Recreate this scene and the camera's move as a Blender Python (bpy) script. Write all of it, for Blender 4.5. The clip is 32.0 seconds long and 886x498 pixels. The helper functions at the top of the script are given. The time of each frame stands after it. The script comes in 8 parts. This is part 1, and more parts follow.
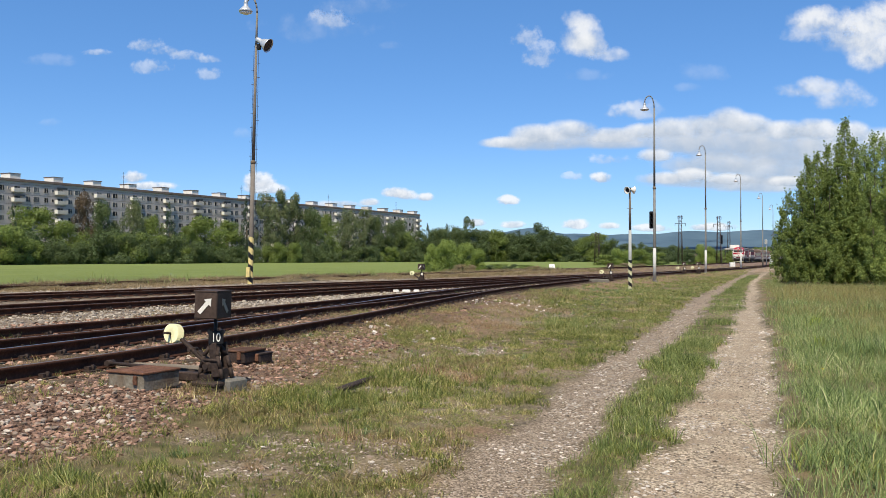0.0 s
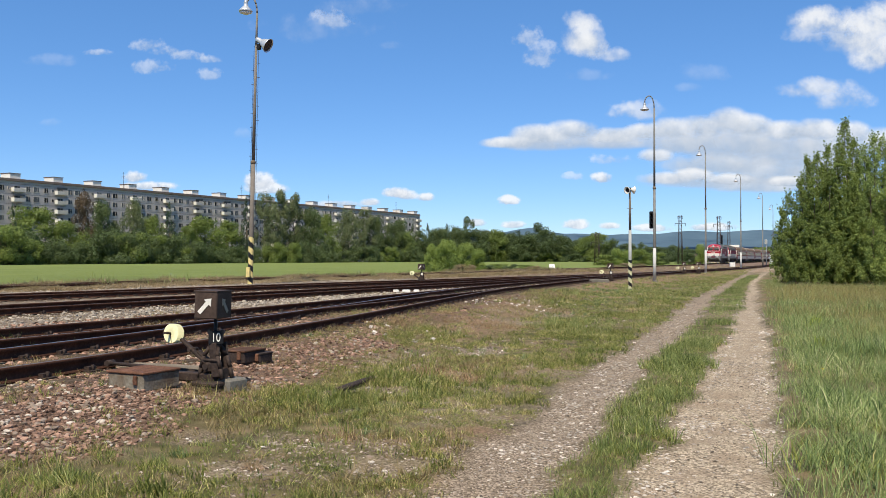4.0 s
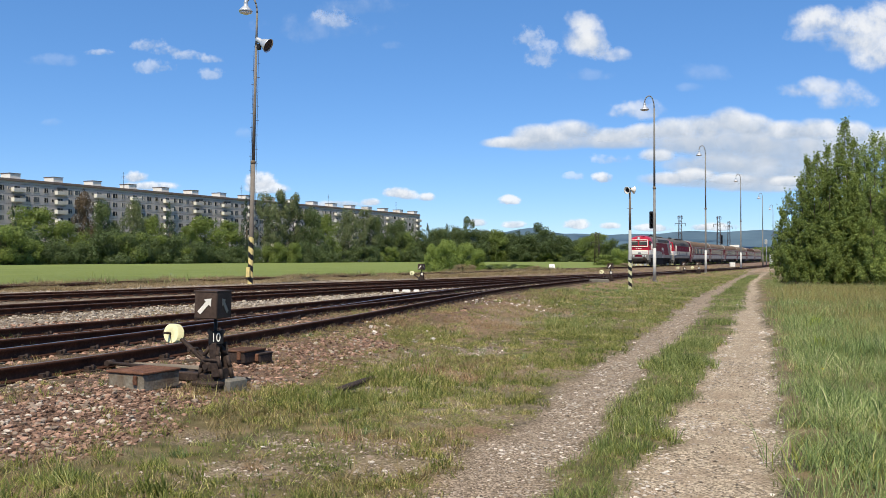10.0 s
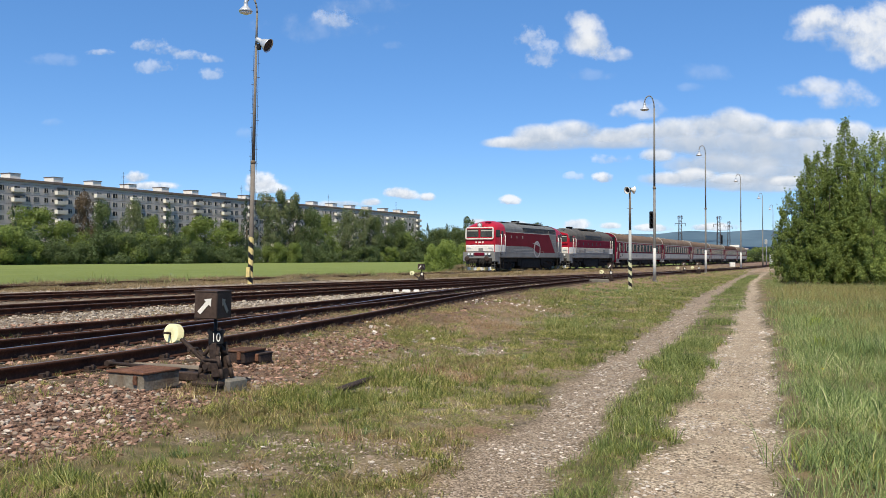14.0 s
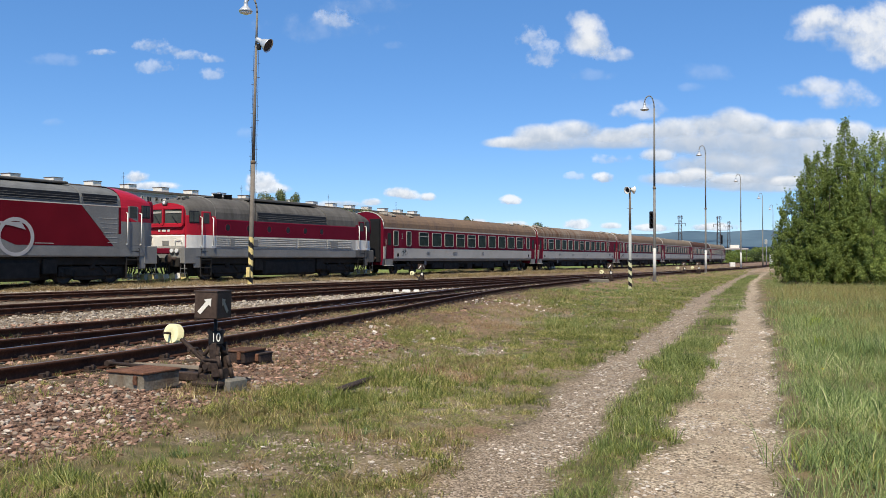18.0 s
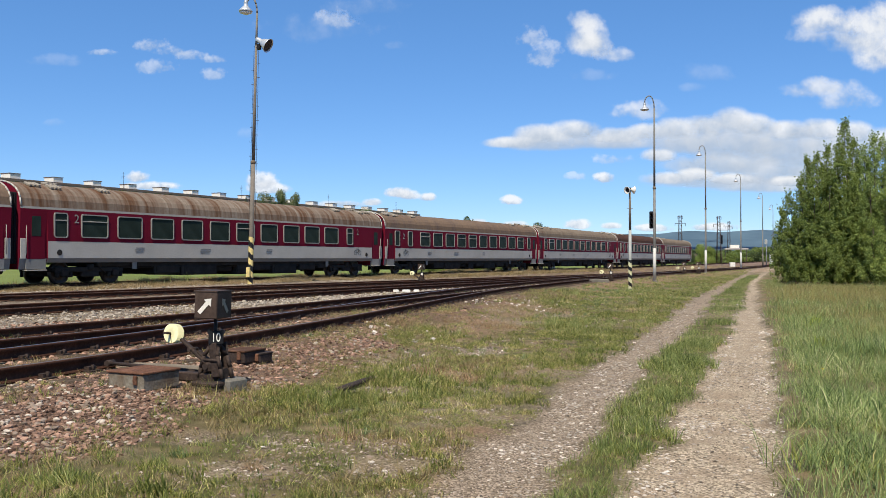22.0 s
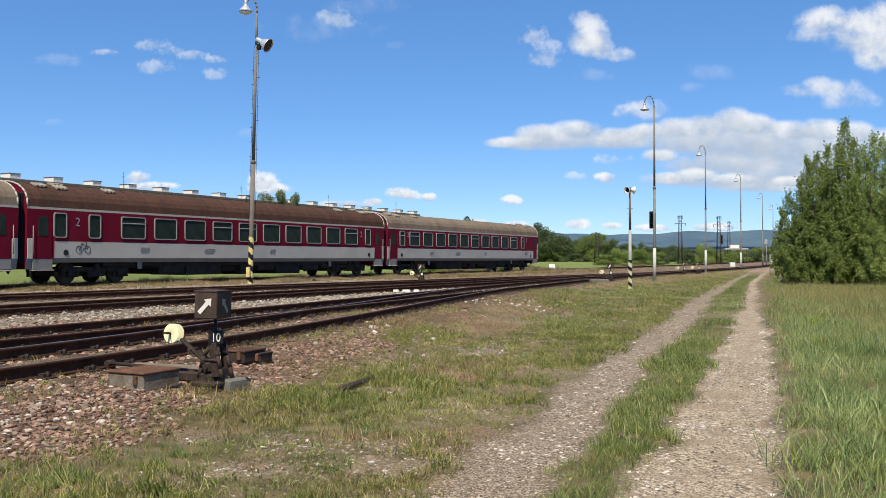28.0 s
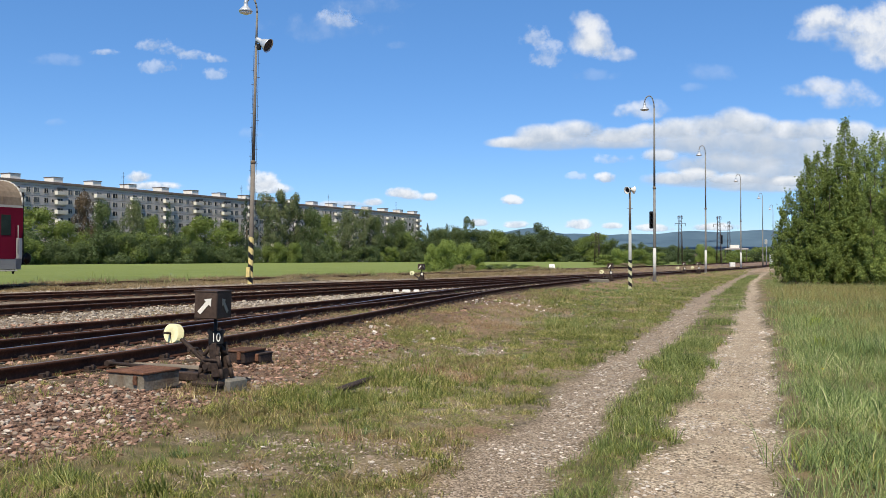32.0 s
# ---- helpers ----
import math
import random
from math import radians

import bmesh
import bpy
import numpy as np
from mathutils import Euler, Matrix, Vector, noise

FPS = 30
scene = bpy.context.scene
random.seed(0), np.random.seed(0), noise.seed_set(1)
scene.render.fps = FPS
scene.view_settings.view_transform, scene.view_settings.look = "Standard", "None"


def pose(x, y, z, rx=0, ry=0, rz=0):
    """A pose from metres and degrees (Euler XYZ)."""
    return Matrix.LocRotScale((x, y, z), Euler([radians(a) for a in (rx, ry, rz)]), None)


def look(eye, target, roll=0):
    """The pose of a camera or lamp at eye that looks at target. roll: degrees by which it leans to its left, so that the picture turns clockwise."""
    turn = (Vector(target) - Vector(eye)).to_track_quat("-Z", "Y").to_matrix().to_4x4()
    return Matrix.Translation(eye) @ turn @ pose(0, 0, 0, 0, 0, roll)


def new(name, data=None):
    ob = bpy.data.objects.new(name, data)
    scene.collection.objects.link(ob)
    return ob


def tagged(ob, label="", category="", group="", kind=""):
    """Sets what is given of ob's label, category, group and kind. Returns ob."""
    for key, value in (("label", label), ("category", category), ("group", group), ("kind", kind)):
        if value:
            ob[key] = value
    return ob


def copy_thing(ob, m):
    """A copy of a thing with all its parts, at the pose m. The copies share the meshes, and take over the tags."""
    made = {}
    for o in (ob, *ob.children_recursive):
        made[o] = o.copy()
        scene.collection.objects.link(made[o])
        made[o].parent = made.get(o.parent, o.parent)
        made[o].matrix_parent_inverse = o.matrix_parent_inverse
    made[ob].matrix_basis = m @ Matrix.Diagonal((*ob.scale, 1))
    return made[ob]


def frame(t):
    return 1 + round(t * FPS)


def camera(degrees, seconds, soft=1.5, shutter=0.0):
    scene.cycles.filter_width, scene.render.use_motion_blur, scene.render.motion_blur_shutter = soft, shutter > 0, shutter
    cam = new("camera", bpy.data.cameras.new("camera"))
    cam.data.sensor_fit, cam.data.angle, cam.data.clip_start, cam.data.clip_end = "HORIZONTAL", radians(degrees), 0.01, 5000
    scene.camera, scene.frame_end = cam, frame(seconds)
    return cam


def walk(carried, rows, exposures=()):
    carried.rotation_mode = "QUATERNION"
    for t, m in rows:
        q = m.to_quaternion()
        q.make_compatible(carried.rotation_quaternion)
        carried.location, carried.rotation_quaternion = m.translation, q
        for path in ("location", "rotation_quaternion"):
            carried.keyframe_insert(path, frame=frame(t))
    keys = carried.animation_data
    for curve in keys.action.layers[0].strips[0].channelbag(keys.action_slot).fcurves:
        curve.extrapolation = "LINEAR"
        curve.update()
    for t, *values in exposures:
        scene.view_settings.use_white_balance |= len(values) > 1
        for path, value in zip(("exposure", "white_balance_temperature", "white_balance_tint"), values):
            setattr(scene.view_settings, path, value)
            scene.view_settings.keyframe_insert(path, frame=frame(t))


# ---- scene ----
# Flat yard beside a railway; y runs along the tracks, z up, the eye over the origin.
cam = camera(52.2, 32.0, 0.8)
EYE = pose(0, 0, 1.40, 90.61, 0, 27.75)
walk(cam, [(0.0, EYE), (32.0, EYE)], [(0.0, 0.25), (32.0, 0.25)])

# ---- world and sun ----
SUN_AZ, SUN_EL = 163.0, 57.0   # compass degrees of the sun, from +y towards +x
world = bpy.data.worlds.new("sky")
scene.world = world
world.use_nodes = True
wn = world.node_tree.nodes
sky = wn.new("ShaderNodeTexSky")
sky.sky_type = 'NISHITA'
sky.sun_disc = False
sky.sun_elevation = radians(SUN_EL)
sky.sun_rotation = radians(SUN_AZ)
sky.air_density, sky.dust_density, sky.ozone_density = 0.8, 0.0, 4.0
wn["Background"].inputs["Strength"].default_value = 0.118
tint = wn.new("ShaderNodeHueSaturation")
tint.inputs["Saturation"].default_value = 1.11
world.node_tree.links.new(sky.outputs[0], tint.inputs["Color"])
blue = wn.new("ShaderNodeMix")
blue.data_type, blue.blend_type = 'RGBA', 'MULTIPLY'
blue.inputs["Factor"].default_value = 1.0
blue.inputs["B"].default_value = (0.83, 0.915, 1.06, 1)
world.node_tree.links.new(tint.outputs[0], blue.inputs["A"])
even = wn.new("ShaderNodeMix")      # clear dry air: the horizon is little paler than the zenith
even.data_type = 'RGBA'
even.inputs["Factor"].default_value = 0.30
even.inputs["B"].default_value = (0.82, 2.55, 5.40, 1)
world.node_tree.links.new(blue.outputs["Result"], even.inputs["A"])
world.node_tree.links.new(even.outputs["Result"], wn["Background"].inputs["Color"])
sun = new("sun", bpy.data.lights.new("sun", 'SUN'))
sun.data.energy, sun.data.angle, sun.data.color = 4.95, radians(0.5), (1.0, 0.912, 0.745)
_a, _e = radians(SUN_AZ), radians(SUN_EL)
sun.matrix_world = look((0, 0, 60), (-math.sin(_a) * math.cos(_e), -math.cos(_a) * math.cos(_e), 60 - math.sin(_e)))

# ---- materials ----
MATS = {}


def material(name, col, rough=0.7, metal=0.0, vary=0.25, scale=3.0, bump=0.15, fine=40.0, island=0.0, obj=0.0, col2=None, spec=0.2, streak=None):
    """A procedural surface: a base colour broken up by coarse and fine noise, with grain relief."""
    if name in MATS:
        return MATS[name]
    m = bpy.data.materials.new(name)
    m.use_nodes = True
    nt = m.node_tree
    b = nt.nodes["Principled BSDF"]
    b.inputs["Roughness"].default_value, b.inputs["Metallic"].default_value = rough, metal
    b.inputs["Specular IOR Level"].default_value = spec
    tc = nt.nodes.new("ShaderNodeTexCoord")
    n1, n2 = nt.nodes.new("ShaderNodeTexNoise"), nt.nodes.new("ShaderNodeTexNoise")
    n1.inputs["Scale"].default_value, n2.inputs["Scale"].default_value = scale, fine
    n1.inputs["Detail"].default_value, n2.inputs["Detail"].default_value = 5, 4
    for n in (n1, n2):
        nt.links.new(tc.outputs["Object"], n.inputs["Vector"])
    if streak:
        st = nt.nodes.new("ShaderNodeVectorMath")
        st.operation = 'MULTIPLY'
        st.inputs[1].default_value = streak
        nt.links.new(tc.outputs["Object"], st.inputs[0])
        nt.links.new(st.outputs[0], n1.inputs["Vector"])
    ramp = nt.nodes.new("ShaderNodeMix")
    ramp.data_type = 'RGBA'
    c2 = col2 or tuple(c * (1 - vary) for c in col)
    ramp.inputs["A"].default_value, ramp.inputs["B"].default_value = (*c2, 1), (*col, 1)
    mr = nt.nodes.new("ShaderNodeMapRange")
    mr.inputs[1].default_value, mr.inputs[2].default_value = 0.35, 0.65
    nt.links.new(n1.outputs[0], mr.inputs[0])
    nt.links.new(mr.outputs[0], ramp.inputs["Factor"])
    last = ramp.outputs["Result"]
    hsv = nt.nodes.new("ShaderNodeHueSaturation")
    mv = nt.nodes.new("ShaderNodeMapRange")
    mv.inputs[1].default_value, mv.inputs[2].default_value = 0.25, 0.75
    mv.inputs[3].default_value, mv.inputs[4].default_value = 1 - vary, 1 + vary * 0.6
    nt.links.new(n2.outputs[0], mv.inputs[0])
    val = mv.outputs[0]
    if island or obj:
        src = nt.nodes.new("ShaderNodeNewGeometry").outputs["Random Per Island"] if island else nt.nodes.new("ShaderNodeObjectInfo").outputs["Random"]
        mi = nt.nodes.new("ShaderNodeMapRange")
        k = island or obj
        mi.inputs[3].default_value, mi.inputs[4].default_value = 1 - k, 1 + k
        nt.links.new(src, mi.inputs[0])
        mul = nt.nodes.new("ShaderNodeMath")
        mul.operation = 'MULTIPLY'
        nt.links.new(val, mul.inputs[0])
        nt.links.new(mi.outputs[0], mul.inputs[1])
        val = mul.outputs[0]
    nt.links.new(val, hsv.inputs["Value"])
    nt.links.new(last, hsv.inputs["Color"])
    nt.links.new(hsv.outputs[0], b.inputs["Base Color"])
    if bump:
        bp = nt.nodes.new("ShaderNodeBump")
        bp.inputs["Strength"].default_value, bp.inputs["Distance"].default_value = bump, 0.02
        nt.links.new(n2.outputs[0], bp.inputs["Height"])
        nt.links.new(bp.outputs[0], b.inputs["Normal"])
    MATS[name] = m
    return m


def foliage(name, dark, light, dry=None, through_light=0.35, lo=0.25, hi=0.75, clump=0.35, each=1.0):
    """Leaves: colour differs leaf by leaf and clump by clump, some light passes through."""
    m = bpy.data.materials.new(name)
    m.use_nodes = True
    nt = m.node_tree
    b = nt.nodes["Principled BSDF"]
    b.inputs["Roughness"].default_value = 0.55
    b.inputs["Specular IOR Level"].default_value = 0.3
    geo = nt.nodes.new("ShaderNodeNewGeometry")
    tc = nt.nodes.new("ShaderNodeTexCoord")
    n1 = nt.nodes.new("ShaderNodeTexNoise")
    n1.inputs["Scale"].default_value, n1.inputs["Detail"].default_value = clump, 3
    nt.links.new(tc.outputs["Object"], n1.inputs["Vector"])
    add = nt.nodes.new("ShaderNodeMath")
    add.operation = 'ADD'
    leaf = nt.nodes.new("ShaderNodeMapRange")
    leaf.inputs[3].default_value, leaf.inputs[4].default_value = 0.5 - 0.5 * each, 0.5 + 0.5 * each
    nt.links.new(geo.outputs["Random Per Island"], leaf.inputs[0])
    nt.links.new(leaf.outputs[0], add.inputs[0])
    nt.links.new(n1.outputs[0], add.inputs[1])
    b.inputs["Specular IOR Level"].default_value = 0.3 if through_light else 0.1
    r = nt.nodes.new("ShaderNodeValToRGB")
    r.color_ramp.elements[0].position, r.color_ramp.elements[0].color = lo, (*dark, 1)
    r.color_ramp.elements[1].position, r.color_ramp.elements[1].color = hi, (*light, 1)
    if dry:
        e = r.color_ramp.elements.new(0.95)
        e.color = (*dry, 1)
    half = nt.nodes.new("ShaderNodeMath")
    half.operation = 'MULTIPLY'
    half.inputs[1].default_value = 0.62
    nt.links.new(add.outputs[0], half.inputs[0])
    nt.links.new(half.outputs[0], r.inputs[0])
    nt.links.new(r.outputs[0], b.inputs["Base Color"])
    tr = nt.nodes.new("ShaderNodeBsdfTranslucent")
    nt.links.new(r.outputs[0], tr.inputs[0])
    mx = nt.nodes.new("ShaderNodeMixShader")
    mx.inputs[0].default_value = through_light
    nt.links.new(b.outputs[0], mx.inputs[1])
    nt.links.new(tr.outputs[0], mx.inputs[2])
    nt.links.new(mx.outputs[0], nt.nodes["Material Output"].inputs[0])
    MATS[name] = m
    return m


M_RAIL = material("rusty_rail_steel", (0.092, 0.042, 0.026), 0.9, 0.0, 0.35, 4, 0.2, spec=0.08)
M_RAILTOP = material("polished_rail_head", (0.27, 0.255, 0.25), 0.38, 0.85, 0.15, 3, 0.03)
M_RAILTOP_RUST = material("dull_rail_head", (0.15, 0.115, 0.095), 0.5, 0.25, 0.25, 3, 0.05, spec=0.15)
M_SLEEPER = material("old_timber", (0.115, 0.083, 0.058), 0.95, 0, 0.4, 6, 0.5, 60, obj=0.3, spec=0.08)
M_BAULK = material("greyed_timber", (0.235, 0.19, 0.14), 0.95, 0, 0.35, 5, 0.5, 50, spec=0.08)
M_STONE = material("reddish_ballast", (0.300, 0.185, 0.132), 0.95, 0, 0.3, 8, 0.3, 50, island=0.72, spec=0.05)
M_STONE_PALE = material("pale_ballast", (0.385, 0.325, 0.255), 0.9, 0, 0.25, 8, 0.3, 50, island=0.4)
M_PEBBLE = material("road_pebbles", (0.50, 0.425, 0.345), 0.85, 0, 0.2, 8, 0.2, 50, island=0.5)
M_PEBBLE_WHITE = material("whitish_pebbles", (0.66, 0.58, 0.49), 0.8, 0, 0.15, 8, 0.2, 50, island=0.3)
M_STONE_MIX = foliage("mixed_stones", (0.11, 0.078, 0.055), (0.32, 0.245, 0.185), (0.54, 0.46, 0.37), 0.0)
M_STONE_DARK = foliage("dark_mixed_stones", (0.07, 0.05, 0.035), (0.24, 0.185, 0.13), (0.50, 0.42, 0.32), 0.0)
M_CONCRETE = material("weathered_concrete", (0.205, 0.185, 0.152), 0.9, 0, 0.3, 3, 0.35)
M_STEEL_GREY = material("grey_painted_steel", (0.235, 0.21, 0.165), 0.8, 0.0, 0.3, 5, 0.2, col2=(0.15, 0.105, 0.07), spec=0.1)
M_RUST = material("rust_sheet", (0.185, 0.090, 0.056), 0.9, 0.0, 0.4, 7, 0.3, spec=0.1)
M_RUST_BROWN = material("brown_rust_sheet", (0.125, 0.066, 0.042), 0.9, 0.0, 0.4, 7, 0.3, spec=0.1)
# white paint darkened to carry the shade on the lantern's side face
M_ARROW_SHADE = material("shaded_white_paint", (0.30, 0.27, 0.22), 0.7, 0, 0.15, 6, 0.1)
M_RUST_DARK = material("rusty_iron", (0.075, 0.052, 0.042), 0.75, 0.3, 0.35, 8, 0.3)
M_BROWN = material("brown_lantern_paint", (0.080, 0.054, 0.042), 0.75, 0, 0.25, 6, 0.15, spec=0.15)
M_BLACK = material("black_paint", (0.018, 0.018, 0.02), 0.5, 0, 0.2)
M_WHITE = material("white_paint", (0.80, 0.76, 0.68), 0.5, 0, 0.12, 3, 0.1)
M_CREAM = material("cream_enamel", (0.66, 0.62, 0.36), 0.45, 0, 0.1, 5, 0.1)
M_YELLOW = material("pale_yellow_paint", (0.78, 0.62, 0.26), 0.6, 0, 0.2, 5, 0.1)
M_POST = material("galvanised_post", (0.235, 0.225, 0.205), 0.7, 0.1, 0.3, 2, 0.15)
M_PALE_POST = material("pale_grey_pole_paint", (0.42, 0.42, 0.39), 0.65, 0, 0.25, 2, 0.15)
M_SLEEVE = material("chalky_sleeve_paint", (0.56, 0.54, 0.50), 0.7, 0, 0.15, 2, 0.1)
M_POST_CONC = material("brown_weathered_post", (0.22, 0.19, 0.16), 0.85, 0, 0.3, 2, 0.3)
M_ALU = material("lamp_shade_metal", (0.62, 0.63, 0.64), 0.4, 0.5, 0.1)
M_LENS = material("lamp_glass", (0.75, 0.76, 0.75), 0.15, 0, 0.05, bump=0)
M_RED = material("crimson_coach_paint", (0.146, 0.009, 0.024), 0.6, 0, 0.14, 0.7, 0.0, 25, spec=0.04)
M_RED_DEEP = material("deep_red_paint", (0.155, 0.008, 0.015), 0.5, 0, 0.15, 1.0, 0.03, 25, spec=0.05)
M_RED_BRIGHT = material("bright_red_paint", (0.43, 0.018, 0.035), 0.32, 0, 0.12, 1.2, 0.03, 25, spec=0.12)
M_COACH_WHITE = material("coach_off_white", (0.495, 0.462, 0.405), 0.6, 0, 0.14, 0.7, 0.0, 20, spec=0.04)
M_COACH_GREY = material("coach_skirt_grey", (0.25, 0.242, 0.225), 0.6, 0, 0.16, 1.0, 0.0, 20, spec=0.04)
M_LOCO_GREY = material("engine_grey_paint", (0.235, 0.228, 0.212), 0.55, 0, 0.18, 1.2, 0.04, 20, spec=0.06)
M_GRIME = material("grimy_dark_grey_paint", (0.15, 0.142, 0.13), 0.7, 0, 0.3, 1.5, 0.04, 20, spec=0.05)
M_SOOT_ROOF = material("sooty_roof_grey", (0.130, 0.120, 0.108), 0.75, 0, 0.3, 1.5, 0.05, 18, spec=0.05, streak=(0.5, 2.0, 0.3))
M_EMBLEM = material("greyish_emblem_paint", (0.46, 0.43, 0.41), 0.6, 0, 0.12, 2, 0.02, spec=0.05)
M_LOCO_ROOF = material("engine_roof_grey", (0.185, 0.185, 0.178), 0.65, 0.1, 0.25, 1.5, 0.05, 18, spec=0.12)
M_ROOF = material("brown_dusty_roof", (0.20, 0.135, 0.09), 0.85, 0, 0.25, 0.8, 0.05, 9, col2=(0.15, 0.105, 0.08), spec=0.05, streak=(0.5, 3.0, 0.3))
M_ROOF2 = material("grey_dusty_roof", (0.225, 0.175, 0.125), 0.85, 0, 0.22, 0.8, 0.05, 9, col2=(0.17, 0.125, 0.09), spec=0.05, streak=(0.5, 3.0, 0.3))
M_ROOF3 = material("dark_rusty_roof", (0.098, 0.049, 0.034), 0.85, 0, 0.25, 0.8, 0.05, 9, col2=(0.070, 0.040, 0.030), spec=0.05, streak=(0.5, 3.0, 0.3))
M_ROOF4 = material("streaked_rusty_roof", (0.25, 0.20, 0.155), 0.85, 0, 0.2, 0.9, 0.05, 9, col2=(0.125, 0.066, 0.038), spec=0.05, streak=(0.5, 4.2, 0.25))
M_VENT = material("weathered_vent_metal", (0.33, 0.29, 0.24), 0.8, 0, 0.25, 4, 0.05, spec=0.05)
M_UNDER = material("sooty_underframe", (0.04, 0.036, 0.032), 0.9, 0, 0.3, 3, 0.2, spec=0.1)
M_TYRE = material("worn_wheel_steel", (0.09, 0.075, 0.065), 0.5, 0.6, 0.3, 3, 0.1)
M_FRAME = material("window_frame_metal", (0.296, 0.281, 0.254), 0.6, 0.0, 0.1, spec=0.05)
M_RUBBER = material("black_rubber", (0.015, 0.015, 0.016), 0.7, 0, 0.2)
M_PANEL = material("pale_panel_plaster", (0.49, 0.435, 0.405), 0.9, 0, 0.12, 0.25, 0.1, 6, col2=(0.41, 0.362, 0.338))
M_PANEL_EDGE = material("brown_roof_edge", (0.20, 0.15, 0.125), 0.85, 0, 0.2, 0.5)
M_BALCONY = material("balcony_panel", (0.55, 0.50, 0.44), 0.85, 0, 0.15, 1, 0.1, obj=0.25)
M_BARK = material("grey_brown_bark", (0.11, 0.085, 0.065), 0.95, 0, 0.4, 5, 0.6, 25)


def glass_dark(name, tint, rough=0.06):
    return material(name, tint, rough, 0, 0.3, 1.5, 0.0, spec=0.015)


# greenish base colour stands in for the field's reflection in the coach panes
M_PANE = glass_dark("coach_window_glass", (0.030, 0.044, 0.036), 0.14)
M_PANE_HOUSE = material("house_window_glass", (0.085, 0.092, 0.10), 0.15, 0, 0.3, 1.5, 0.0, obj=0.85, spec=0.05)
M_CABGLASS = glass_dark("cab_window_glass", (0.075, 0.082, 0.078), 0.08)
M_GRASS = foliage("grass_blades", (0.058, 0.088, 0.016), (0.345, 0.355, 0.080), (0.70, 0.60, 0.26), 0.38, 0.36, 0.80, clump=1.1)
M_GRASS_DRY = foliage("dry_grass_blades", (0.115, 0.10, 0.028), (0.50, 0.42, 0.15), (0.72, 0.60, 0.34), 0.35, 0.36, 0.80, clump=1.1)
M_GRASS_LUSH = foliage("lush_grass_blades", (0.080, 0.118, 0.030), (0.37, 0.415, 0.125), (0.62, 0.58, 0.28), 0.42, 0.30, 0.84)
M_GRASS_SEED = foliage("seeding_grass", (0.2, 0.175, 0.065), (0.33, 0.245, 0.13), (0.4, 0.25, 0.17), 0.3)
M_GRASS_MEADOW = foliage("meadow_grass_blades", (0.095, 0.145, 0.040), (0.40, 0.475, 0.165), (0.66, 0.62, 0.32), 0.42, 0.30, 0.84, clump=0.8)
M_GRASS_OLIVE = foliage("olive_seed_heads", (0.20, 0.185, 0.055), (0.40, 0.345, 0.115), (0.52, 0.42, 0.19), 0.4)
M_WEED_YELLOW = foliage("yellow_green_weed_leaves", (0.26, 0.32, 0.05), (0.50, 0.56, 0.11), None, 0.45, each=0.6)
M_GRASS_RED = foliage("reddish_withered_grass", (0.17, 0.105, 0.05), (0.39, 0.245, 0.125), (0.55, 0.42, 0.25), 0.3)
M_GRASS_BLUE = foliage("bluish_weed_leaves", (0.060, 0.105, 0.036), (0.20, 0.275, 0.105), (0.42, 0.46, 0.24), 0.35)
M_GRASS_TAN = foliage("tan_grass_blades", (0.23, 0.165, 0.085), (0.44, 0.33, 0.18), (0.52, 0.42, 0.26), 0.35)
M_GRASS_TUFT = foliage("tufted_grass_blades", (0.075, 0.105, 0.020), (0.215, 0.235, 0.050), (0.48, 0.42, 0.15), 0.3)
M_GRASS_STRAW = foliage("straw_grass_blades", (0.15, 0.12, 0.045), (0.30, 0.225, 0.10), (0.42, 0.30, 0.15), 0.25)
M_LEAF_A = foliage("poplar_leaves", (0.090, 0.136, 0.032), (0.275, 0.340, 0.090), None, 0.42, each=0.85)
M_LEAF_OLIVE = foliage("olive_willow_leaves", (0.125, 0.180, 0.044), (0.350, 0.425, 0.120), None, 0.42, each=0.8)
M_LEAF_B = foliage("willow_leaves", (0.085, 0.125, 0.026), (0.195, 0.245, 0.054), None, 0.3, each=0.4, clump=1.2)
M_LEAF_C = foliage("dark_leaves", (0.044, 0.068, 0.023), (0.100, 0.134, 0.042), None, 0.2, each=0.4, clump=1.2)
M_LEAF_D = foliage("conifer_needles", (0.026, 0.044, 0.021), (0.060, 0.085, 0.039), None, 0.1, each=0.4, clump=1.2)
M_LEAF_E = foliage("copper_leaves", (0.075, 0.055, 0.032), (0.145, 0.098, 0.056), None, 0.2, each=0.4, clump=1.2)
M_LEAF_F = foliage("grey_green_leaves", (0.080, 0.104, 0.042), (0.165, 0.190, 0.080), None, 0.25, each=0.4, clump=1.2)
M_LEAF_TAN = foliage("dead_brush_stems", (0.17, 0.125, 0.065), (0.34, 0.255, 0.145), None, 0.2, each=0.6, clump=1.2)
M_LEAF_Y = foliage("bright_bush_leaves", (0.125, 0.175, 0.034), (0.25, 0.315, 0.070), None, 0.3, each=0.5, clump=1.2)


# ---- mesh helpers ----
def mesh_of(name, bm, mats):
    me = bpy.data.meshes.new(name)
    bmesh.ops.recalc_face_normals(bm, faces=bm.faces)
    bm.to_mesh(me)
    bm.free()
    for m in (mats if isinstance(mats, (list, tuple)) else [mats]):
        me.materials.append(m)
    return me


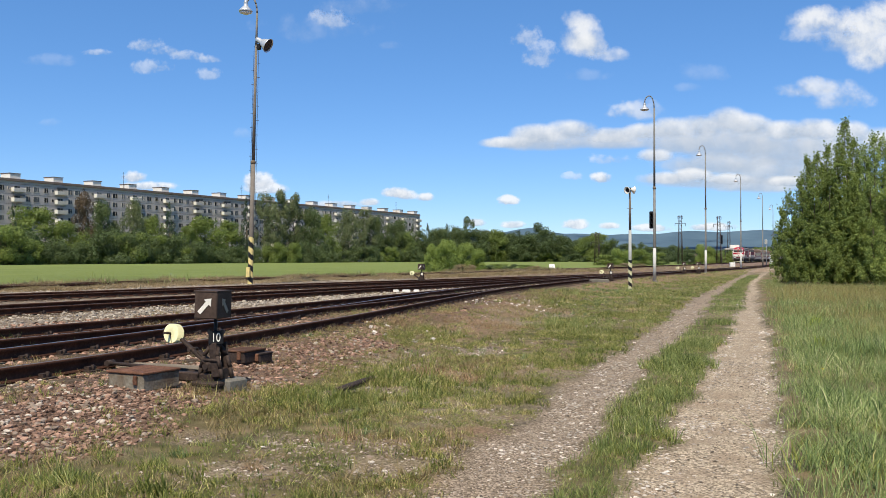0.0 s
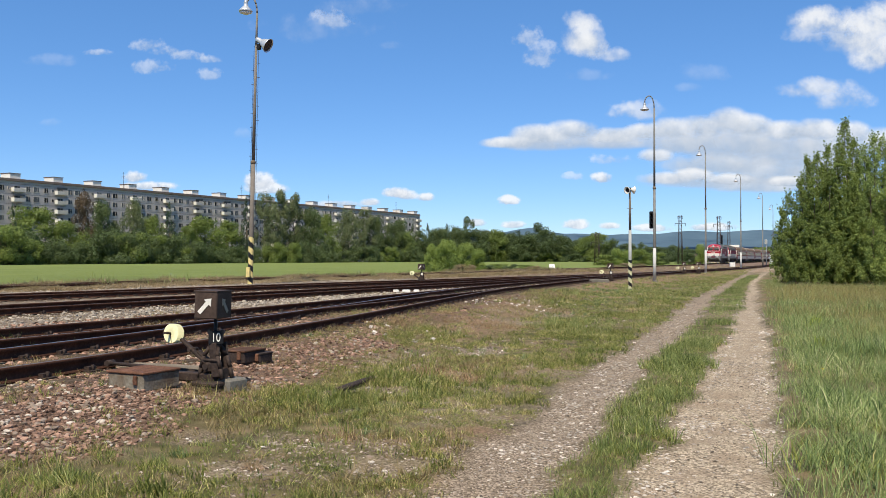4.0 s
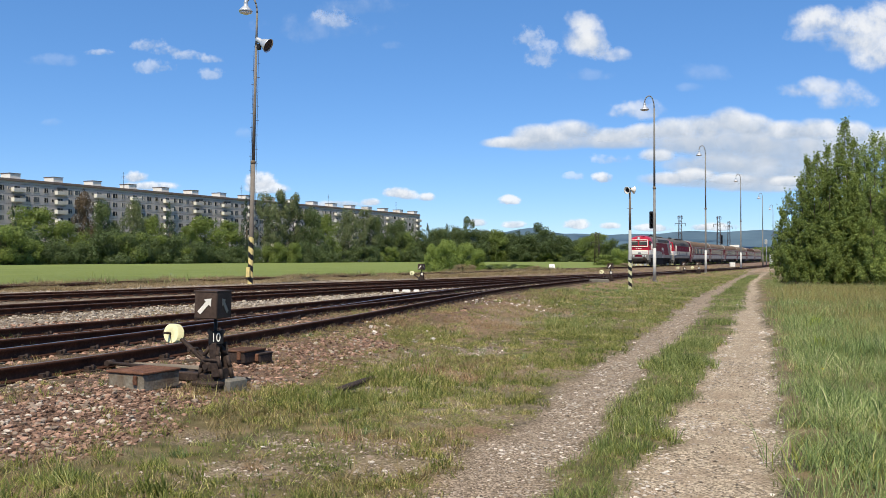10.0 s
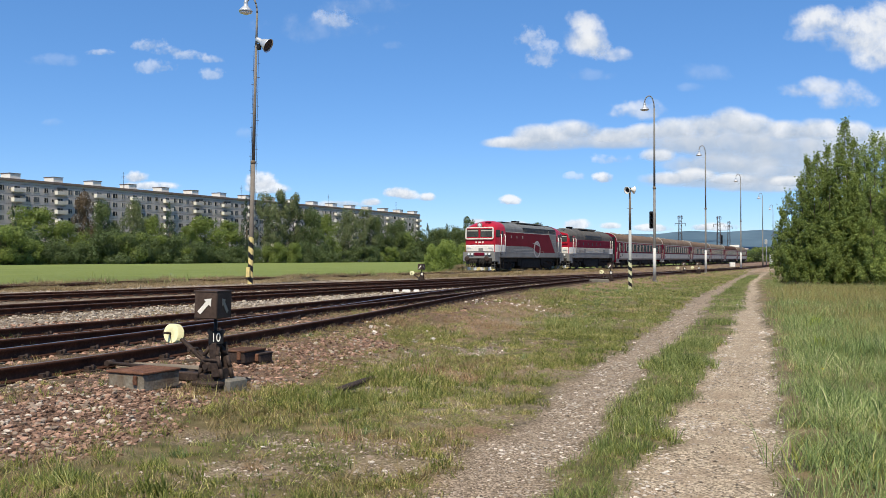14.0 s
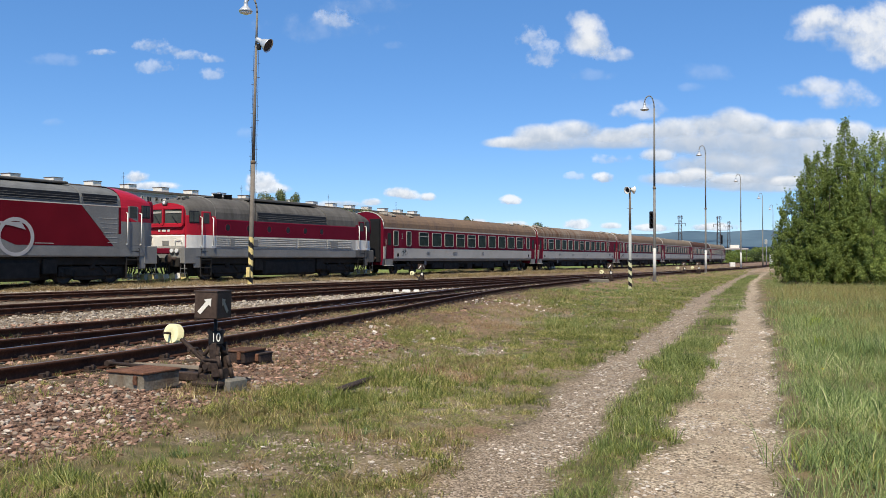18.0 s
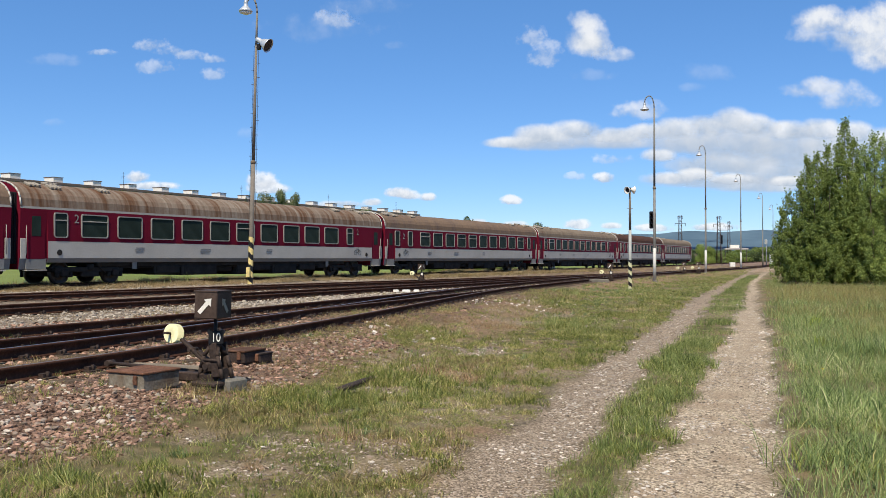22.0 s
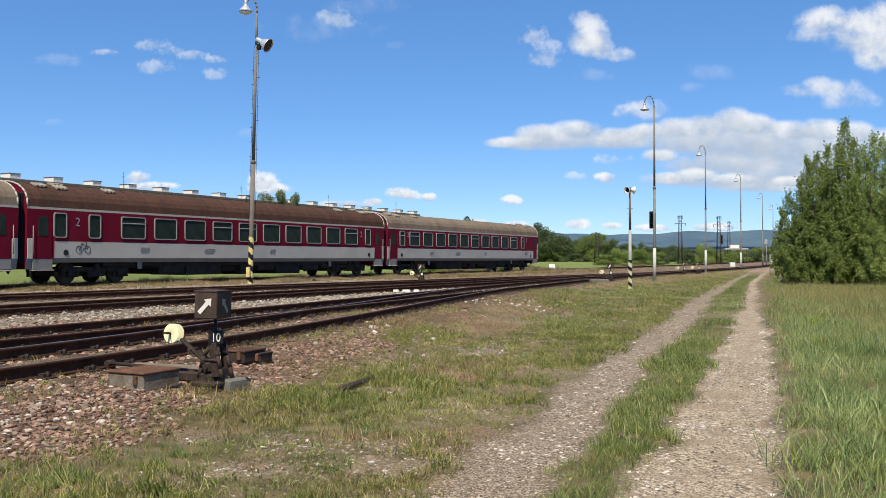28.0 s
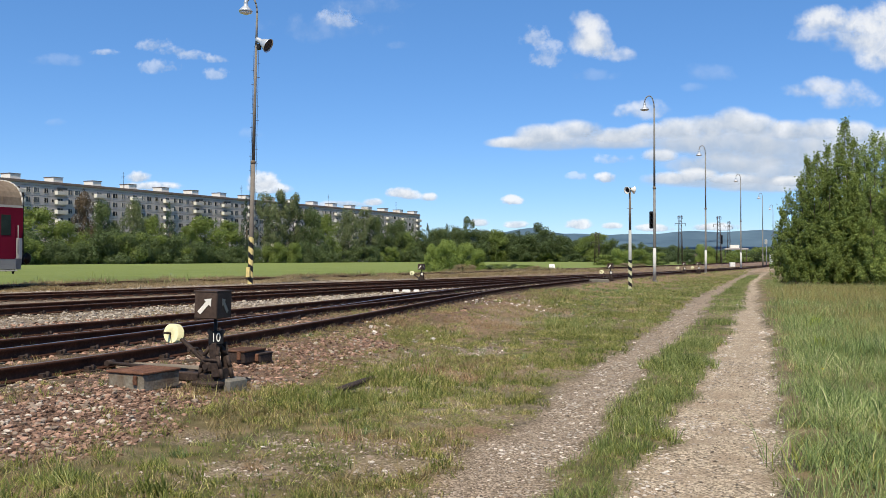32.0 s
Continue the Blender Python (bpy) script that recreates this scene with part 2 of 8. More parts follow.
def part(name, bm, mat, parent, label="", smooth=False):
    """Links a bmesh, or a mesh that is shared, as one object under parent."""
    me = bm if isinstance(bm, bpy.types.Mesh) else mesh_of(name, bm, mat)
    if smooth:
        for p in me.polygons:
            p.use_smooth = True
    ob = new(name, me)
    if parent is not None:
        ob.parent = parent
    if label:
        ob["label"] = label
    return ob


def thing(name, m, label, category, group="", kind=""):
    ob = new(name)
    ob.empty_display_size = 0.2
    ob.matrix_basis = m
    return tagged(ob, label, category, group, kind)


def box(bm, c, s, bevel=0.0, mi=0, rot=None):
    r = bmesh.ops.create_cube(bm, size=1.0)
    vs = r["verts"]
    bmesh.ops.scale(bm, vec=s, verts=vs)
    if bevel:
        es = list({e for v in vs for e in v.link_edges})
        bv = bmesh.ops.bevel(bm, geom=es, offset=bevel, segments=1, affect='EDGES')
        vs = list({v for f in bv["faces"] for v in f.verts} | {v for v in vs if v.is_valid})
    if rot is not None:
        bmesh.ops.rotate(bm, verts=vs, cent=(0, 0, 0), matrix=rot)
    bmesh.ops.translate(bm, vec=c, verts=vs)
    if mi:
        for f in {f for v in vs for f in v.link_faces}:
            f.material_index = mi
    return vs


def tube(bm, p, q, r0, r1=None, n=8, mi=0, cap=True):
    """A round bar or cone from p to q."""
    r1 = r0 if r1 is None else r1
    p, q = Vector(p), Vector(q)
    d = (q - p).normalized()
    a = d.orthogonal().normalized()
    b = d.cross(a)
    rings = []
    for c, r in ((p, r0), (q, r1)):
        rings.append([bm.verts.new(c + (a * math.cos(6.28318 * i / n) + b * math.sin(6.28318 * i / n)) * r) for i in range(n)])
    fs = [bm.faces.new((rings[0][i], rings[0][(i + 1) % n], rings[1][(i + 1) % n], rings[1][i])) for i in range(n)]
    if cap:
        fs += [bm.faces.new(rings[0][::-1]), bm.faces.new(rings[1])]
    for f in fs:
        f.material_index = mi
        f.smooth = len(f.verts) == 4


def bent(bm, pts, r, n=6, mi=0):
    for p, q in zip(pts, pts[1:]):
        tube(bm, p, q, r, r, n, mi)


def lathe(bm, prof, n=16, mi=0, axis=None, at=(0, 0, 0)):
    """Turns the profile of (radius, height) pairs round the z axis, then turns and shifts it."""
    rows = []
    m = Matrix.Translation(at) @ (axis.to_4x4() if axis is not None else Matrix.Identity(4))
    for r, z in prof:
        rows.append([bm.verts.new(m @ Vector((r * math.cos(6.28318 * i / n), r * math.sin(6.28318 * i / n), z))) for i in range(n)])
    for a, b in zip(rows, rows[1:]):
        for i in range(n):
            f = bm.faces.new((a[i], a[(i + 1) % n], b[(i + 1) % n], b[i]))
            f.material_index, f.smooth = mi, True
    for row in (rows[0][::-1], rows[-1]):
        bm.faces.new(row).material_index = mi


def ring(bm, at, R, r, axis='X', n=24, mi=0, k=6):
    rows = []
    for i in range(n):
        a = 6.28318 * i / n
        row = []
        for j in range(k):
            b = 6.28318 * j / k
            u, v, w = (R + r * math.cos(b)) * math.cos(a), (R + r * math.cos(b)) * math.sin(a), r * math.sin(b)
            p = {'X': (w, u, v), 'Y': (u, w, v), 'Z': (u, v, w)}[axis]
            row.append(bm.verts.new(Vector(at) + Vector(p)))
        rows.append(row)
    for i in range(n):
        for j in range(k):
            f = bm.faces.new((rows[i][j], rows[(i + 1) % n][j], rows[(i + 1) % n][(j + 1) % k], rows[i][(j + 1) % k]))
            f.material_index, f.smooth = mi, True


def raw_mesh(name, v, f, mats, mat_index=None):
    """A mesh out of numpy arrays: v (n, 3), f (m, k) with k = 3 or 4."""
    me = bpy.data.meshes.new(name)
    k = f.shape[1]
    me.vertices.add(len(v))
    me.vertices.foreach_set("co", np.ascontiguousarray(v, dtype=np.float32).ravel())
    me.loops.add(f.size)
    me.loops.foreach_set("vertex_index", np.ascontiguousarray(f, dtype=np.int32).ravel())
    me.polygons.add(len(f))
    me.polygons.foreach_set("loop_start", np.arange(0, f.size, k, dtype=np.int32))
    for m in mats:
        me.materials.append(m)
    if mat_index is not None:
        me.polygons.foreach_set("material_index", np.ascontiguousarray(mat_index, dtype=np.int32))
    me.update(calc_edges=True)
    return me


def scatter(name, tv, tf, pts, size, rng, mats, tilt=0.0, zscale=None):
    """Many copies of a small template, each turned and sized, in one mesh."""
    n = len(pts)
    a = rng.uniform(0, 6.28318, n)
    c, s = np.cos(a)[:, None], np.sin(a)[:, None]
    zs = size if zscale is None else zscale
    X = (tv[None, :, 0] * c - tv[None, :, 1] * s) * size[:, None]
    Y = (tv[None, :, 0] * s + tv[None, :, 1] * c) * size[:, None]
    Z = tv[None, :, 2] * zs[:, None]
    if tilt:
        X = X + Z * rng.normal(0, tilt, n)[:, None]
        Y = Y + Z * rng.normal(0, tilt, n)[:, None]
    V = np.stack((X + pts[:, None, 0], Y + pts[:, None, 1], Z + pts[:, None, 2]), -1).reshape(-1, 3)
    Fc = (tf[None] + (np.arange(n) * len(tv))[:, None, None]).reshape(-1, tf.shape[1])
    return raw_mesh(name, V, Fc, mats)


def text_mesh(body, size, mat):
    cu = bpy.data.curves.new("lettering", 'FONT')
    cu.body, cu.size, cu.align_x, cu.align_y, cu.extrude = body, size, 'CENTER', 'CENTER', 0.004
    ob = bpy.data.objects.new("lettering", cu)
    scene.collection.objects.link(ob)
    me = bpy.data.meshes.new_from_object(ob.evaluated_get(bpy.context.evaluated_depsgraph_get()))
    bpy.data.objects.remove(ob)
    me.materials.clear()
    me.materials.append(mat)
    return me

# ---- the plan: tracks, road, ground ----
RAIL_TOP = 0.365
_s = np.arange(-80.0, 700.0, 0.5)
_h = np.interp(_s, [-80, 65, 95, 140, 170, 195, 215, 300, 700], [0, 0, -0.031, -0.065, -0.080, -0.082, -0.072, -0.074, -0.078])
_px, _py = np.cumsum(np.sin(_h)) * 0.5, np.cumsum(np.cos(_h)) * 0.5
_px, _py = _px - np.interp(40, _s, _px) - 31.55, _py - np.interp(40, _s, _py) + 37.1


def main_line(s):
    """Centre of the track that the train runs on, s metres along it."""
    return np.interp(s, _s, _px), np.interp(s, _s, _py)


def bend(y):
    return np.interp(y, _py, _px) + 31.55


TRACKS = {
    "main": [(y, -31.55 + bend(y)) for y in np.arange(-40, 420, 4.0)],
    "third": [(y, -17.5 + bend(y)) for y in np.arange(-30, 400, 4.0)],
    "second": [(-30, -26.0), (0, -24.6), (20, -23.0), (32, -22.0), (44, -20.3), (56, -18.6), (66, -17.75), (74, -17.5)],
    "fourth": [(-30, -11.0), (0, -11.0), (8, -11.1), (14, -11.6), (20, -12.4), (30, -13.75), (42, -15.3), (54, -16.6), (66, -17.4), (74, -17.55)],
    "fifth": [(-30, -8.0), (0, -8.2), (5.5, -8.32), (8, -8.65), (12, -9.5), (16, -10.45), (20, -11.5), (25, -12.75), (30, -13.8)],
}
EDGE = ((-60, -6.6), (0, -6.9), (5.5, -7.4), (9.5, -8.3), (15, -9.4), (22, -10.9), (30, -12.5), (42, -14.3), (60, -15.8), (80, -16.4), (120, -17.6), (200, -23.3), (420, -39.8), (900, -76))
ROAD_L = ((-40, 1.5), (0, -1.55), (4.76, -2.30), (8.83, -3.04), (14, -3.72), (19.7, -4.64), (31.5, -6.58), (49, -8.95), (62, -10.7), (110, -16.9), (180, -20.8), (420, -36.5))
ROAD_R = ((-40, 2.9), (0, -0.25), (5.42, -1.04), (9.6, -1.63), (16.45, -2.61), (25.4, -3.97), (55.7, -8.60), (110, -15.4), (180, -19.4), (420, -35))


def along(table, y):
    t = np.array(table)
    return np.interp(y, t[:, 0], t[:, 1])


def wob(x, y, f, seed):
    """Smooth noise from a few crossed waves, about -1 to 1."""
    r = np.random.RandomState(seed)
    out = 0.0
    for k in range(6):
        a, p, q = r.uniform(0, 6.28), r.uniform(0, 6.28), f * r.uniform(0.5, 1.8)
        out = out + np.sin((x * math.cos(a) + y * math.sin(a)) * q + p + 1.3 * np.sin((x * math.sin(a) - y * math.cos(a)) * q * 0.7 + p * 2))
    return out / 3.2


def step(a, b, x):
    t = np.clip((x - a) / (b - a), 0, 1)
    return t * t * (3 - 2 * t)


BARE = ((-5.26, 8.14, 0.34, 0.55), (-4.74, 8.25, 0.22, 0.3), (-4.33, 5.62, 0.34, 0.28), (-3.98, 4.71, 0.36, 0.22), (-3.2, 5.2, 0.35, 0.3), (-6.01, 12.66, 0.5, 0.8), (-6.5, 11.6, 0.35, 0.4), (-4.2, 8.8, 0.3, 0.25), (-5.05, 5.45, 0.22, 0.2))


WITHERED = ((-5.2, 9.64, 0.4, 0.5), (-4.61, 9.40, 0.35, 0.35), (-3.85, 9.0, 0.25, 0.25), (-4.02, 5.83, 0.3, 0.2), (-6.6, 8.0, 0.4, 0.3), (-9.02, 14.78, 0.9, 0.9), (-8.95, 16.92, 0.9, 1.2), (-7.56, 16.76, 0.7, 0.9), (-4.0, 4.9, 0.3, 0.15))
LUSH = ((-5.69, 12.22, 0.35, 0.6), (-5.16, 11.68, 0.25, 0.3), (-4.19, 10.27, 0.3, 0.3), (-3.24, 5.81, 0.25, 0.2), (-3.84, 5.07, 0.25, 0.18), (-4.52, 4.75, 0.25, 0.18), (-10.63, 19.2, 0.5, 0.6), (-6.9, 11.5, 0.25, 0.3), (-4.05, 6.26, 0.3, 0.2), (-7.5, 20.9, 0.8, 1.5), (-11.3, 34.5, 1.3, 4.0), (-8.9, 27.5, 1.2, 3.0), (-13.4, 28.0, 0.8, 1.2), (-8.1, 11.4, 0.3, 0.5))


def bare(x, y, table=BARE):
    """Patches in the yard; by default the stony ones where no grass holds."""
    out = 0.0 * x
    for cx, cy, rx, ry in table:
        d = np.hypot((x - cx) / rx, (y - cy) / ry) + 0.35 * wob(x, y, 6, 19)
        out = np.maximum(out, 1 - step(0.6, 1.15, d))
    return out


def zones(x, y):
    """Weights of road gravel, red ballast, pale ballast, dry strip and field at places of the plan."""
    e = along(EDGE, y)
    w1 = wob(x, y, 2.2, 3) * 0.14 + wob(x, y, 7, 4) * 0.07
    hl = np.interp(y, [0, 5, 9, 16, 30, 60], [0.24, 0.28, 0.38, 0.34, 0.36, 0.22])
    hr = np.interp(y, [0, 5, 9, 16, 30, 60], [0.44, 0.46, 0.46, 0.37, 0.24, 0.22])
    road = np.maximum(1 - step(hl - 0.06, hl + 0.16, np.abs(x - along(ROAD_L, y)) + w1 * 0.8), 1 - step(hr - 0.08, hr + 0.10, np.abs(x + 0.06 - along(ROAD_R, y)) + w1 * 0.6))
    road = np.maximum(road, 0.8 * bare(x, y))
    past = 1.5 + wob(x, y, 0.8, 5) * 0.22 + w1
    past = past + np.interp(y, [0, 3.2, 4.6, 7.6, 9.3, 11.4, 13, 20, 40], [-0.6, -0.1, 0.55, 0.5, 0.2, 0.35, -0.35, -0.45, -1.2])
    ballast = 1 - step(past - 0.25, past + 0.25, x - e)
    main = -31.55 + bend(y)
    yard = step(-2.2, -1.4, x - main)
    grown = 1 - step(2.0, 3.2, x - main + w1 * 3)      # the running line lies in grass
    pale = step(0.3, 1.0, e - x) * yard * (1 - grown)
    gone = step(36, 58, y + w1 * 12) * 0.8 * pale      # further on the ballast is overgrown
    pale = pale - gone
    far = 1 - step(-3.4 + w1, -2.6 + w1, x - main)
    field = 1 - step(-7.6 + w1 * 3, -6.6 + w1 * 3, x - main)
    return road, ballast * yard, pale, np.clip(np.maximum(np.maximum(far, 1 - yard), np.maximum(gone, grown)) - field, 0, 1), field


def scuff(x, y):
    """Trodden dirt on the shoulder beside the rails."""
    d = x - along(EDGE, y) + wob(x, y, 1.6, 12) * 0.7
    return (1 - step(0.8, 3.6, d)) * step(7, 11, y) * np.clip(0.85 + 0.6 * wob(x, y, 2.7, 13), 0, 1)


def left_rut(x, y):
    """The less used of the two wheel ruts."""
    return np.maximum(1 - step(0.5, 0.8, np.abs(x - along(ROAD_L, y))), bare(x, y))


def rut_side(x, y):
    """The borders of the well used rut, where the wheels throw the pebbles; the whole of the other."""
    d = np.abs(x + 0.06 - along(ROAD_R, y))
    return np.where(d < 0.75, step(0.10, 0.32, d + 0.12 * wob(x, y, 2.4, 18)), 0.4)


def rut_edge(x, y):
    """Dark trodden soil along the borders of the ruts."""
    r = zones(x, y)[0]
    return np.clip(4 * r * (1 - r), 0, 1) * np.clip(0.7 + wob(x, y, 2.3, 15), 0, 1)


def ground_z(x, y):
    e = along(EDGE, y)
    up = 1 - step(0.5, 2.6, x - e)
    main = -31.55 + bend(y)
    down = step(-5.5, -2.0, x - main)
    near = np.interp(np.hypot(x, y), [0, 60, 120], [1, 1, 0.3])
    road = zones(x, y)[0]
    return (0.197 + 0.010 * wob(x, y, 5, 14)) * up * down + near * (wob(x, y, 1.1, 8) * 0.022 + wob(x, y, 4, 9) * 0.008) * (1 - 0.9 * up) - 0.035 * road * near


def spread(parts):
    out = []
    for a, b, d in parts:
        out.append(np.arange(a, b, d))
    return np.unique(np.concatenate(out))


def build_ground():
    xs = spread([(-4600, -400, 300), (-400, -60, 20), (-60, -34, 0.9), (-34, -13, 0.7), (-13, 5, 0.14), (5, 20, 0.6), (20, 100, 6), (100, 4601, 300)])
    ys = spread([(-4600, -60, 300), (-60, 0, 3), (0, 26, 0.18), (26, 80, 0.8), (80, 220, 2.5), (220, 460, 10), (460, 4900, 250)])
    gx, gy = np.meshgrid(xs, ys)
    gz = ground_z(gx, gy)
    v = np.stack((gx, gy, gz), -1).reshape(-1, 3)
    nx, ny = len(xs), len(ys)
    i = (np.arange(ny - 1)[:, None] * nx + np.arange(nx - 1)[None]).ravel()
    f = np.stack((i, i + 1, i + nx + 1, i + nx), -1)
    me = raw_mesh("ground", v, f, [ground_material()])
    for name, w in zip(("road", "ballast", "pale", "dry", "field"), zones(v[:, 0], v[:, 1])):
        me.attributes.new(name, 'FLOAT', 'POINT').data.foreach_set("value", np.asarray(w, dtype=np.float32))
    for name, w in (("left_rut", left_rut(v[:, 0], v[:, 1])), ("rut_edge", rut_edge(v[:, 0], v[:, 1]))):
        me.attributes.new(name, 'FLOAT', 'POINT').data.foreach_set("value", np.asarray(w, dtype=np.float32))
    me.attributes.new("scuff", 'FLOAT', 'POINT').data.foreach_set("value", np.asarray(scuff(v[:, 0], v[:, 1]), dtype=np.float32))
    for p in me.polygons:
        p.use_smooth = True
    tagged(new("ground", me), "grassy railway yard ground with two gravel wheel ruts and ballast", "ground", kind="structure")


def ground_material():
    m = bpy.data.materials.new("yard_soil")
    m.use_nodes = True
    nt = m.node_tree
    b = nt.nodes["Principled BSDF"]
    b.inputs["Roughness"].default_value, b.inputs["Specular IOR Level"].default_value = 0.95, 0.2
    tc = nt.nodes.new("ShaderNodeTexCoord")

    def nz(scale, detail=6):
        n = nt.nodes.new("ShaderNodeTexNoise")
        n.inputs["Scale"].default_value, n.inputs["Detail"].default_value = scale, detail
        nt.links.new(tc.outputs["Object"], n.inputs["Vector"])
        return n.outputs[0]

    def ramp(src, a, b_, ca, cb, cm=None):
        r = nt.nodes.new("ShaderNodeValToRGB")
        r.color_ramp.elements[0].position, r.color_ramp.elements[0].color = a, (*ca, 1)
        r.color_ramp.elements[1].position, r.color_ramp.elements[1].color = b_, (*cb, 1)
        if cm:
            r.color_ramp.elements.new((a + b_) / 2).color = (*cm, 1)
        nt.links.new(src, r.inputs[0])
        return r.outputs[0]

    def mix(fac, a, b_):
        x = nt.nodes.new("ShaderNodeMix")
        x.data_type = 'RGBA'
        nt.links.new(fac, x.inputs["Factor"])
        nt.links.new(a, x.inputs["A"])
        nt.links.new(b_, x.inputs["B"])
        return x.outputs["Result"]

    def att(name):
        a = nt.nodes.new("ShaderNodeAttribute")
        a.attribute_name = name
        return a.outputs["Fac"]

    def pebble(scale, spread=1.0):
        """Cells of one shade each, as of crushed stone."""
        n = nt.nodes.new("ShaderNodeTexVoronoi")
        n.inputs["Scale"].default_value, n.inputs["Randomness"].default_value = scale, spread
        nt.links.new(tc.outputs["Object"], n.inputs["Vector"])
        sp = nt.nodes.new("ShaderNodeSeparateColor")
        nt.links.new(n.outputs["Color"], sp.inputs[0])
        return sp.outputs[0], n.outputs["Distance"]

    n_big, n_mid, n_fine, n_grit = nz(0.35), nz(2.5), nz(14), nz(70, 3)
    (peb, peb_d), peb2 = pebble(75), pebble(38)[0]
    col = ramp(n_mid, 0.36, 0.66, (0.090, 0.082, 0.030), (0.27, 0.20, 0.11), (0.155, 0.128, 0.055))
    patch = ramp(n_big, 0.5, 0.62, (0, 0, 0), (1, 1, 1))
    col = mix(patch, col, ramp(peb, 0.1, 1.0, (0.13, 0.10, 0.055), (0.42, 0.33, 0.21), (0.26, 0.20, 0.12)))
    red = ramp(nz(0.55), 0.52, 0.64, (0, 0, 0), (1, 1, 1))
    col = mix(red, col, ramp(peb, 0.0, 1.0, (0.14, 0.085, 0.045), (0.40, 0.26, 0.155)))
    grit = ramp(peb, 0.0, 0.97, (0.14, 0.104, 0.068), (0.74, 0.60, 0.43), (0.40, 0.308, 0.208))
    grit2 = mix(ramp(n_mid, 0.46, 0.70, (0, 0, 0), (1, 1, 1)), grit, ramp(n_grit, 0.3, 0.7, (0.21, 0.152, 0.097), (0.52, 0.39, 0.265)))
    col = mix(att("scuff"), col, ramp(peb, 0.0, 1.0, (0.135, 0.080, 0.045), (0.46, 0.305, 0.19), (0.285, 0.178, 0.104)))
    col = mix(att("dry"), col, ramp(n_fine, 0.3, 0.7, (0.19, 0.140, 0.068), (0.37, 0.275, 0.155)))
    col = mix(att("field"), col, ramp(nz(0.12), 0.3, 0.7, (0.148, 0.182, 0.046), (0.192, 0.226, 0.058)))
    col = mix(att("ballast"), col, ramp(peb2, 0.0, 1.0, (0.075, 0.046, 0.032), (0.27, 0.170, 0.118)))
    col = mix(att("pale"), col, ramp(peb2, 0.0, 1.0, (0.115, 0.082, 0.055), (0.36, 0.28, 0.20)))
    grit2 = mix(att("left_rut"), grit2, ramp(peb, 0.0, 1.0, (0.115, 0.080, 0.052), (0.56, 0.435, 0.315), (0.275, 0.208, 0.140)))
    col = mix(att("road"), col, grit2)
    col = mix(att("rut_edge"), col, ramp(peb, 0.0, 1.0, (0.065, 0.048, 0.030), (0.30, 0.235, 0.165), (0.125, 0.096, 0.062)))
    nt.links.new(col, b.inputs["Base Color"])
    bp = nt.nodes.new("ShaderNodeBump")
    bp.invert = True
    bp.inputs["Strength"].default_value, bp.inputs["Distance"].default_value = 0.9, 0.02
    nt.links.new(peb_d, bp.inputs["Height"])
    nt.links.new(bp.outputs[0], b.inputs["Normal"])
    return m


build_ground()


# ---- railway tracks ----
def rail_mesh(pts):
    """A flat-bottom rail swept along points of the plan; the head's top is polished or dull."""
    prof = [(-0.062, 0), (0.062, 0), (0.062, 0.012), (0.010, 0.030), (0.010, 0.105), (0.034, 0.112), (0.034, 0.143), (0.028, 0.149), (-0.028, 0.149), (-0.034, 0.143), (-0.034, 0.112), (-0.010, 0.105), (-0.010, 0.030), (-0.062, 0.012)]
    p = np.array(pts)
    t = np.gradient(p, axis=0)
    t /= np.linalg.norm(t, axis=1)[:, None]
    nrm = np.stack((t[:, 1], -t[:, 0]), -1)
    k = len(prof)
    v = np.zeros((len(p), k, 3))
    for j, (a, z) in enumerate(prof):
        v[:, j, :2] = p + nrm * a
        v[:, j, 2] = RAIL_TOP - 0.149 + z
    i = np.arange(len(p) - 1)[:, None] * k
    j = np.arange(k)[None]
    f = np.stack((i + j, i + (j + 1) % k, i + k + (j + 1) % k, i + k + j), -1).reshape(-1, 4)
    mi = np.tile(np.array([1 if j in (7,) else 0 for j in range(k)]), len(p) - 1)
    return v.reshape(-1, 3), f, mi


def sleeper_mesh():
    bm = bmesh.new()
    box(bm, (0, 0, -0.07), (2.5, 0.24, 0.15), 0.015)
    for s in (-0.75, 0.75):
        box(bm, (s, 0, 0.010), (0.36, 0.16, 0.02), 0, 1)
        for d in (-0.12, 0.12):
            tube(bm, (s + d, 0.0, 0.0), (s + d, 0.0, 0.075), 0.024, 0.018, 6, 1)
            box(bm, (s + d * 0.72, 0.0, 0.034), (0.07, 0.11, 0.045), 0, 1)
    return mesh_of("sleeper", bm, [M_SLEEPER, M_RUST_DARK])


SLEEPER = sleeper_mesh()


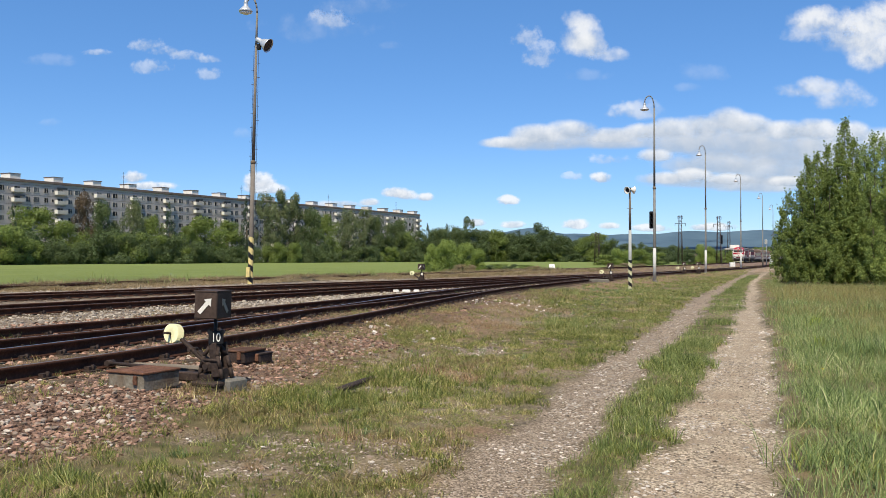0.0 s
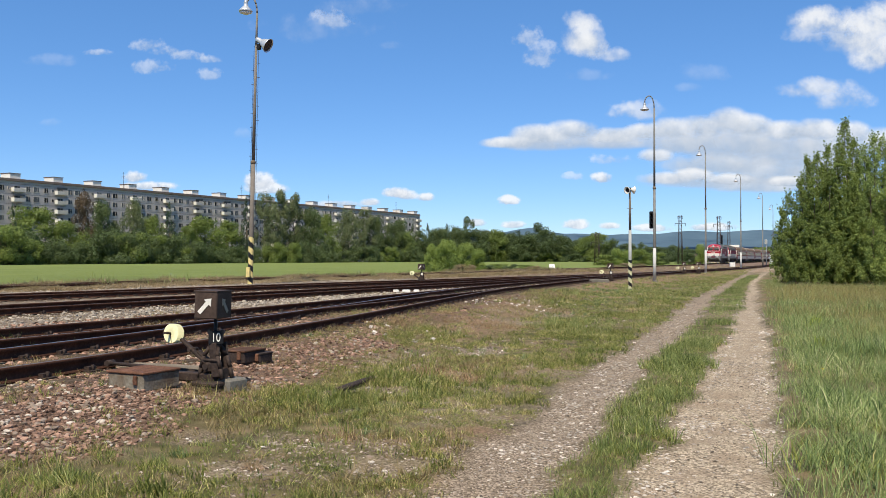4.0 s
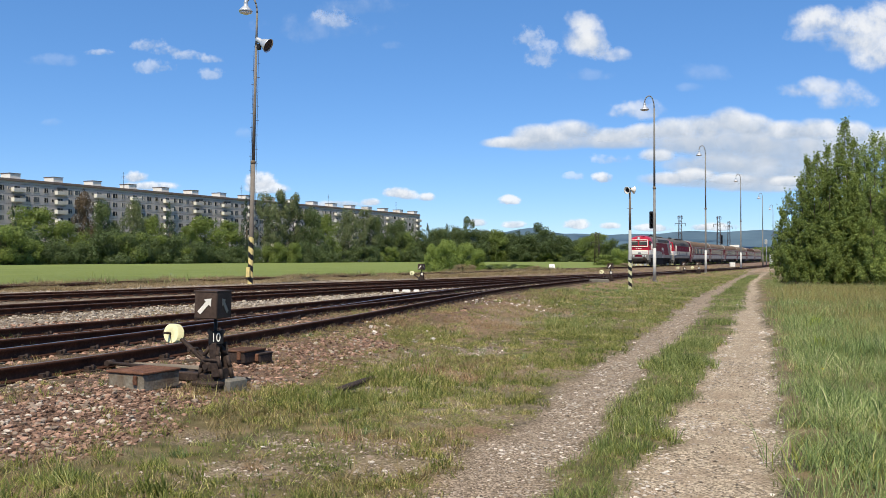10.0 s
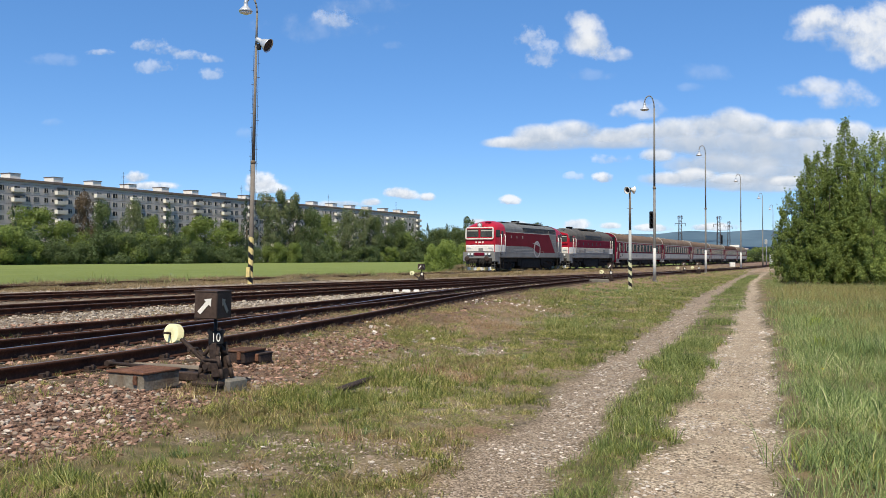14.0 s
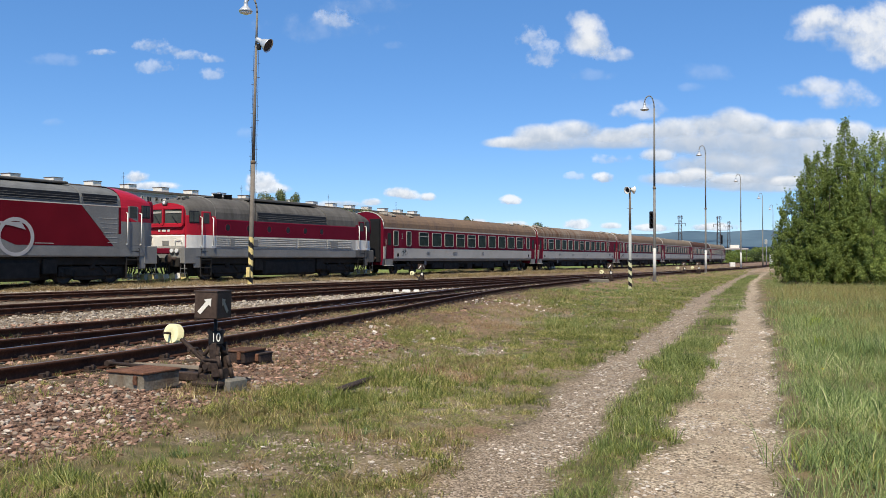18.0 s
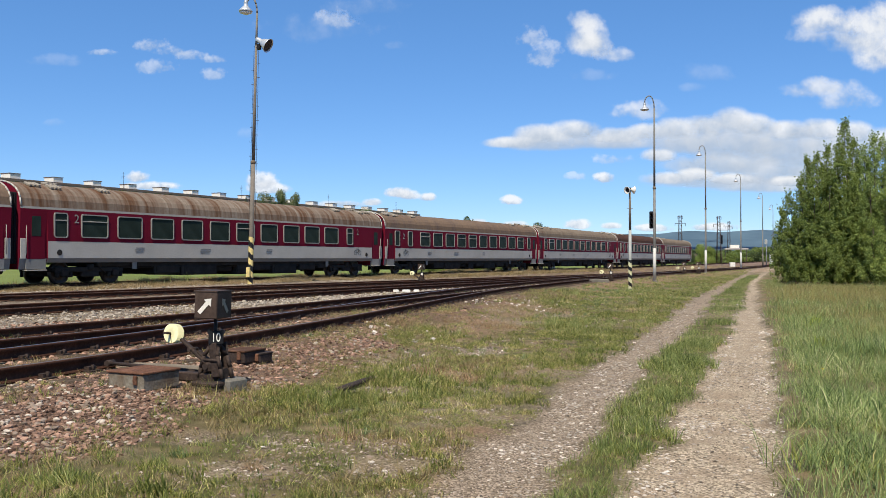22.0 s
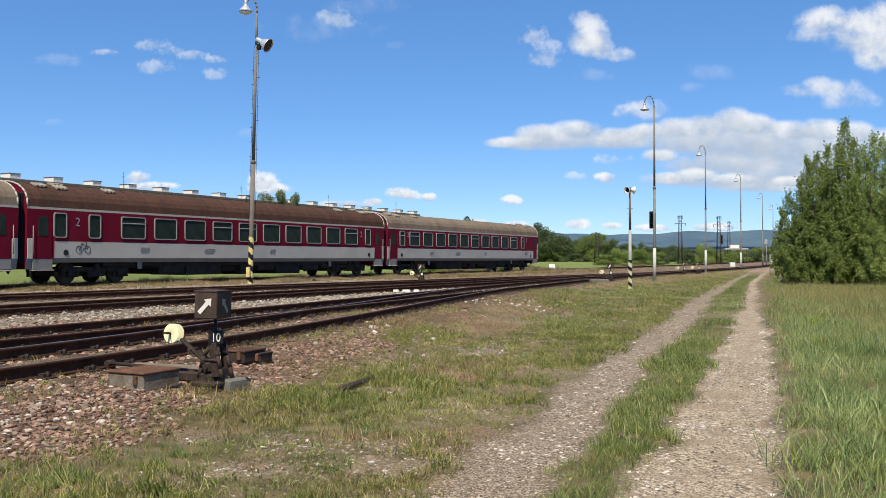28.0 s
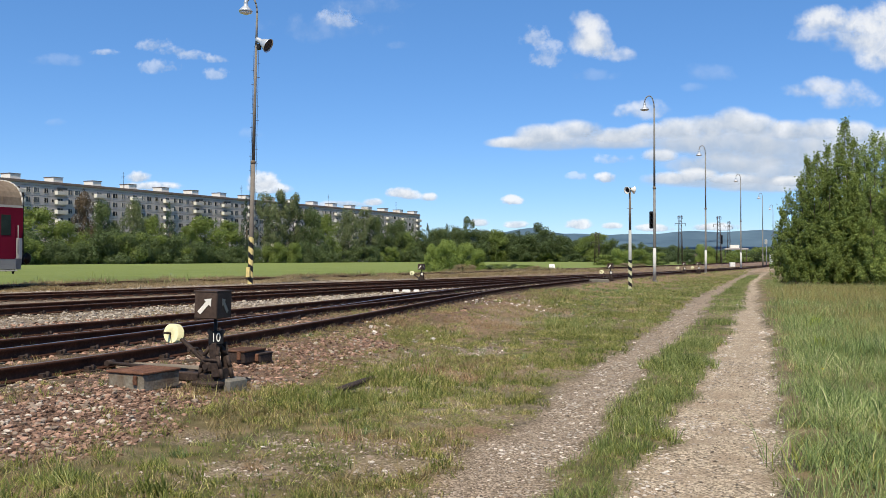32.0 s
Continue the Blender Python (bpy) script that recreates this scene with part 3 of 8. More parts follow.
def build_track(key, y0, y1, label, shiny, ties):
    t = TRACKS[key]
    yy = np.arange(y0, y1 + 0.1, 0.6)
    xx = along(t, yy)
    sm = np.convolve(np.pad(xx, 6, mode='edge'), np.ones(13) / 13, 'valid')
    sm[:6], sm[-6:] = xx[:6], xx[-6:]
    c = np.stack((sm, yy), -1)
    tan = np.gradient(c, axis=0)
    tan /= np.linalg.norm(tan, axis=1)[:, None]
    nrm = np.stack((tan[:, 1], -tan[:, 0]), -1)
    root = thing("railway_track", Matrix.Identity(4), label, "railway track", "tracks of the yard")
    for s in (-0.752, 0.752):
        v, f, mi = rail_mesh(c + nrm * s)
        part("rail", raw_mesh("rail", v, f, [M_RAIL, M_RAILTOP if shiny and s < 0 else M_RAILTOP_RUST], mi), None, root)
    far = []
    for i in range(0, len(yy)):
        a = math.atan2(-tan[i, 0], tan[i, 1])
        m = Matrix.Translation((c[i, 0], c[i, 1], RAIL_TOP - 0.155)) @ Matrix.Rotation(a + random.uniform(-0.012, 0.012), 4, 'Z')
        if ties[0] <= yy[i] <= ties[1]:
            ob = part("sleeper", SLEEPER, None, root)
            ob.matrix_basis = m
        elif yy[i] < 190:
            far.append((c[i, 0], c[i, 1], a))
    if far:
        cube = np.array([[x, y, z] for x in (-1.25, 1.25) for y in (-0.12, 0.12) for z in (-0.14, 0.005)], float)
        q = np.array([[0, 1, 3, 2], [4, 6, 7, 5], [0, 4, 5, 1], [2, 3, 7, 6], [1, 5, 7, 3], [0, 2, 6, 4]])
        V, Fq = [], []
        for k, (x, y, a) in enumerate(far):
            ca, sa = math.cos(a), math.sin(a)
            V.append(np.stack((cube[:, 0] * ca - cube[:, 1] * sa + x, cube[:, 0] * sa + cube[:, 1] * ca + y, cube[:, 2] + RAIL_TOP - 0.155), -1))
            Fq.append(q + 8 * k)
        tagged(part("far_sleepers", raw_mesh("far_sleepers", np.concatenate(V), np.concatenate(Fq), [M_SLEEPER]), None, root), kind="stuff")
    return root


build_track("main", -40, 416, "rusty steel running line on sleepers sunk in dry grass", False, (14, 60))
build_track("third", -30, 396, "dark yard track on old timber sleepers in pale ballast", False, (6, 70))
build_track("second", -30, 74, "rusty siding that joins its neighbour through a turnout", False, (6, 60))
build_track("fourth", -30, 74, "dark rusty yard track on timber sleepers", False, (0, 60))
build_track("fifth", -30, 30, "turnout branch with rusty rails beside the switch stand", True, (0, 30))


# ---- the train ----
def shell(bm, prof, y0, y1, mids, cap=3):
    """A closed outline of (x, z) with a material for each side, drawn out along y."""
    rows = [[bm.verts.new((x, y, z)) for x, z in prof] for y in (y0, y1)]
    n = len(prof)
    for i in range(n):
        f = bm.faces.new((rows[0][i], rows[0][(i + 1) % n], rows[1][(i + 1) % n], rows[1][i]))
        f.material_index = mids[i]
    for r in (rows[0][::-1], rows[1]):
        bm.faces.new(r).material_index = cap


def roof_arc(hw, z0, z1, n=12, power=2.0):
    return [(hw * math.cos(math.pi * i / n), z0 + (z1 - z0) * math.sin(math.pi * i / n) ** (2.0 / power)) for i in range(n + 1)]


def wheelset_mesh(r):
    bm = bmesh.new()
    tube(bm, (-0.95, 0, 0), (0.95, 0, 0), 0.08, n=8)
    for s in (-1, 1):
        ax = Matrix.Rotation(radians(90), 3, 'Y')
        lathe(bm, [(0.09, -0.09), (0.16, -0.09), (0.17, -0.05), (r - 0.09, -0.03), (r - 0.07, -0.065), (r, -0.065), (r, 0.05), (r + 0.025, 0.06), (r + 0.025, 0.085), (r - 0.07, 0.085), (r - 0.09, 0.02), (0.17, 0.03), (0.12, 0.05)] if s < 0 else
              [(0.12, -0.05), (0.17, -0.03), (r - 0.09, -0.02), (r - 0.07, -0.085), (r + 0.025, -0.085), (r + 0.025, -0.06), (r, -0.05), (r, 0.065), (r - 0.07, 0.065), (r - 0.09, 0.03), (0.17, 0.05), (0.16, 0.09), (0.09, 0.09)], 22, 0, ax, (s * 0.76, 0, 0))
        for k in range(5):
            a = k * 1.2566
            tube(bm, (s * 0.80, 0.24 * math.cos(a), 0.24 * math.sin(a)), (s * 0.815, 0.24 * math.cos(a), 0.24 * math.sin(a)), 0.04, n=6)
    return mesh_of("wheelset", bm, M_TYRE)


def bogie_mesh(base, r, deep):
    bm = bmesh.new()
    for s in (-1, 1):
        box(bm, (s * 1.02, 0, r + 0.22 - deep / 2), (0.14, base + 0.9, deep), 0.03)
        box(bm, (s * 1.04, 0, r - 0.06), (0.12, 0.9, 0.22), 0.03)
        for y in (-base / 2, base / 2):
            box(bm, (s * 1.06, y, r), (0.20, 0.34, 0.30), 0.04)
            for d in (-0.32, 0.32):
                lathe(bm, [(0.08, 0), (0.095, 0.05), (0.08, 0.1), (0.095, 0.15), (0.08, 0.2)], 8, 0, None, (s * 1.04, y + d, r - 0.18))
        lathe(bm, [(0.15, 0), (0.17, 0.06), (0.15, 0.12), (0.17, 0.18), (0.15, 0.26)], 10, 0, None, (s * 1.05, 0, r + 0.1))
        tube(bm, (s * 1.12, 0.3, r + 0.35), (s * 1.12, 0.75, r - 0.05), 0.035, n=6)
    box(bm, (0, 0, r + 0.1), (1.9, 0.5, 0.24), 0.03)
    box(bm, (0, 0, r - 0.02), (1.25, base + 0.8, 0.46 if deep > 0.3 else 0.26), 0.05)
    if deep > 0.3:
        for s in (-1, 1):
            box(bm, (s * 0.97, 0, r - 0.14), (0.10, base - 0.7, 0.42), 0.04)
    for y in (-base / 2 - 0.45, base / 2 + 0.45):
        box(bm, (0, y, r + 0.12), (2.0, 0.10, 0.14), 0.02)
    return mesh_of("bogie", bm, M_UNDER)


WHEEL_C, WHEEL_L = wheelset_mesh(0.46), wheelset_mesh(0.50)
BOGIE_C, BOGIE_L = bogie_mesh(2.6, 0.46, 0.20), bogie_mesh(2.4, 0.50, 0.42)


def buffer_mesh():
    bm = bmesh.new()
    ax = Matrix.Rotation(radians(90), 3, 'X')
    lathe(bm, [(0.15, -0.02), (0.15, 0.02), (0.09, 0.03), (0.085, 0.36), (0.065, 0.36), (0.065, 0.55), (0.20, 0.56), (0.22, 0.58), (0.21, 0.61), (0.10, 0.625)], 16, 0, ax)
    return mesh_of("buffer", bm, M_RUST_DARK)


BUFFER = buffer_mesh()


def rounded_loop(w, h, r, n=5):
    out = []
    for cx, cz, a0 in ((1, 1, 0), (-1, 1, 90), (-1, -1, 180), (1, -1, 270)):
        for k in range(n):
            a = radians(a0 + 90.0 * k / (n - 1))
            out.append((cx * (w / 2 - r) + r * math.cos(a), cz * (h / 2 - r) + r * math.sin(a)))
    return out


def rounded_frame(bm, w, h, r, wide, place):
    """A frame with rounded corners; place(u, v, s) puts its points, s = 0 behind, 1 in front."""
    o, i = rounded_loop(w, h, r), rounded_loop(w - 2 * wide, h - 2 * wide, max(0.01, r - wide))
    rings = [[bm.verts.new(place(u, v, s)) for u, v in loop] for loop, s in ((o, 0), (o, 1), (i, 1), (i, 0))]
    n = len(o)
    for a, b in zip(rings, rings[1:] + rings[:1]):
        for k in range(n):
            bm.faces.new((a[k], a[(k + 1) % n], b[(k + 1) % n], b[k]))


def rounded_pane(bm, w, h, r, place):
    rings = [[bm.verts.new(place(u, v, s)) for u, v in rounded_loop(w, h, r)] for s in (0, 1)]
    n = len(rings[0])
    bm.faces.new(rings[0][::-1])
    bm.faces.new(rings[1])
    for k in range(n):
        bm.faces.new((rings[0][k], rings[0][(k + 1) % n], rings[1][(k + 1) % n], rings[1][k]))


def window_meshes(w, h, split):
    bm = bmesh.new()
    rounded_frame(bm, w + 0.04, h + 0.04, 0.11, 0.045, lambda u, v, s: (-0.025 + 0.05 * s, u, v))
    if split:
        box(bm, (0, 0, h * 0.20), (0.045, w - 0.05, 0.045), 0.01)
    fr = mesh_of("window", bm, M_FRAME)
    bm = bmesh.new()
    rounded_pane(bm, w - 0.03, h - 0.03, 0.08, lambda u, v, s: (-0.022 + 0.02 * s, u, v))
    return fr, mesh_of("pane", bm, M_PANE)


WIN_BIG, WIN_SPLIT, WIN_SLIM = window_meshes(1.34, 0.92, False), window_meshes(1.34, 0.92, True), window_meshes(0.58, 0.96, False)
WIN_SLIM_SPLIT = window_meshes(0.62, 0.96, True)
TWO = text_mesh("2", 0.50, M_FRAME)


def bike_mesh():
    bm = bmesh.new()
    for y in (-0.36, 0.36):
        ring(bm, (0, y, 0), 0.23, 0.018, 'X', 18, 0, 4)
    for p, q in (((-0.36, 0), (-0.12, 0.34)), ((-0.12, 0.34), (0.24, 0.30)), ((0.24, 0.30), (0.36, 0)), ((-0.36, 0), (0.02, -0.02)), ((0.02, -0.02), (-0.12, 0.40)), ((0.02, -0.02), (0.26, 0.32)), ((0.24, 0.30), (0.22, 0.48)), ((-0.20, 0.42), (-0.04, 0.42)), ((0.14, 0.50), (0.28, 0.47))):
        tube(bm, (0, p[0], p[1]), (0, q[0], q[1]), 0.016, n=4)
    return mesh_of("bicycle_symbol", bm, M_UNDER)


BIKE = bike_mesh()
FACE = Matrix(((0, 0, 1, 0), (1, 0, 0, 0), (0, 1, 0, 0), (0, 0, 0, 1)))      # lettering upright on a side that faces +x
BACK = Matrix(((0, 0, -1, 0), (-1, 0, 0, 0), (0, 1, 0, 0), (0, 0, 0, 1)))


def build_coach(label, roof_mat, bike, split=(0, 3, 4, 9)):
    """A 26.4 m passenger coach; its front end lies towards -y, its origin at rail height under its middle."""
    root = thing("passenger_coach", Matrix.Identity(4), label, "railway coach", "coaches of the train")
    L = 13.06
    hw = 1.41
    prof = [(-1.30, 0.88), (1.30, 0.88), (hw - 0.01, 1.06), (hw, 1.72), (hw - 0.02, 2.96), (hw - 0.035, 3.05)]
    mids = [4, 2, 1, 0, 5]
    arc = roof_arc(hw - 0.035, 3.05, 4.05, 14, 2.5)
    prof += arc[1:]
    mids += [3] * 14
    prof += [(-hw + 0.02, 2.96), (-hw, 1.72), (-hw + 0.01, 1.06)]
    mids += [5, 0, 1, 2]
    bm = bmesh.new()
    shell(bm, prof, -L + 1.22, L - 1.22, mids, 0)
    part("body", bm, [M_RED, M_COACH_WHITE, M_COACH_GREY, roof_mat, M_UNDER, M_FRAME], root)
    # vestibules, a little narrower, with doors
    for s in (-1, 1):
        bm = bmesh.new()
        q = [(x * (0.955 if 1.0 < z < 2.9 else 0.998 if z > 2.9 else 0.97), z if z > 1.0 else 0.62) for x, z in prof]
        y0, y1 = s * (L - 1.22), s * L
        shell(bm, q, min(y0, y1), max(y0, y1), [4, 2, 0, 0, 5] + [3] * 14 + [5, 0, 0, 2], 0)
        part("vestibule", bm, [M_RED, M_COACH_WHITE, M_COACH_GREY, roof_mat, M_UNDER, M_FRAME], root)
        bm = bmesh.new()
        for i in range(14):
            (x0, z0), (x1, z1) = arc[i], arc[i + 1]
            tube(bm, (x0 * 1.0, s * (L - 0.02), z0 + 0.01), (x1 * 1.0, s * (L - 0.02), z1 + 0.01), 0.035, n=5)
        part("roof_rim", bm, M_COACH_WHITE, root, "pale rim round the roof's end")
        # black bellows made extra wide to stand in for shade between the coaches
        bm = bmesh.new()
        for k in range(5):
            d = 0.05 * (k % 2)
            box(bm, (0, s * (L + 0.02 + k * 0.04), 2.2), (2.36 - d, 0.04, 2.75 - d), 0.02)
        part("gangway_bellows", bm, M_RUBBER, root)
        bm = bmesh.new()
        box(bm, (0, s * (L - 0.15), 0.95), (2.5, 0.3, 0.3), 0.03)
        box(bm, (0, s * (L + 0.12), 0.98), (0.10, 0.5, 0.10), 0.02)
        bent(bm, [(0.05, s * (L + 0.05), 0.9), (0.05, s * (L + 0.25), 0.55), (0.02, s * (L + 0.45), 0.62)], 0.03)
        bent(bm, [(0.55, s * (L + 0.02), 0.95), (0.55, s * (L + 0.2), 0.45), (0.5, s * (L + 0.4), 0.8)], 0.022)
        bent(bm, [(-0.55, s * (L + 0.02), 0.95), (-0.55, s * (L + 0.2), 0.45), (-0.5, s * (L + 0.4), 0.8)], 0.022)
        part("coupling", bm, M_UNDER, root)
        for x in (-0.87, 0.87):
            ob = part("buffer", BUFFER, None, root)
            ob.matrix_basis = pose(x, s * (L - 0.02), 1.05, 0, 0, 0 if s < 0 else 180)
        for d in (-1, 1):
            bm = bmesh.new()
            box(bm, (d * 1.352, s * (L - 0.72), 2.0), (0.03, 0.82, 1.95), 0.012)
            door = part("door", bm, M_RED, root)
            bm = bmesh.new()
            box(bm, (d * 1.368, s * (L - 0.72), 2.38), (0.02, 0.42, 0.95), 0.01)
            part("pane", bm, M_PANE, door)
            bm = bmesh.new()
            box(bm, (d * 1.335, s * (L - 0.72), 0.83), (0.05, 0.90, 0.40), 0.01)
            part("skirt", bm, M_COACH_GREY, root)
            bm = bmesh.new()
            box(bm, (d * 1.30, s * (L - 0.72), 0.585), (0.26, 0.92, 0.04), 0.008)
            part("step", bm, M_COACH_WHITE, root, "pale edged door step")
            bm = bmesh.new()
            box(bm, (d * 1.36, s * (L - 0.14), 1.42), (0.03, 0.24, 0.78), 0.01)
            part("corner_panel", bm, M_COACH_WHITE, root)
            bm = bmesh.new()
            tube(bm, (d * 1.42, s * (L - 0.24), 1.2), (d * 1.42, s * (L - 0.24), 2.3), 0.016, n=6)
            part("handrail", bm, M_FRAME, root)
    # windows
    layout = [(1.62, WIN_SLIM), (3.32, WIN_SLIM), (24.25, WIN_SLIM)] if bike else [(1.95, WIN_SLIM_SPLIT), (22.55, WIN_SLIM_SPLIT)]
    first_big = 5.40 if bike else 3.62
    layout += [(first_big + k * 1.89, WIN_SPLIT if k in split else WIN_BIG) for k in range(10)]
    for d in (1, -1):
        for y, kind in layout:
            m = pose(d * (hw + 0.010), (y - 13.2) * 1.0, 2.36, 0, 0, 0 if d > 0 else 180)
            w = part("window", kind[0], None, root)
            w.matrix_basis = m
            part("pane", kind[1], None, w)
        for y in (2.47, 23.5) if bike else (2.72, 23.4):
            n = part("class_number", TWO, None, root, "pale class number 2")
            n.matrix_basis = Matrix.Translation((d * (hw + 0.002), y - 13.2, 2.62 if not bike else 2.50)) @ (FACE if d > 0 else BACK) @ Matrix.Diagonal((1, 1, 0.5, 1))
        b = part("bicycle_symbol", BIKE, None, root)
        b.matrix_basis = Matrix.Translation((d * (hw + 0.004), (2.75 if bike else 23.4) - 13.2, 1.40)) @ Matrix.Diagonal((0.3, 0.62, 0.62, 1))
        bm = bmesh.new()
        for y in (1.9, 24.4):
            tube(bm, (d * (hw - 0.01), y - 13.2, 1.28), (d * (hw + 0.012), y - 13.2, 1.28), 0.12, n=14)
        part("filler_cap", bm, M_UNDER, root)
        bm = bmesh.new()
        for y, w_, z in ((6.1, 0.55, 1.40), (10.2, 0.75, 1.38), (15.0, 0.5, 1.40)):
            for k in range(3):
                box(bm, (d * (hw + 0.002), y - 13.2 - d * 0.03 * k, z + 0.10 - k * 0.085), (0.006, w_ * (0.9, 1.0, 0.82)[k], 0.035))
        part("lettering_bars", bm, M_COACH_GREY, root)
    # roof fittings
    for s in (-1, 1):
        for y, x in ((1.0, 0.75), (1.9, 0.85), (2.1, 0.35), (4.4, 0.8)):
            bm = bmesh.new()
            for k in range(3):
                box(bm, (x, s * (L - y) + (k - 1) * 0.19, 3.09 + (1 - (x / 1.375) ** 2) ** 0.4), (0.40, 0.13, 0.10), 0.02, 0, Matrix.Rotation(radians(8 + 26 * (x - 0.35)), 3, 'Y'))
            part("roof_vent", bm, M_VENT, root, "pale weathered roof vent")
    bm = bmesh.new()
    for i in range(14):
        (x0, z0), (x1, z1) = arc[i], arc[i + 1]
        tube(bm, (x0, 0, z0 + 0.004), (x1, 0, z1 + 0.004), 0.008, n=4, cap=False)
    rib = mesh_of("roof_rib", bm, roof_mat)
    for k in range(22):
        part("roof_rib", rib, None, root).matrix_basis = pose(0, -L + 0.7 + k * 1.17, 0)
    # underframe
    bm = bmesh.new()
    box(bm, (0, 0, 0.80), (2.3, 18.4, 0.20), 0.03)
    box(bm, (0, 0, 0.68), (0.5, 17.6, 0.16), 0.03)
    part("underframe", bm, M_UNDER, root)
    for y, ln, low in ((-5.25, 1.6, 0.34), (-3.15, 2.4, 0.27), (-0.05, 0.9, 0.25), (1.55, 1.3, 0.42), (3.4, 2.1, 0.24), (5.45, 1.5, 0.40), (6.95, 0.9, 0.48)):
        bm = bmesh.new()
        box(bm, (0, y, (low + 0.74) / 2), (2.36, ln, 0.74 - low), 0.04)
        for d in (-1, 1):
            box(bm, (d * 1.185, y, (low + 0.74) / 2), (0.02, ln * 0.86, (0.74 - low) * 0.7), 0.006)
        part("equipment_box", bm, M_UNDER, root)
    for d in (-1, 1):
        bm = bmesh.new()
        tube(bm, (d * 0.85, -1.75, 0.54), (d * 0.85, -0.65, 0.54), 0.15, n=12)
        part("air_tank", bm, M_UNDER, root)
        bm = bmesh.new()
        tube(bm, (d * 1.1, -8.0, 0.66), (d * 1.1, 8.0, 0.66), 0.022, n=6)
        part("brake_pipe", bm, M_UNDER, root)
    for s in (-1, 1):
        b = part("bogie", BOGIE_C, None, root)
        b.matrix_basis = pose(0, s * 9.5, 0)
        for q in (-1.3, 1.3):
            w = part("wheelset", WHEEL_C, None, root)
            w.matrix_basis = pose(0, s * 9.5 + q, 0.46)
    bm = bmesh.new()
    for y in (-7.3, 7.2):
        box(bm, (1.26, y, 0.73), (0.05, 0.25, 0.3), 0.01)
    part("bracket", bm, M_COACH_GREY, root)
    return root


def loco_profile(hw, base, mid, top, crown):
    """Outline of the body: floor edge, belt, foot of the roof, crown; and the roof's arc."""
    arc = roof_arc(hw - 0.03, top + 0.05, crown, 16, 2.7)
    return [(-hw + 0.05, base - 0.06), (hw - 0.05, base - 0.06), (hw, base), (hw, base + 0.40), (hw, mid), (hw - 0.01, top)] + arc + [(-hw + 0.01, top), (-hw, mid), (-hw, base + 0.40), (-hw, base)], arc


def slab(root, name, d, hw, yz, lift, mat, H):
    """A thin flat panel of any outline lying on a side."""
    bm = bmesh.new()
    rows = [[bm.verts.new((d * x, y - H, z)) for y, z in yz] for x in (hw - 0.02, hw + lift)]
    n = len(yz)
    for r in (rows[0][::-1], rows[1]):
        bm.faces.new(r)
    for i in range(n):
        bm.faces.new((rows[0][i], rows[0][(i + 1) % n], rows[1][(i + 1) % n], rows[1][i]))
    part(name, bm, mat, root)


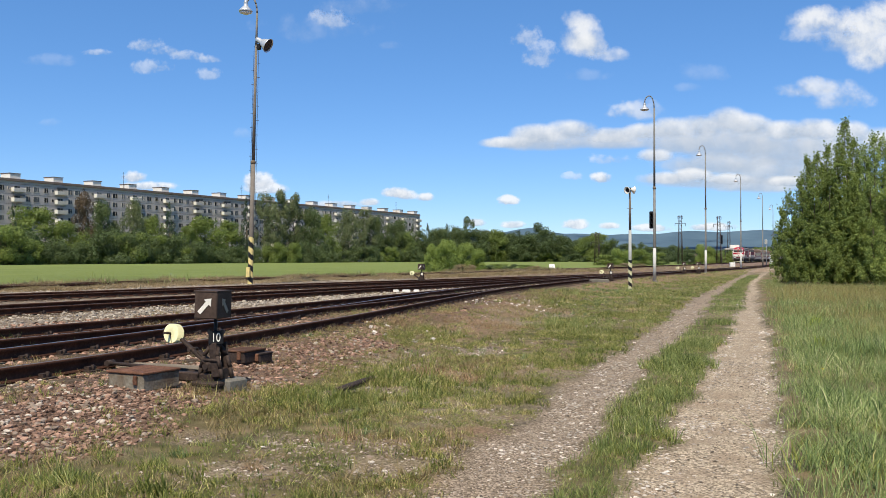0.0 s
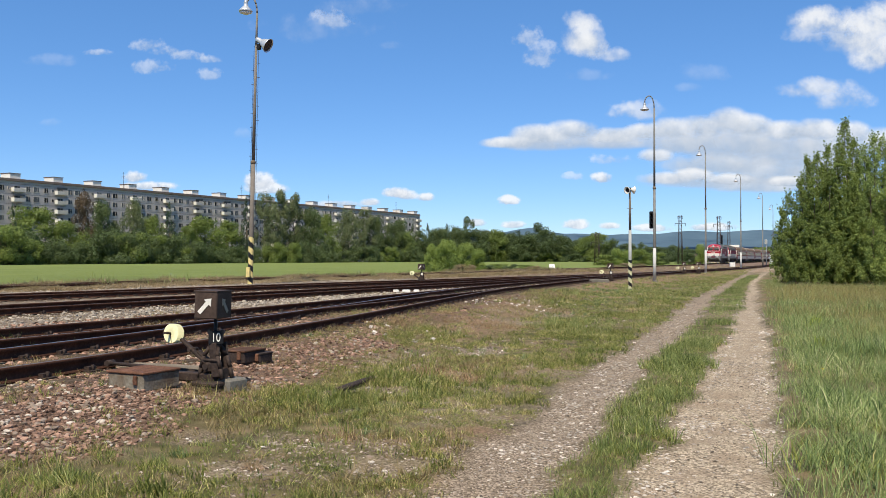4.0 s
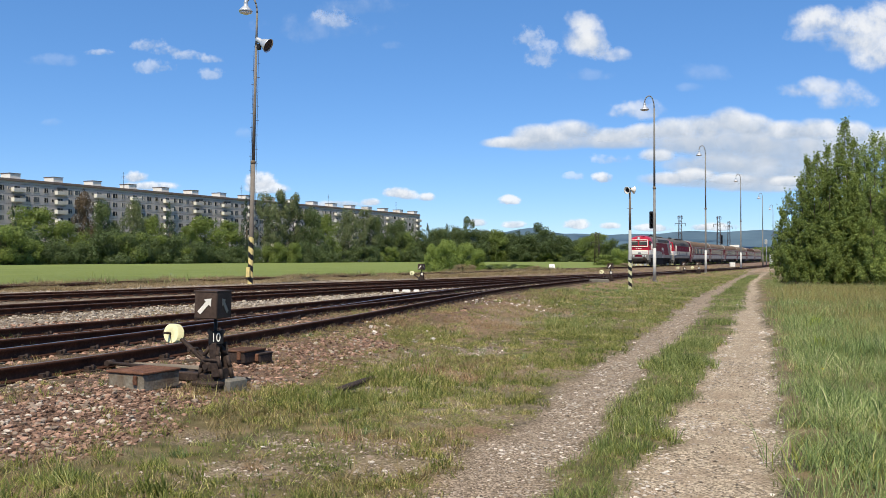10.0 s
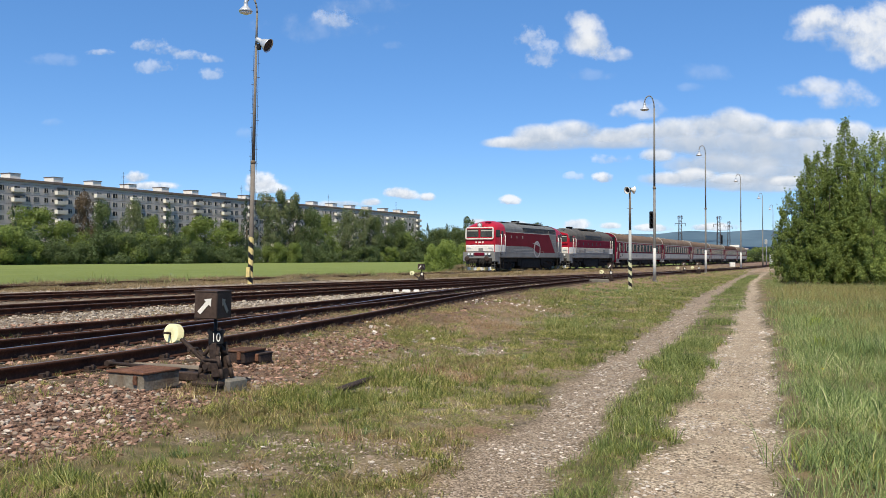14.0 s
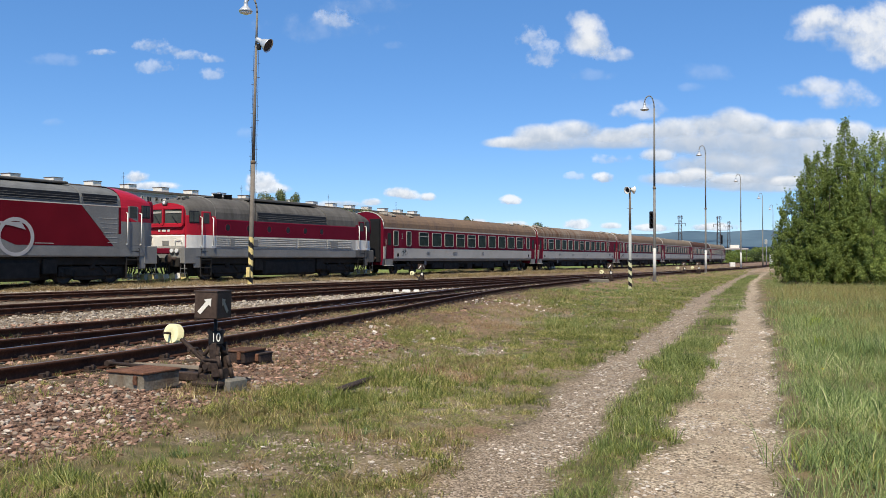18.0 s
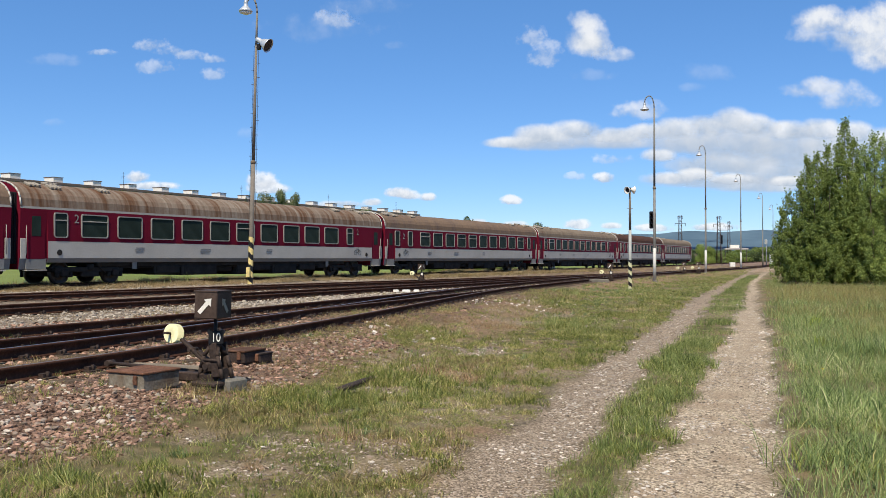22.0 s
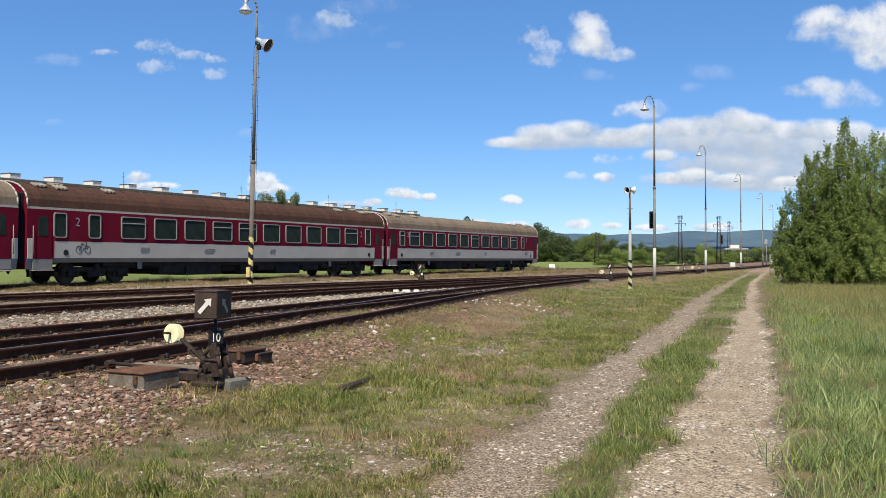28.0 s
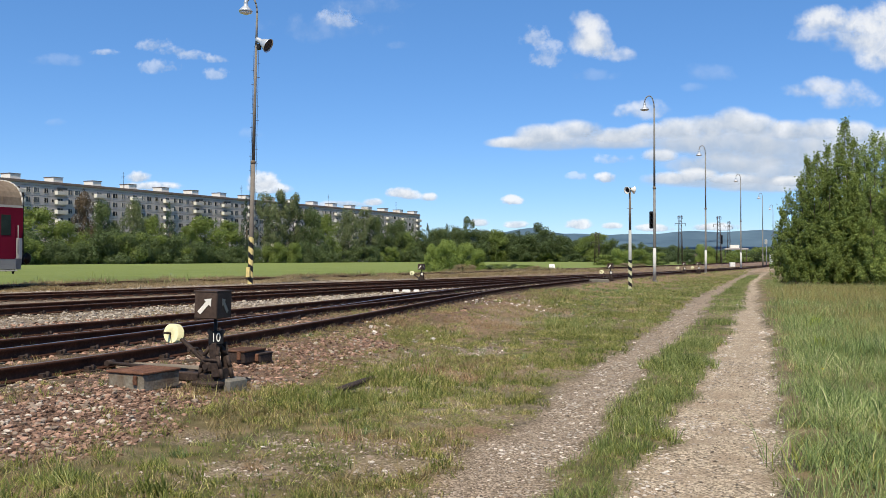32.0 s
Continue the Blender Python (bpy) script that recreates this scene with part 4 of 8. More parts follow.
def build_loco(label, first):
    """A four-axle diesel engine with a spectacle-framed cab at each end; its front lies towards -y."""
    root = thing("diesel_locomotive", Matrix.Identity(4), label, "locomotive", "engines of the train")
    H = 8.1                            # half the body
    hw = 1.47
    base, mid, top, crown = (1.16, 2.08, 3.22, 4.12) if first else (1.14, 2.15, 2.90, 4.08)
    prof, arc = loco_profile(hw, base, mid, top, crown)
    side = [3, 0, 0, 1, 2, 5] + [4] * 16 + [5, 2, 1, 0, 0]
    roofm = M_LOCO_ROOF if first else M_SOOT_ROOF
    mats = [M_LOCO_GREY if first else M_COACH_GREY, M_LOCO_GREY if first else M_COACH_WHITE, M_RED_DEEP if first else M_RED, M_UNDER, roofm, M_FRAME if first else M_RED]
    bm = bmesh.new()
    shell(bm, prof, -H + 2.0, H - 2.0, side, 2)
    part("body", bm, mats, root)
    cab_roof = M_RED_BRIGHT if first else M_SOOT_ROOF
    frame_mat = M_WHITE if first else M_RED_BRIGHT
    zf = 3.10 if first else 3.02       # middle of the windscreen
    belt, foot = (2.16, 1.59) if first else (2.15, 1.55)
    for s in (-1, 1):
        cprof = loco_profile(hw, base, 2.62 if first and s > 0 else belt, top if first else 3.02, crown + (0.05 if first else 0))[0]
        cprof = [(x, foot if abs(z - base - 0.40) < 1e-6 else z) for x, z in cprof]
        y0, y1 = s * (H - 2.0), s * (H - 0.12)
        red = M_RED_BRIGHT if s < 0 or first else M_RED
        white = M_WHITE if (s < 0 or not first) else M_LOCO_GREY
        low = M_LOCO_GREY if first or s < 0 else M_GRIME
        # cab: lower box, pale belt, red top, a dome that falls towards the front, sides drawn in towards the nose
        bm = bmesh.new()
        rows = []
        for t in (0.0, 0.25, 0.5, 0.7, 0.85, 0.95, 1.0):
            y = y0 + (y1 - y0) * t
            k = 1 - 0.06 * t * t - 0.055 * max(0.0, (t - 0.7) / 0.3) ** 2
            dz = 0.10 * t + 0.34 * t ** 3
            rows.append([bm.verts.new((x * k, y, z - dz * max(0, (z - 3.25)) / 0.9)) for x, z in cprof])
        n = len(cprof)
        cmid = [3, 0, 0, 1, 2, 2] + [4] * 16 + [2, 2, 1, 0, 0]
        for a, b in zip(rows, rows[1:]):
            for i in range(n):
                f = bm.faces.new((a[i], a[(i + 1) % n], b[(i + 1) % n], b[i]))
                f.material_index = cmid[i]
                f.smooth = 5 < i < 22
        bm.faces.new(rows[-1]).material_index = 2
        cab = part("cab", bm, [low, white, red, M_UNDER, cab_roof, M_FRAME], root)
        # front below the windscreen
        bm = bmesh.new()
        box(bm, (0, s * (H - 0.10), (belt + foot) / 2), (2.50, 0.18, belt - foot), 0.06)
        part("front_band", bm, M_WHITE, root, "white front band")
        bm = bmesh.new()
        box(bm, (0, s * (H - 0.11), (belt + zf - 0.46) / 2), (2.48, 0.17, zf - 0.46 - belt), 0.05)
        part("front_panel", bm, M_RED_BRIGHT, root)
        bm = bmesh.new()
        for x in (-0.30, 0.0, 0.30):
            box(bm, (x, s * (H - 0.015), belt + 0.21), (0.14 if x else 0.24, 0.02, 0.12), 0.02)
        part("emblem", bm, M_WHITE, root, "pale emblem marks")
        bm = bmesh.new()
        box(bm, (0.12, s * (H + 0.0), belt - 0.38), (0.42, 0.02, 0.22), 0.01)
        part("number_bars", bm, M_COACH_GREY, root)
        bm = bmesh.new()
        for x in (-0.95, 0.95):
            bent(bm, [(x - 0.2, s * (H - 0.02), foot + 0.10), (x - 0.2, s * (H + 0.07), foot + 0.42), (x + 0.2, s * (H + 0.07), foot + 0.42), (x + 0.2, s * (H - 0.02), foot + 0.10)], 0.022)
        part("front_grip", bm, M_WHITE if s < 0 else M_LOCO_GREY, root, "pale bent grip rails")
        # spectacle windscreen, standing a little proud
        yw = s * (H + 0.05)
        bm = bmesh.new()
        rounded_frame(bm, 2.50, 1.0, 0.17, 0.09, lambda u, v, q: (u * (1 - 0.02 * v), yw + s * ((q - 0.5) * 0.10 - 0.05 * abs(u) - 0.05 * v), zf + v))
        part("windscreen_frame", bm, frame_mat if s < 0 else M_RED, cab, "white spectacle frame" if first and s < 0 else "red spectacle frame")
        bm = bmesh.new()
        box(bm, (0, yw - s * 0.02, zf), (0.10, 0.14, 0.84), 0.02)
        for z, h_ in ((zf - 0.37, 0.10), (zf + 0.37, 0.10)):
            box(bm, (0, yw - s * 0.07, z), (2.34, 0.10, h_), 0.02)
        box(bm, (0, yw - s * 0.15, zf), (2.32, 0.10, 0.9), 0.02)
        part("windscreen_surround", bm, M_RED_BRIGHT, cab)
        for x in (-0.62, 0.62):
            bm = bmesh.new()
            box(bm, (x, yw - s * 0.07, zf), (1.06, 0.03, 0.64), 0.01, 0, Matrix.Rotation(-s * x * 0.07, 3, 'Z'))
            pane = part("windscreen", bm, M_CABGLASS, cab)
            bm = bmesh.new()
            box(bm, (x, yw - s * 0.045, zf + 0.20), (0.96, 0.015, 0.09), 0, 0, Matrix.Rotation(-s * x * 0.07, 3, 'Z'))
            part("sun_blind", bm, M_COACH_WHITE, pane)
        bm = bmesh.new()
        tube(bm, (-0.2, yw + s * 0.0, zf - 0.34), (-0.55, yw - s * 0.03, zf + 0.06), 0.014, n=5)
        tube(bm, (0.9, yw - s * 0.02, zf - 0.34), (0.55, yw - s * 0.02, zf + 0.03), 0.014, n=5)
        part("wiper", bm, M_BLACK, cab)
        # lower front: headlights, beam, hoses, plough
        bm = bmesh.new()
        box(bm, (0, s * (H - 0.22), 1.30), (2.3, 0.56, 0.54), 0.04)
        part("buffer_beam", bm, M_LOCO_GREY, root)
        bm = bmesh.new()
        box(bm, (0, s * (H + 0.06), 1.40), (0.90, 0.05, 0.26), 0.02)
        part("plate_panel", bm, M_RED, root)
        ax = Matrix.Rotation(radians(90 if s < 0 else -90), 3, 'X')
        for x in (-0.92, -0.62, 0.62, 0.92):
            bm = bmesh.new()
            lathe(bm, [(0.14, 0), (0.14, 0.07), (0.11, 0.075)], 16, 0, ax, (x, s * (H + 0.05), 1.40))
            hl = part("headlight", bm, M_LOCO_GREY, root)
            bm = bmesh.new()
            lathe(bm, [(0.105, 0), (0.09, 0.03)], 14, 0, ax, (x, s * (H + 0.115), 1.40))
            part("lens", bm, M_LENS, hl)
        for x in (-0.87, 0.87):
            ob = part("buffer", BUFFER, None, root)
            ob.matrix_basis = pose(x, s * (H - 0.02), 1.02, 0, 0, 0 if s < 0 else 180)
        bm = bmesh.new()
        box(bm, (0, s * (H + 0.08), 0.86), (2.3, 0.24, 0.44), 0.03)
        box(bm, (0, s * (H + 0.35), 1.02), (0.14, 0.6, 0.12), 0.02)
        for x in (-0.66, -0.5, -0.36, -0.15, 0.17, 0.38, 0.5, 0.66):
            bent(bm, [(x, s * (H + 0.1), 1.0), (x * 1.05, s * (H + 0.36), 0.72), (x * 0.96, s * (H + 0.30), 0.48), (x * 0.9, s * (H + 0.2), 0.34)], 0.036)
        part("coupling", bm, M_UNDER, root)
        bm = bmesh.new()
        for k, x in enumerate(np.linspace(-1.2, 1.2, 9)):
            box(bm, (x, s * (H - 0.04 + 0.24 * (1 - abs(x) / 1.2)), 0.22), (0.30, 0.05, 0.26), 0.01, 1 if k % 2 else 0, Matrix.Rotation(radians(-14), 3, 'Y'))
        part("snow_plough", bm, [M_YELLOW, M_WHITE], root, "yellow and white striped plough")
        for d in (-1, 1):
            bm = bmesh.new()
            box(bm, (d * 1.26, s * (H - 0.26), (foot + 0.80) / 2), (0.34, 0.76, foot - 0.80), 0.03)
            part("corner_step_box", bm, low, root)
            bm = bmesh.new()
            for x in (1.12, 1.38):
                bent(bm, [(d * x, s * (H + 0.06), 0.82), (d * x, s * (H + 0.06), 0.36), (d * x * 0.92, s * (H - 0.06), 0.16)], 0.022)
            for z in (0.36, 0.58):
                box(bm, (d * 1.25, s * (H + 0.0), z), (0.30, 0.18, 0.03), 0.008)
            part("corner_rail", bm, M_LOCO_GREY if s < 0 else M_GRIME, root)
            # side of the cab
            bm = bmesh.new()
            box(bm, (d * (hw - 0.075), s * (H - 0.55), zf - 0.02), (0.05, 0.58, 0.58), 0.02, 0, Matrix.Rotation(d * s * 0.17, 3, 'Z'))
            sw = part("cab_window", bm, M_BLACK, cab)
            for q, w_ in ((0.12, 0.28), (-0.16, 0.20)):
                bm = bmesh.new()
                box(bm, (d * (hw - 0.066 + 0.17 * q), s * (H - 0.55 - q), zf - 0.02), (0.05, w_, 0.48), 0.015, 0, Matrix.Rotation(d * s * 0.17, 3, 'Z'))
                part("pane", bm, M_CABGLASS, sw)
            bm = bmesh.new()
            box(bm, (d * (hw - 0.04), s * (H - 1.31), (belt + 3.28) / 2), (0.05, 0.60, 3.28 - belt), 0.015, 0, Matrix.Rotation(d * s * 0.03, 3, 'Z'))
            dr = part("cab_door", bm, (red if s < 0 else M_LOCO_GREY) if first else red, cab)
            bm = bmesh.new()
            box(bm, (d * (hw - 0.025), s * (H - 1.31), zf - 0.06), (0.04, 0.42, 0.52), 0.02)
            part("pane", bm, M_CABGLASS, dr)
            bm = bmesh.new()
            box(bm, (d * (hw - 0.035), s * (H - 1.31), (belt + foot) / 2), (0.05, 0.60, belt - foot - 0.01), 0.012, 0, Matrix.Rotation(d * s * 0.03, 3, 'Z'))
            part("door_foot", bm, white, dr)
            for q in (0.92, 1.70):
                bm = bmesh.new()
                y = s * (H - q)
                bent(bm, [(d * (hw - 0.06), y, 3.02), (d * (hw + 0.07), y, 2.98), (d * (hw + 0.07), y, 1.68), (d * (hw - 0.04), y, 1.62)], 0.026)
                part("handrail", bm, M_WHITE, cab)
            bm = bmesh.new()
            y = s * (H - 1.31)
            for q in (-0.35, 0.35):
                box(bm, (d * (hw - 0.05), y + q, 0.82), (0.05, 0.05, 1.30), 0.01)
            box(bm, (d * (hw - 0.05), y, 1.47), (0.05, 0.75, 0.04), 0.005)
            ladder = part("ladder", bm, M_UNDER, root)
            for z in (0.22, 0.60, 0.98, 1.36):
                bm = bmesh.new()
                box(bm, (d * (hw - 0.08), y, z), (0.14, 0.70, 0.035), 0.005)
                part("rung", bm, M_UNDER, ladder)
            bm = bmesh.new()
            box(bm, (d * 1.36, s * (H - 0.75), 0.92), (0.10, 0.42, 0.66), 0.03)
            part("side_skirt", bm, low, root)
    # sides: lamps or portholes, ribs, louvres
    for d in (-1, 1):
        for y in ((3.11, 4.37, 5.67) if first else (2.8, 4.4, 6.0, 7.6, 9.15, 10.7)):
            if first:
                bm = bmesh.new()
                box(bm, (d * (hw + 0.005), y - H, 2.86), (0.05, 0.09, 0.22), 0.02)
                part("side_lamp", bm, M_FRAME, root)
                continue
            bm = bmesh.new()
            ax = Matrix.Rotation(radians(90 * d), 3, 'Y')
            lathe(bm, [(0.20, 0.0), (0.20, 0.008), (0.20, 0.008), (0.17, 0.010), (0.165, 0.004)], 18, 0, ax, (d * (hw - 0.006), y - H, 2.56))
            ph = part("porthole", bm, M_RED, root)
            bm = bmesh.new()
            lathe(bm, [(0.16, 0.0), (0.155, 0.010)], 16, 0, ax, (d * (hw - 0.004), y - H, 2.56))
            part("pane", bm, M_BLACK, ph)
        if first:
            for z, a, b in ((1.94, 5.6, 7.5), (1.82, 3.7, 8.0), (1.70, 3.9, 8.3), (1.58, 1.9, 8.4), (1.64, 9.95, 10.8), (2.02, 1.95, 2.5), (1.84, 1.95, 2.4)):
                bm = bmesh.new()
                box(bm, (d * (hw + 0.003), (a + b) / 2 - H, z), (0.014, b - a, 0.028))
                part("trim_line", bm, M_COACH_WHITE, root)
            slab(root, "livery_wedge", d, hw, ((12.15, 3.21), (14.05, 3.21), (14.05, 1.50), (13.85, 1.50)), 0.006, M_LOCO_GREY, H)
            slab(root, "livery_sweep", d, hw, ((6.6, 2.10), (8.0, 1.98), (9.1, 1.56), (13.8, 1.56), (13.2, 2.10)), 0.004, M_RED_DEEP, H)
            for k in range(6):
                bm = bmesh.new()
                box(bm, (d * (hw + 0.006), 13.72 - 0.045 * k - H, 1.72 + 0.20 * k), (0.014, 0.50 + 0.10 * k, 0.022))
                part("trim_line", bm, M_COACH_WHITE, root)
            bm = bmesh.new()
            loops = [[bm.verts.new((d * x, 9.12 - H + R * 1.08 * math.cos(6.28318 * k / 36), 1.86 + R * math.sin(6.28318 * k / 36))) for k in range(36)] for R, x in ((0.74, hw - 0.01), (0.74, hw + 0.012), (0.60, hw + 0.012), (0.60, hw - 0.01))]
            for u, v in zip(loops, loops[1:] + loops[:1]):
                for k in range(36):
                    bm.faces.new((u[k], u[(k + 1) % 36], v[(k + 1) % 36], v[k]))
            part("ring_emblem", bm, M_EMBLEM, root, "pale ring shaped emblem")
            slab(root, "emblem_wing", d, hw, ((7.9, 2.42), (9.35, 2.42), (9.55, 2.14), (9.0, 2.26)), 0.014, M_EMBLEM, H)
        else:
            for k in range(5):
                for a, b in ((1.95, 4.5), (5.15, 8.3), (8.5, 11.1), (11.25, 13.7)):
                    bm = bmesh.new()
                    box(bm, (d * (hw + 0.006), (a + b) / 2 - H, 1.68 + 0.098 * k), (0.05, b - a, 0.055), 0.012)
                    part("side_rib", bm, M_COACH_WHITE, root)
            for a, w_ in ((4.82, 0.5), (11.9, 0.7), (3.1, 0.3)):
                bm = bmesh.new()
                box(bm, (d * (hw + 0.02), a - H, 1.84), (0.04, w_, 0.36), 0.01)
                part("hatch", bm, M_LOCO_GREY, root)
            bm = bmesh.new()
            box(bm, (d * (hw + 0.003), 0, 1.58), (0.02, 11.6, 0.03))
            part("trim_line", bm, M_LOCO_GREY, root)
        zl = 3.52 if first else 3.24
        for a, b in (((5.95, 12.05), (12.25, 14.0)) if first else ((5.15, 11.2),)):
            bm = bmesh.new()
            box(bm, (d * 1.375, (a + b) / 2 - H, zl), (0.12, b - a, 0.36), 0.01)
            lv = part("louvre_panel", bm, M_BLACK, root)
            for k in range(4):
                bm = bmesh.new()
                box(bm, (d * (1.425 - 0.012 * k), (a + b) / 2 - H, zl - 0.15 + k * 0.10), (0.07, b - a, 0.026), 0.006)
                part("slat", bm, M_GRIME, lv)
    for y in ((1.98, 5.85, 12.15) if first else (1.98, 5.05, 11.3, 14.2)):
        bm = bmesh.new()
        for i in range(16):
            (x0, z0), (x1, z1) = arc[i], arc[i + 1]
            tube(bm, (x0, y - H, z0 + 0.01), (x1, y - H, z1 + 0.01), 0.03, n=5, cap=False)
        part("roof_seam", bm, M_LOCO_GREY if y < 3 and not first else roofm, root)
    for y, sx, sy, sz in (((3.6, 1.5, 1.7, 0.05), (7.0, 0.5, 0.5, 0.26), (7.7, 0.5, 0.5, 0.26), (9.0, 1.5, 6.1, 0.10)) if first else ((3.6, 0.5, 0.5, 0.26), (4.35, 0.5, 0.5, 0.26), (8.15, 1.5, 6.0, 0.14), (2.6, 0.8, 0.7, 0.08))):
        bm = bmesh.new()
        if sz > 0.2:
            lathe(bm, [(0.22, -0.15), (0.21, 0.24), (0.23, 0.25), (0.23, 0.29), (0.18, 0.29), (0.17, 0.1)], 16, 0, None, (0.1, y - H, crown - 0.06))
        else:
            box(bm, (0.05, y - H, crown - 0.03 + sz / 2), (sx, sy, sz), 0.03)
        part("exhaust" if sz > 0.2 else "roof_hatch", bm, M_BLACK if sz > 0.2 else M_GRIME, root)
    bm = bmesh.new()
    ax = Matrix.Rotation(radians(90), 3, 'X')
    lathe(bm, [(0.10, -0.2), (0.19, -0.05), (0.22, 0.05), (0.22, 0.09), (0.18, 0.09)] if first else [(0.06, -0.2), (0.12, -0.05), (0.14, 0.05), (0.14, 0.09), (0.10, 0.09)], 18, 0, ax, (0, -H + 0.10, zf + 0.66))
    tl = part("top_headlight", bm, M_LOCO_GREY if first else M_LOCO_ROOF, root)
    bm = bmesh.new()
    lathe(bm, [(0.165 if first else 0.095, 0), (0.07, 0.03)], 16, 0, ax, (0, -H + 0.02, zf + 0.66))
    part("lens", bm, M_LENS, tl)
    bm = bmesh.new()
    for x in (0.35, 0.6):
        tube(bm, (x, -H + 1.0, crown - 0.12), (x, -H + 0.5, crown - 0.14), 0.03, 0.07, 8)
    part("horn", bm, M_RED if first else M_LOCO_ROOF, root)
    # running gear
    bm = bmesh.new()
    box(bm, (0, 0, 0.94), (2.4, 2 * H - 1.0, 0.34), 0.03)
    box(bm, (0, 0, 0.52), (1.15, 2 * H - 1.6, 0.66), 0.05)
    part("underframe", bm, M_UNDER, root)
    bm = bmesh.new()
    box(bm, (0, 0, 0.58), (2.6, 4.6, 0.84), 0.12)
    part("fuel_tank", bm, M_UNDER, root)
    for y in (-2.7, 2.7):
        bm = bmesh.new()
        box(bm, (1.2, y, 0.72), (0.22, 0.66, 0.6), 0.03)
        part("battery_box", bm, M_UNDER, root)
    for s in (-1, 1):
        b = part("bogie", BOGIE_L, None, root)
        b.matrix_basis = pose(0, s * (H - 3.2), 0)
        for q in (-1.2, 1.2):
            w = part("wheelset", WHEEL_L, None, root)
            w.matrix_basis = pose(0, s * (H - 3.2) + q, 0.50)
    return root


WHEELS = []      # (wheelset, its rest pose, radius)
TRAIN = []       # (object, half distance of its pivots, place of its middle behind the joint of the last two coaches)
PITCH = 26.5
_plain = build_coach("crimson and off-white passenger coach with a dusty brown roof", M_ROOF, True)
_grey = build_coach("crimson and off-white passenger coach with a dusty grey roof", M_ROOF2, False, (0, 5, 9))
coaches = [_plain, build_coach("crimson and off-white passenger coach with a rust-streaked roof", M_ROOF4, False, (0, 5)), copy_thing(_plain, Matrix.Identity(4)), copy_thing(_grey, Matrix.Identity(4)),
           build_coach("dull crimson passenger coach with a dark rusty brown roof", M_ROOF3, True), _grey]
for k, ob in enumerate(coaches):
    TRAIN.append((ob, 9.5, PITCH * (k - 5) + PITCH / 2))
_front = PITCH * -5
lead = build_loco("red white and grey diesel locomotive with a ring emblem", True)
second = build_loco("weathered red and grey diesel locomotive with ribbed sides", False)
TRAIN.append((second, 4.9, _front - 9.26))
TRAIN.append((lead, 4.9, _front - 9.26 - 18.13))
for ob, _p, _o in TRAIN:
    for w in ob.children:
        if w.name.startswith("wheelset"):
            WHEELS.append((w, w.matrix_basis.copy(), w.location.z))


def train_motions():
    """The train rolls towards -y at 13.2 m/s all through the clip."""
    for ob, piv, off in TRAIN:
        rows = []
        for t in range(0, 33):
            s = 158.0 - 13.2 * (t - 20) + off
            (x0, y0), (x1, y1) = main_line(s - piv), main_line(s + piv)
            a = math.degrees(math.atan2(-(x1 - x0), y1 - y0))
            rows.append((float(t), pose((x0 + x1) / 2, (y0 + y1) / 2, RAIL_TOP, 0, 0, a)))
        walk(ob, rows)
    for w, rest, r in WHEELS:
        turn = 13.2 / r / FPS
        walk(w, [(k / FPS, rest @ Matrix.Rotation(turn * k, 4, 'X')) for k in range(0, 32 * FPS + 1)])


# ---- posts, signals, switch stands ----
RIGHT = Vector((0.885, 0.466, 0))      # across the yard, away from the tracks


def striped(bm, r, z0, z1, pitch=0.52, n=16):
    """A sleeve with a spiral of two paints."""
    rows = int((z1 - z0) / 0.05)
    vs = [[bm.verts.new((r * math.cos(6.28318 * i / n), r * math.sin(6.28318 * i / n), z0 + (z1 - z0) * j / rows)) for i in range(n)] for j in range(rows + 1)]
    for j in range(rows):
        for i in range(n):
            f = bm.faces.new((vs[j][i], vs[j][(i + 1) % n], vs[j + 1][(i + 1) % n], vs[j + 1][i]))
            f.material_index = int(math.floor((j * (z1 - z0) / rows) / pitch * 2 + 2.0 * i / n)) % 2
            f.smooth = True


def bell_lamp(bm, at, k=1.0):
    lathe(bm, [(0.05 * k, 0.30 * k), (0.075 * k, 0.28 * k), (0.085 * k, 0.22 * k), (0.075 * k, 0.20 * k), (0.09 * k, 0.08 * k), (0.13 * k, 0.05 * k), (0.22 * k, -0.05 * k), (0.27 * k, -0.10 * k), (0.27 * k, -0.15 * k), (0.24 * k, -0.16 * k)], 18, 0, None, at)


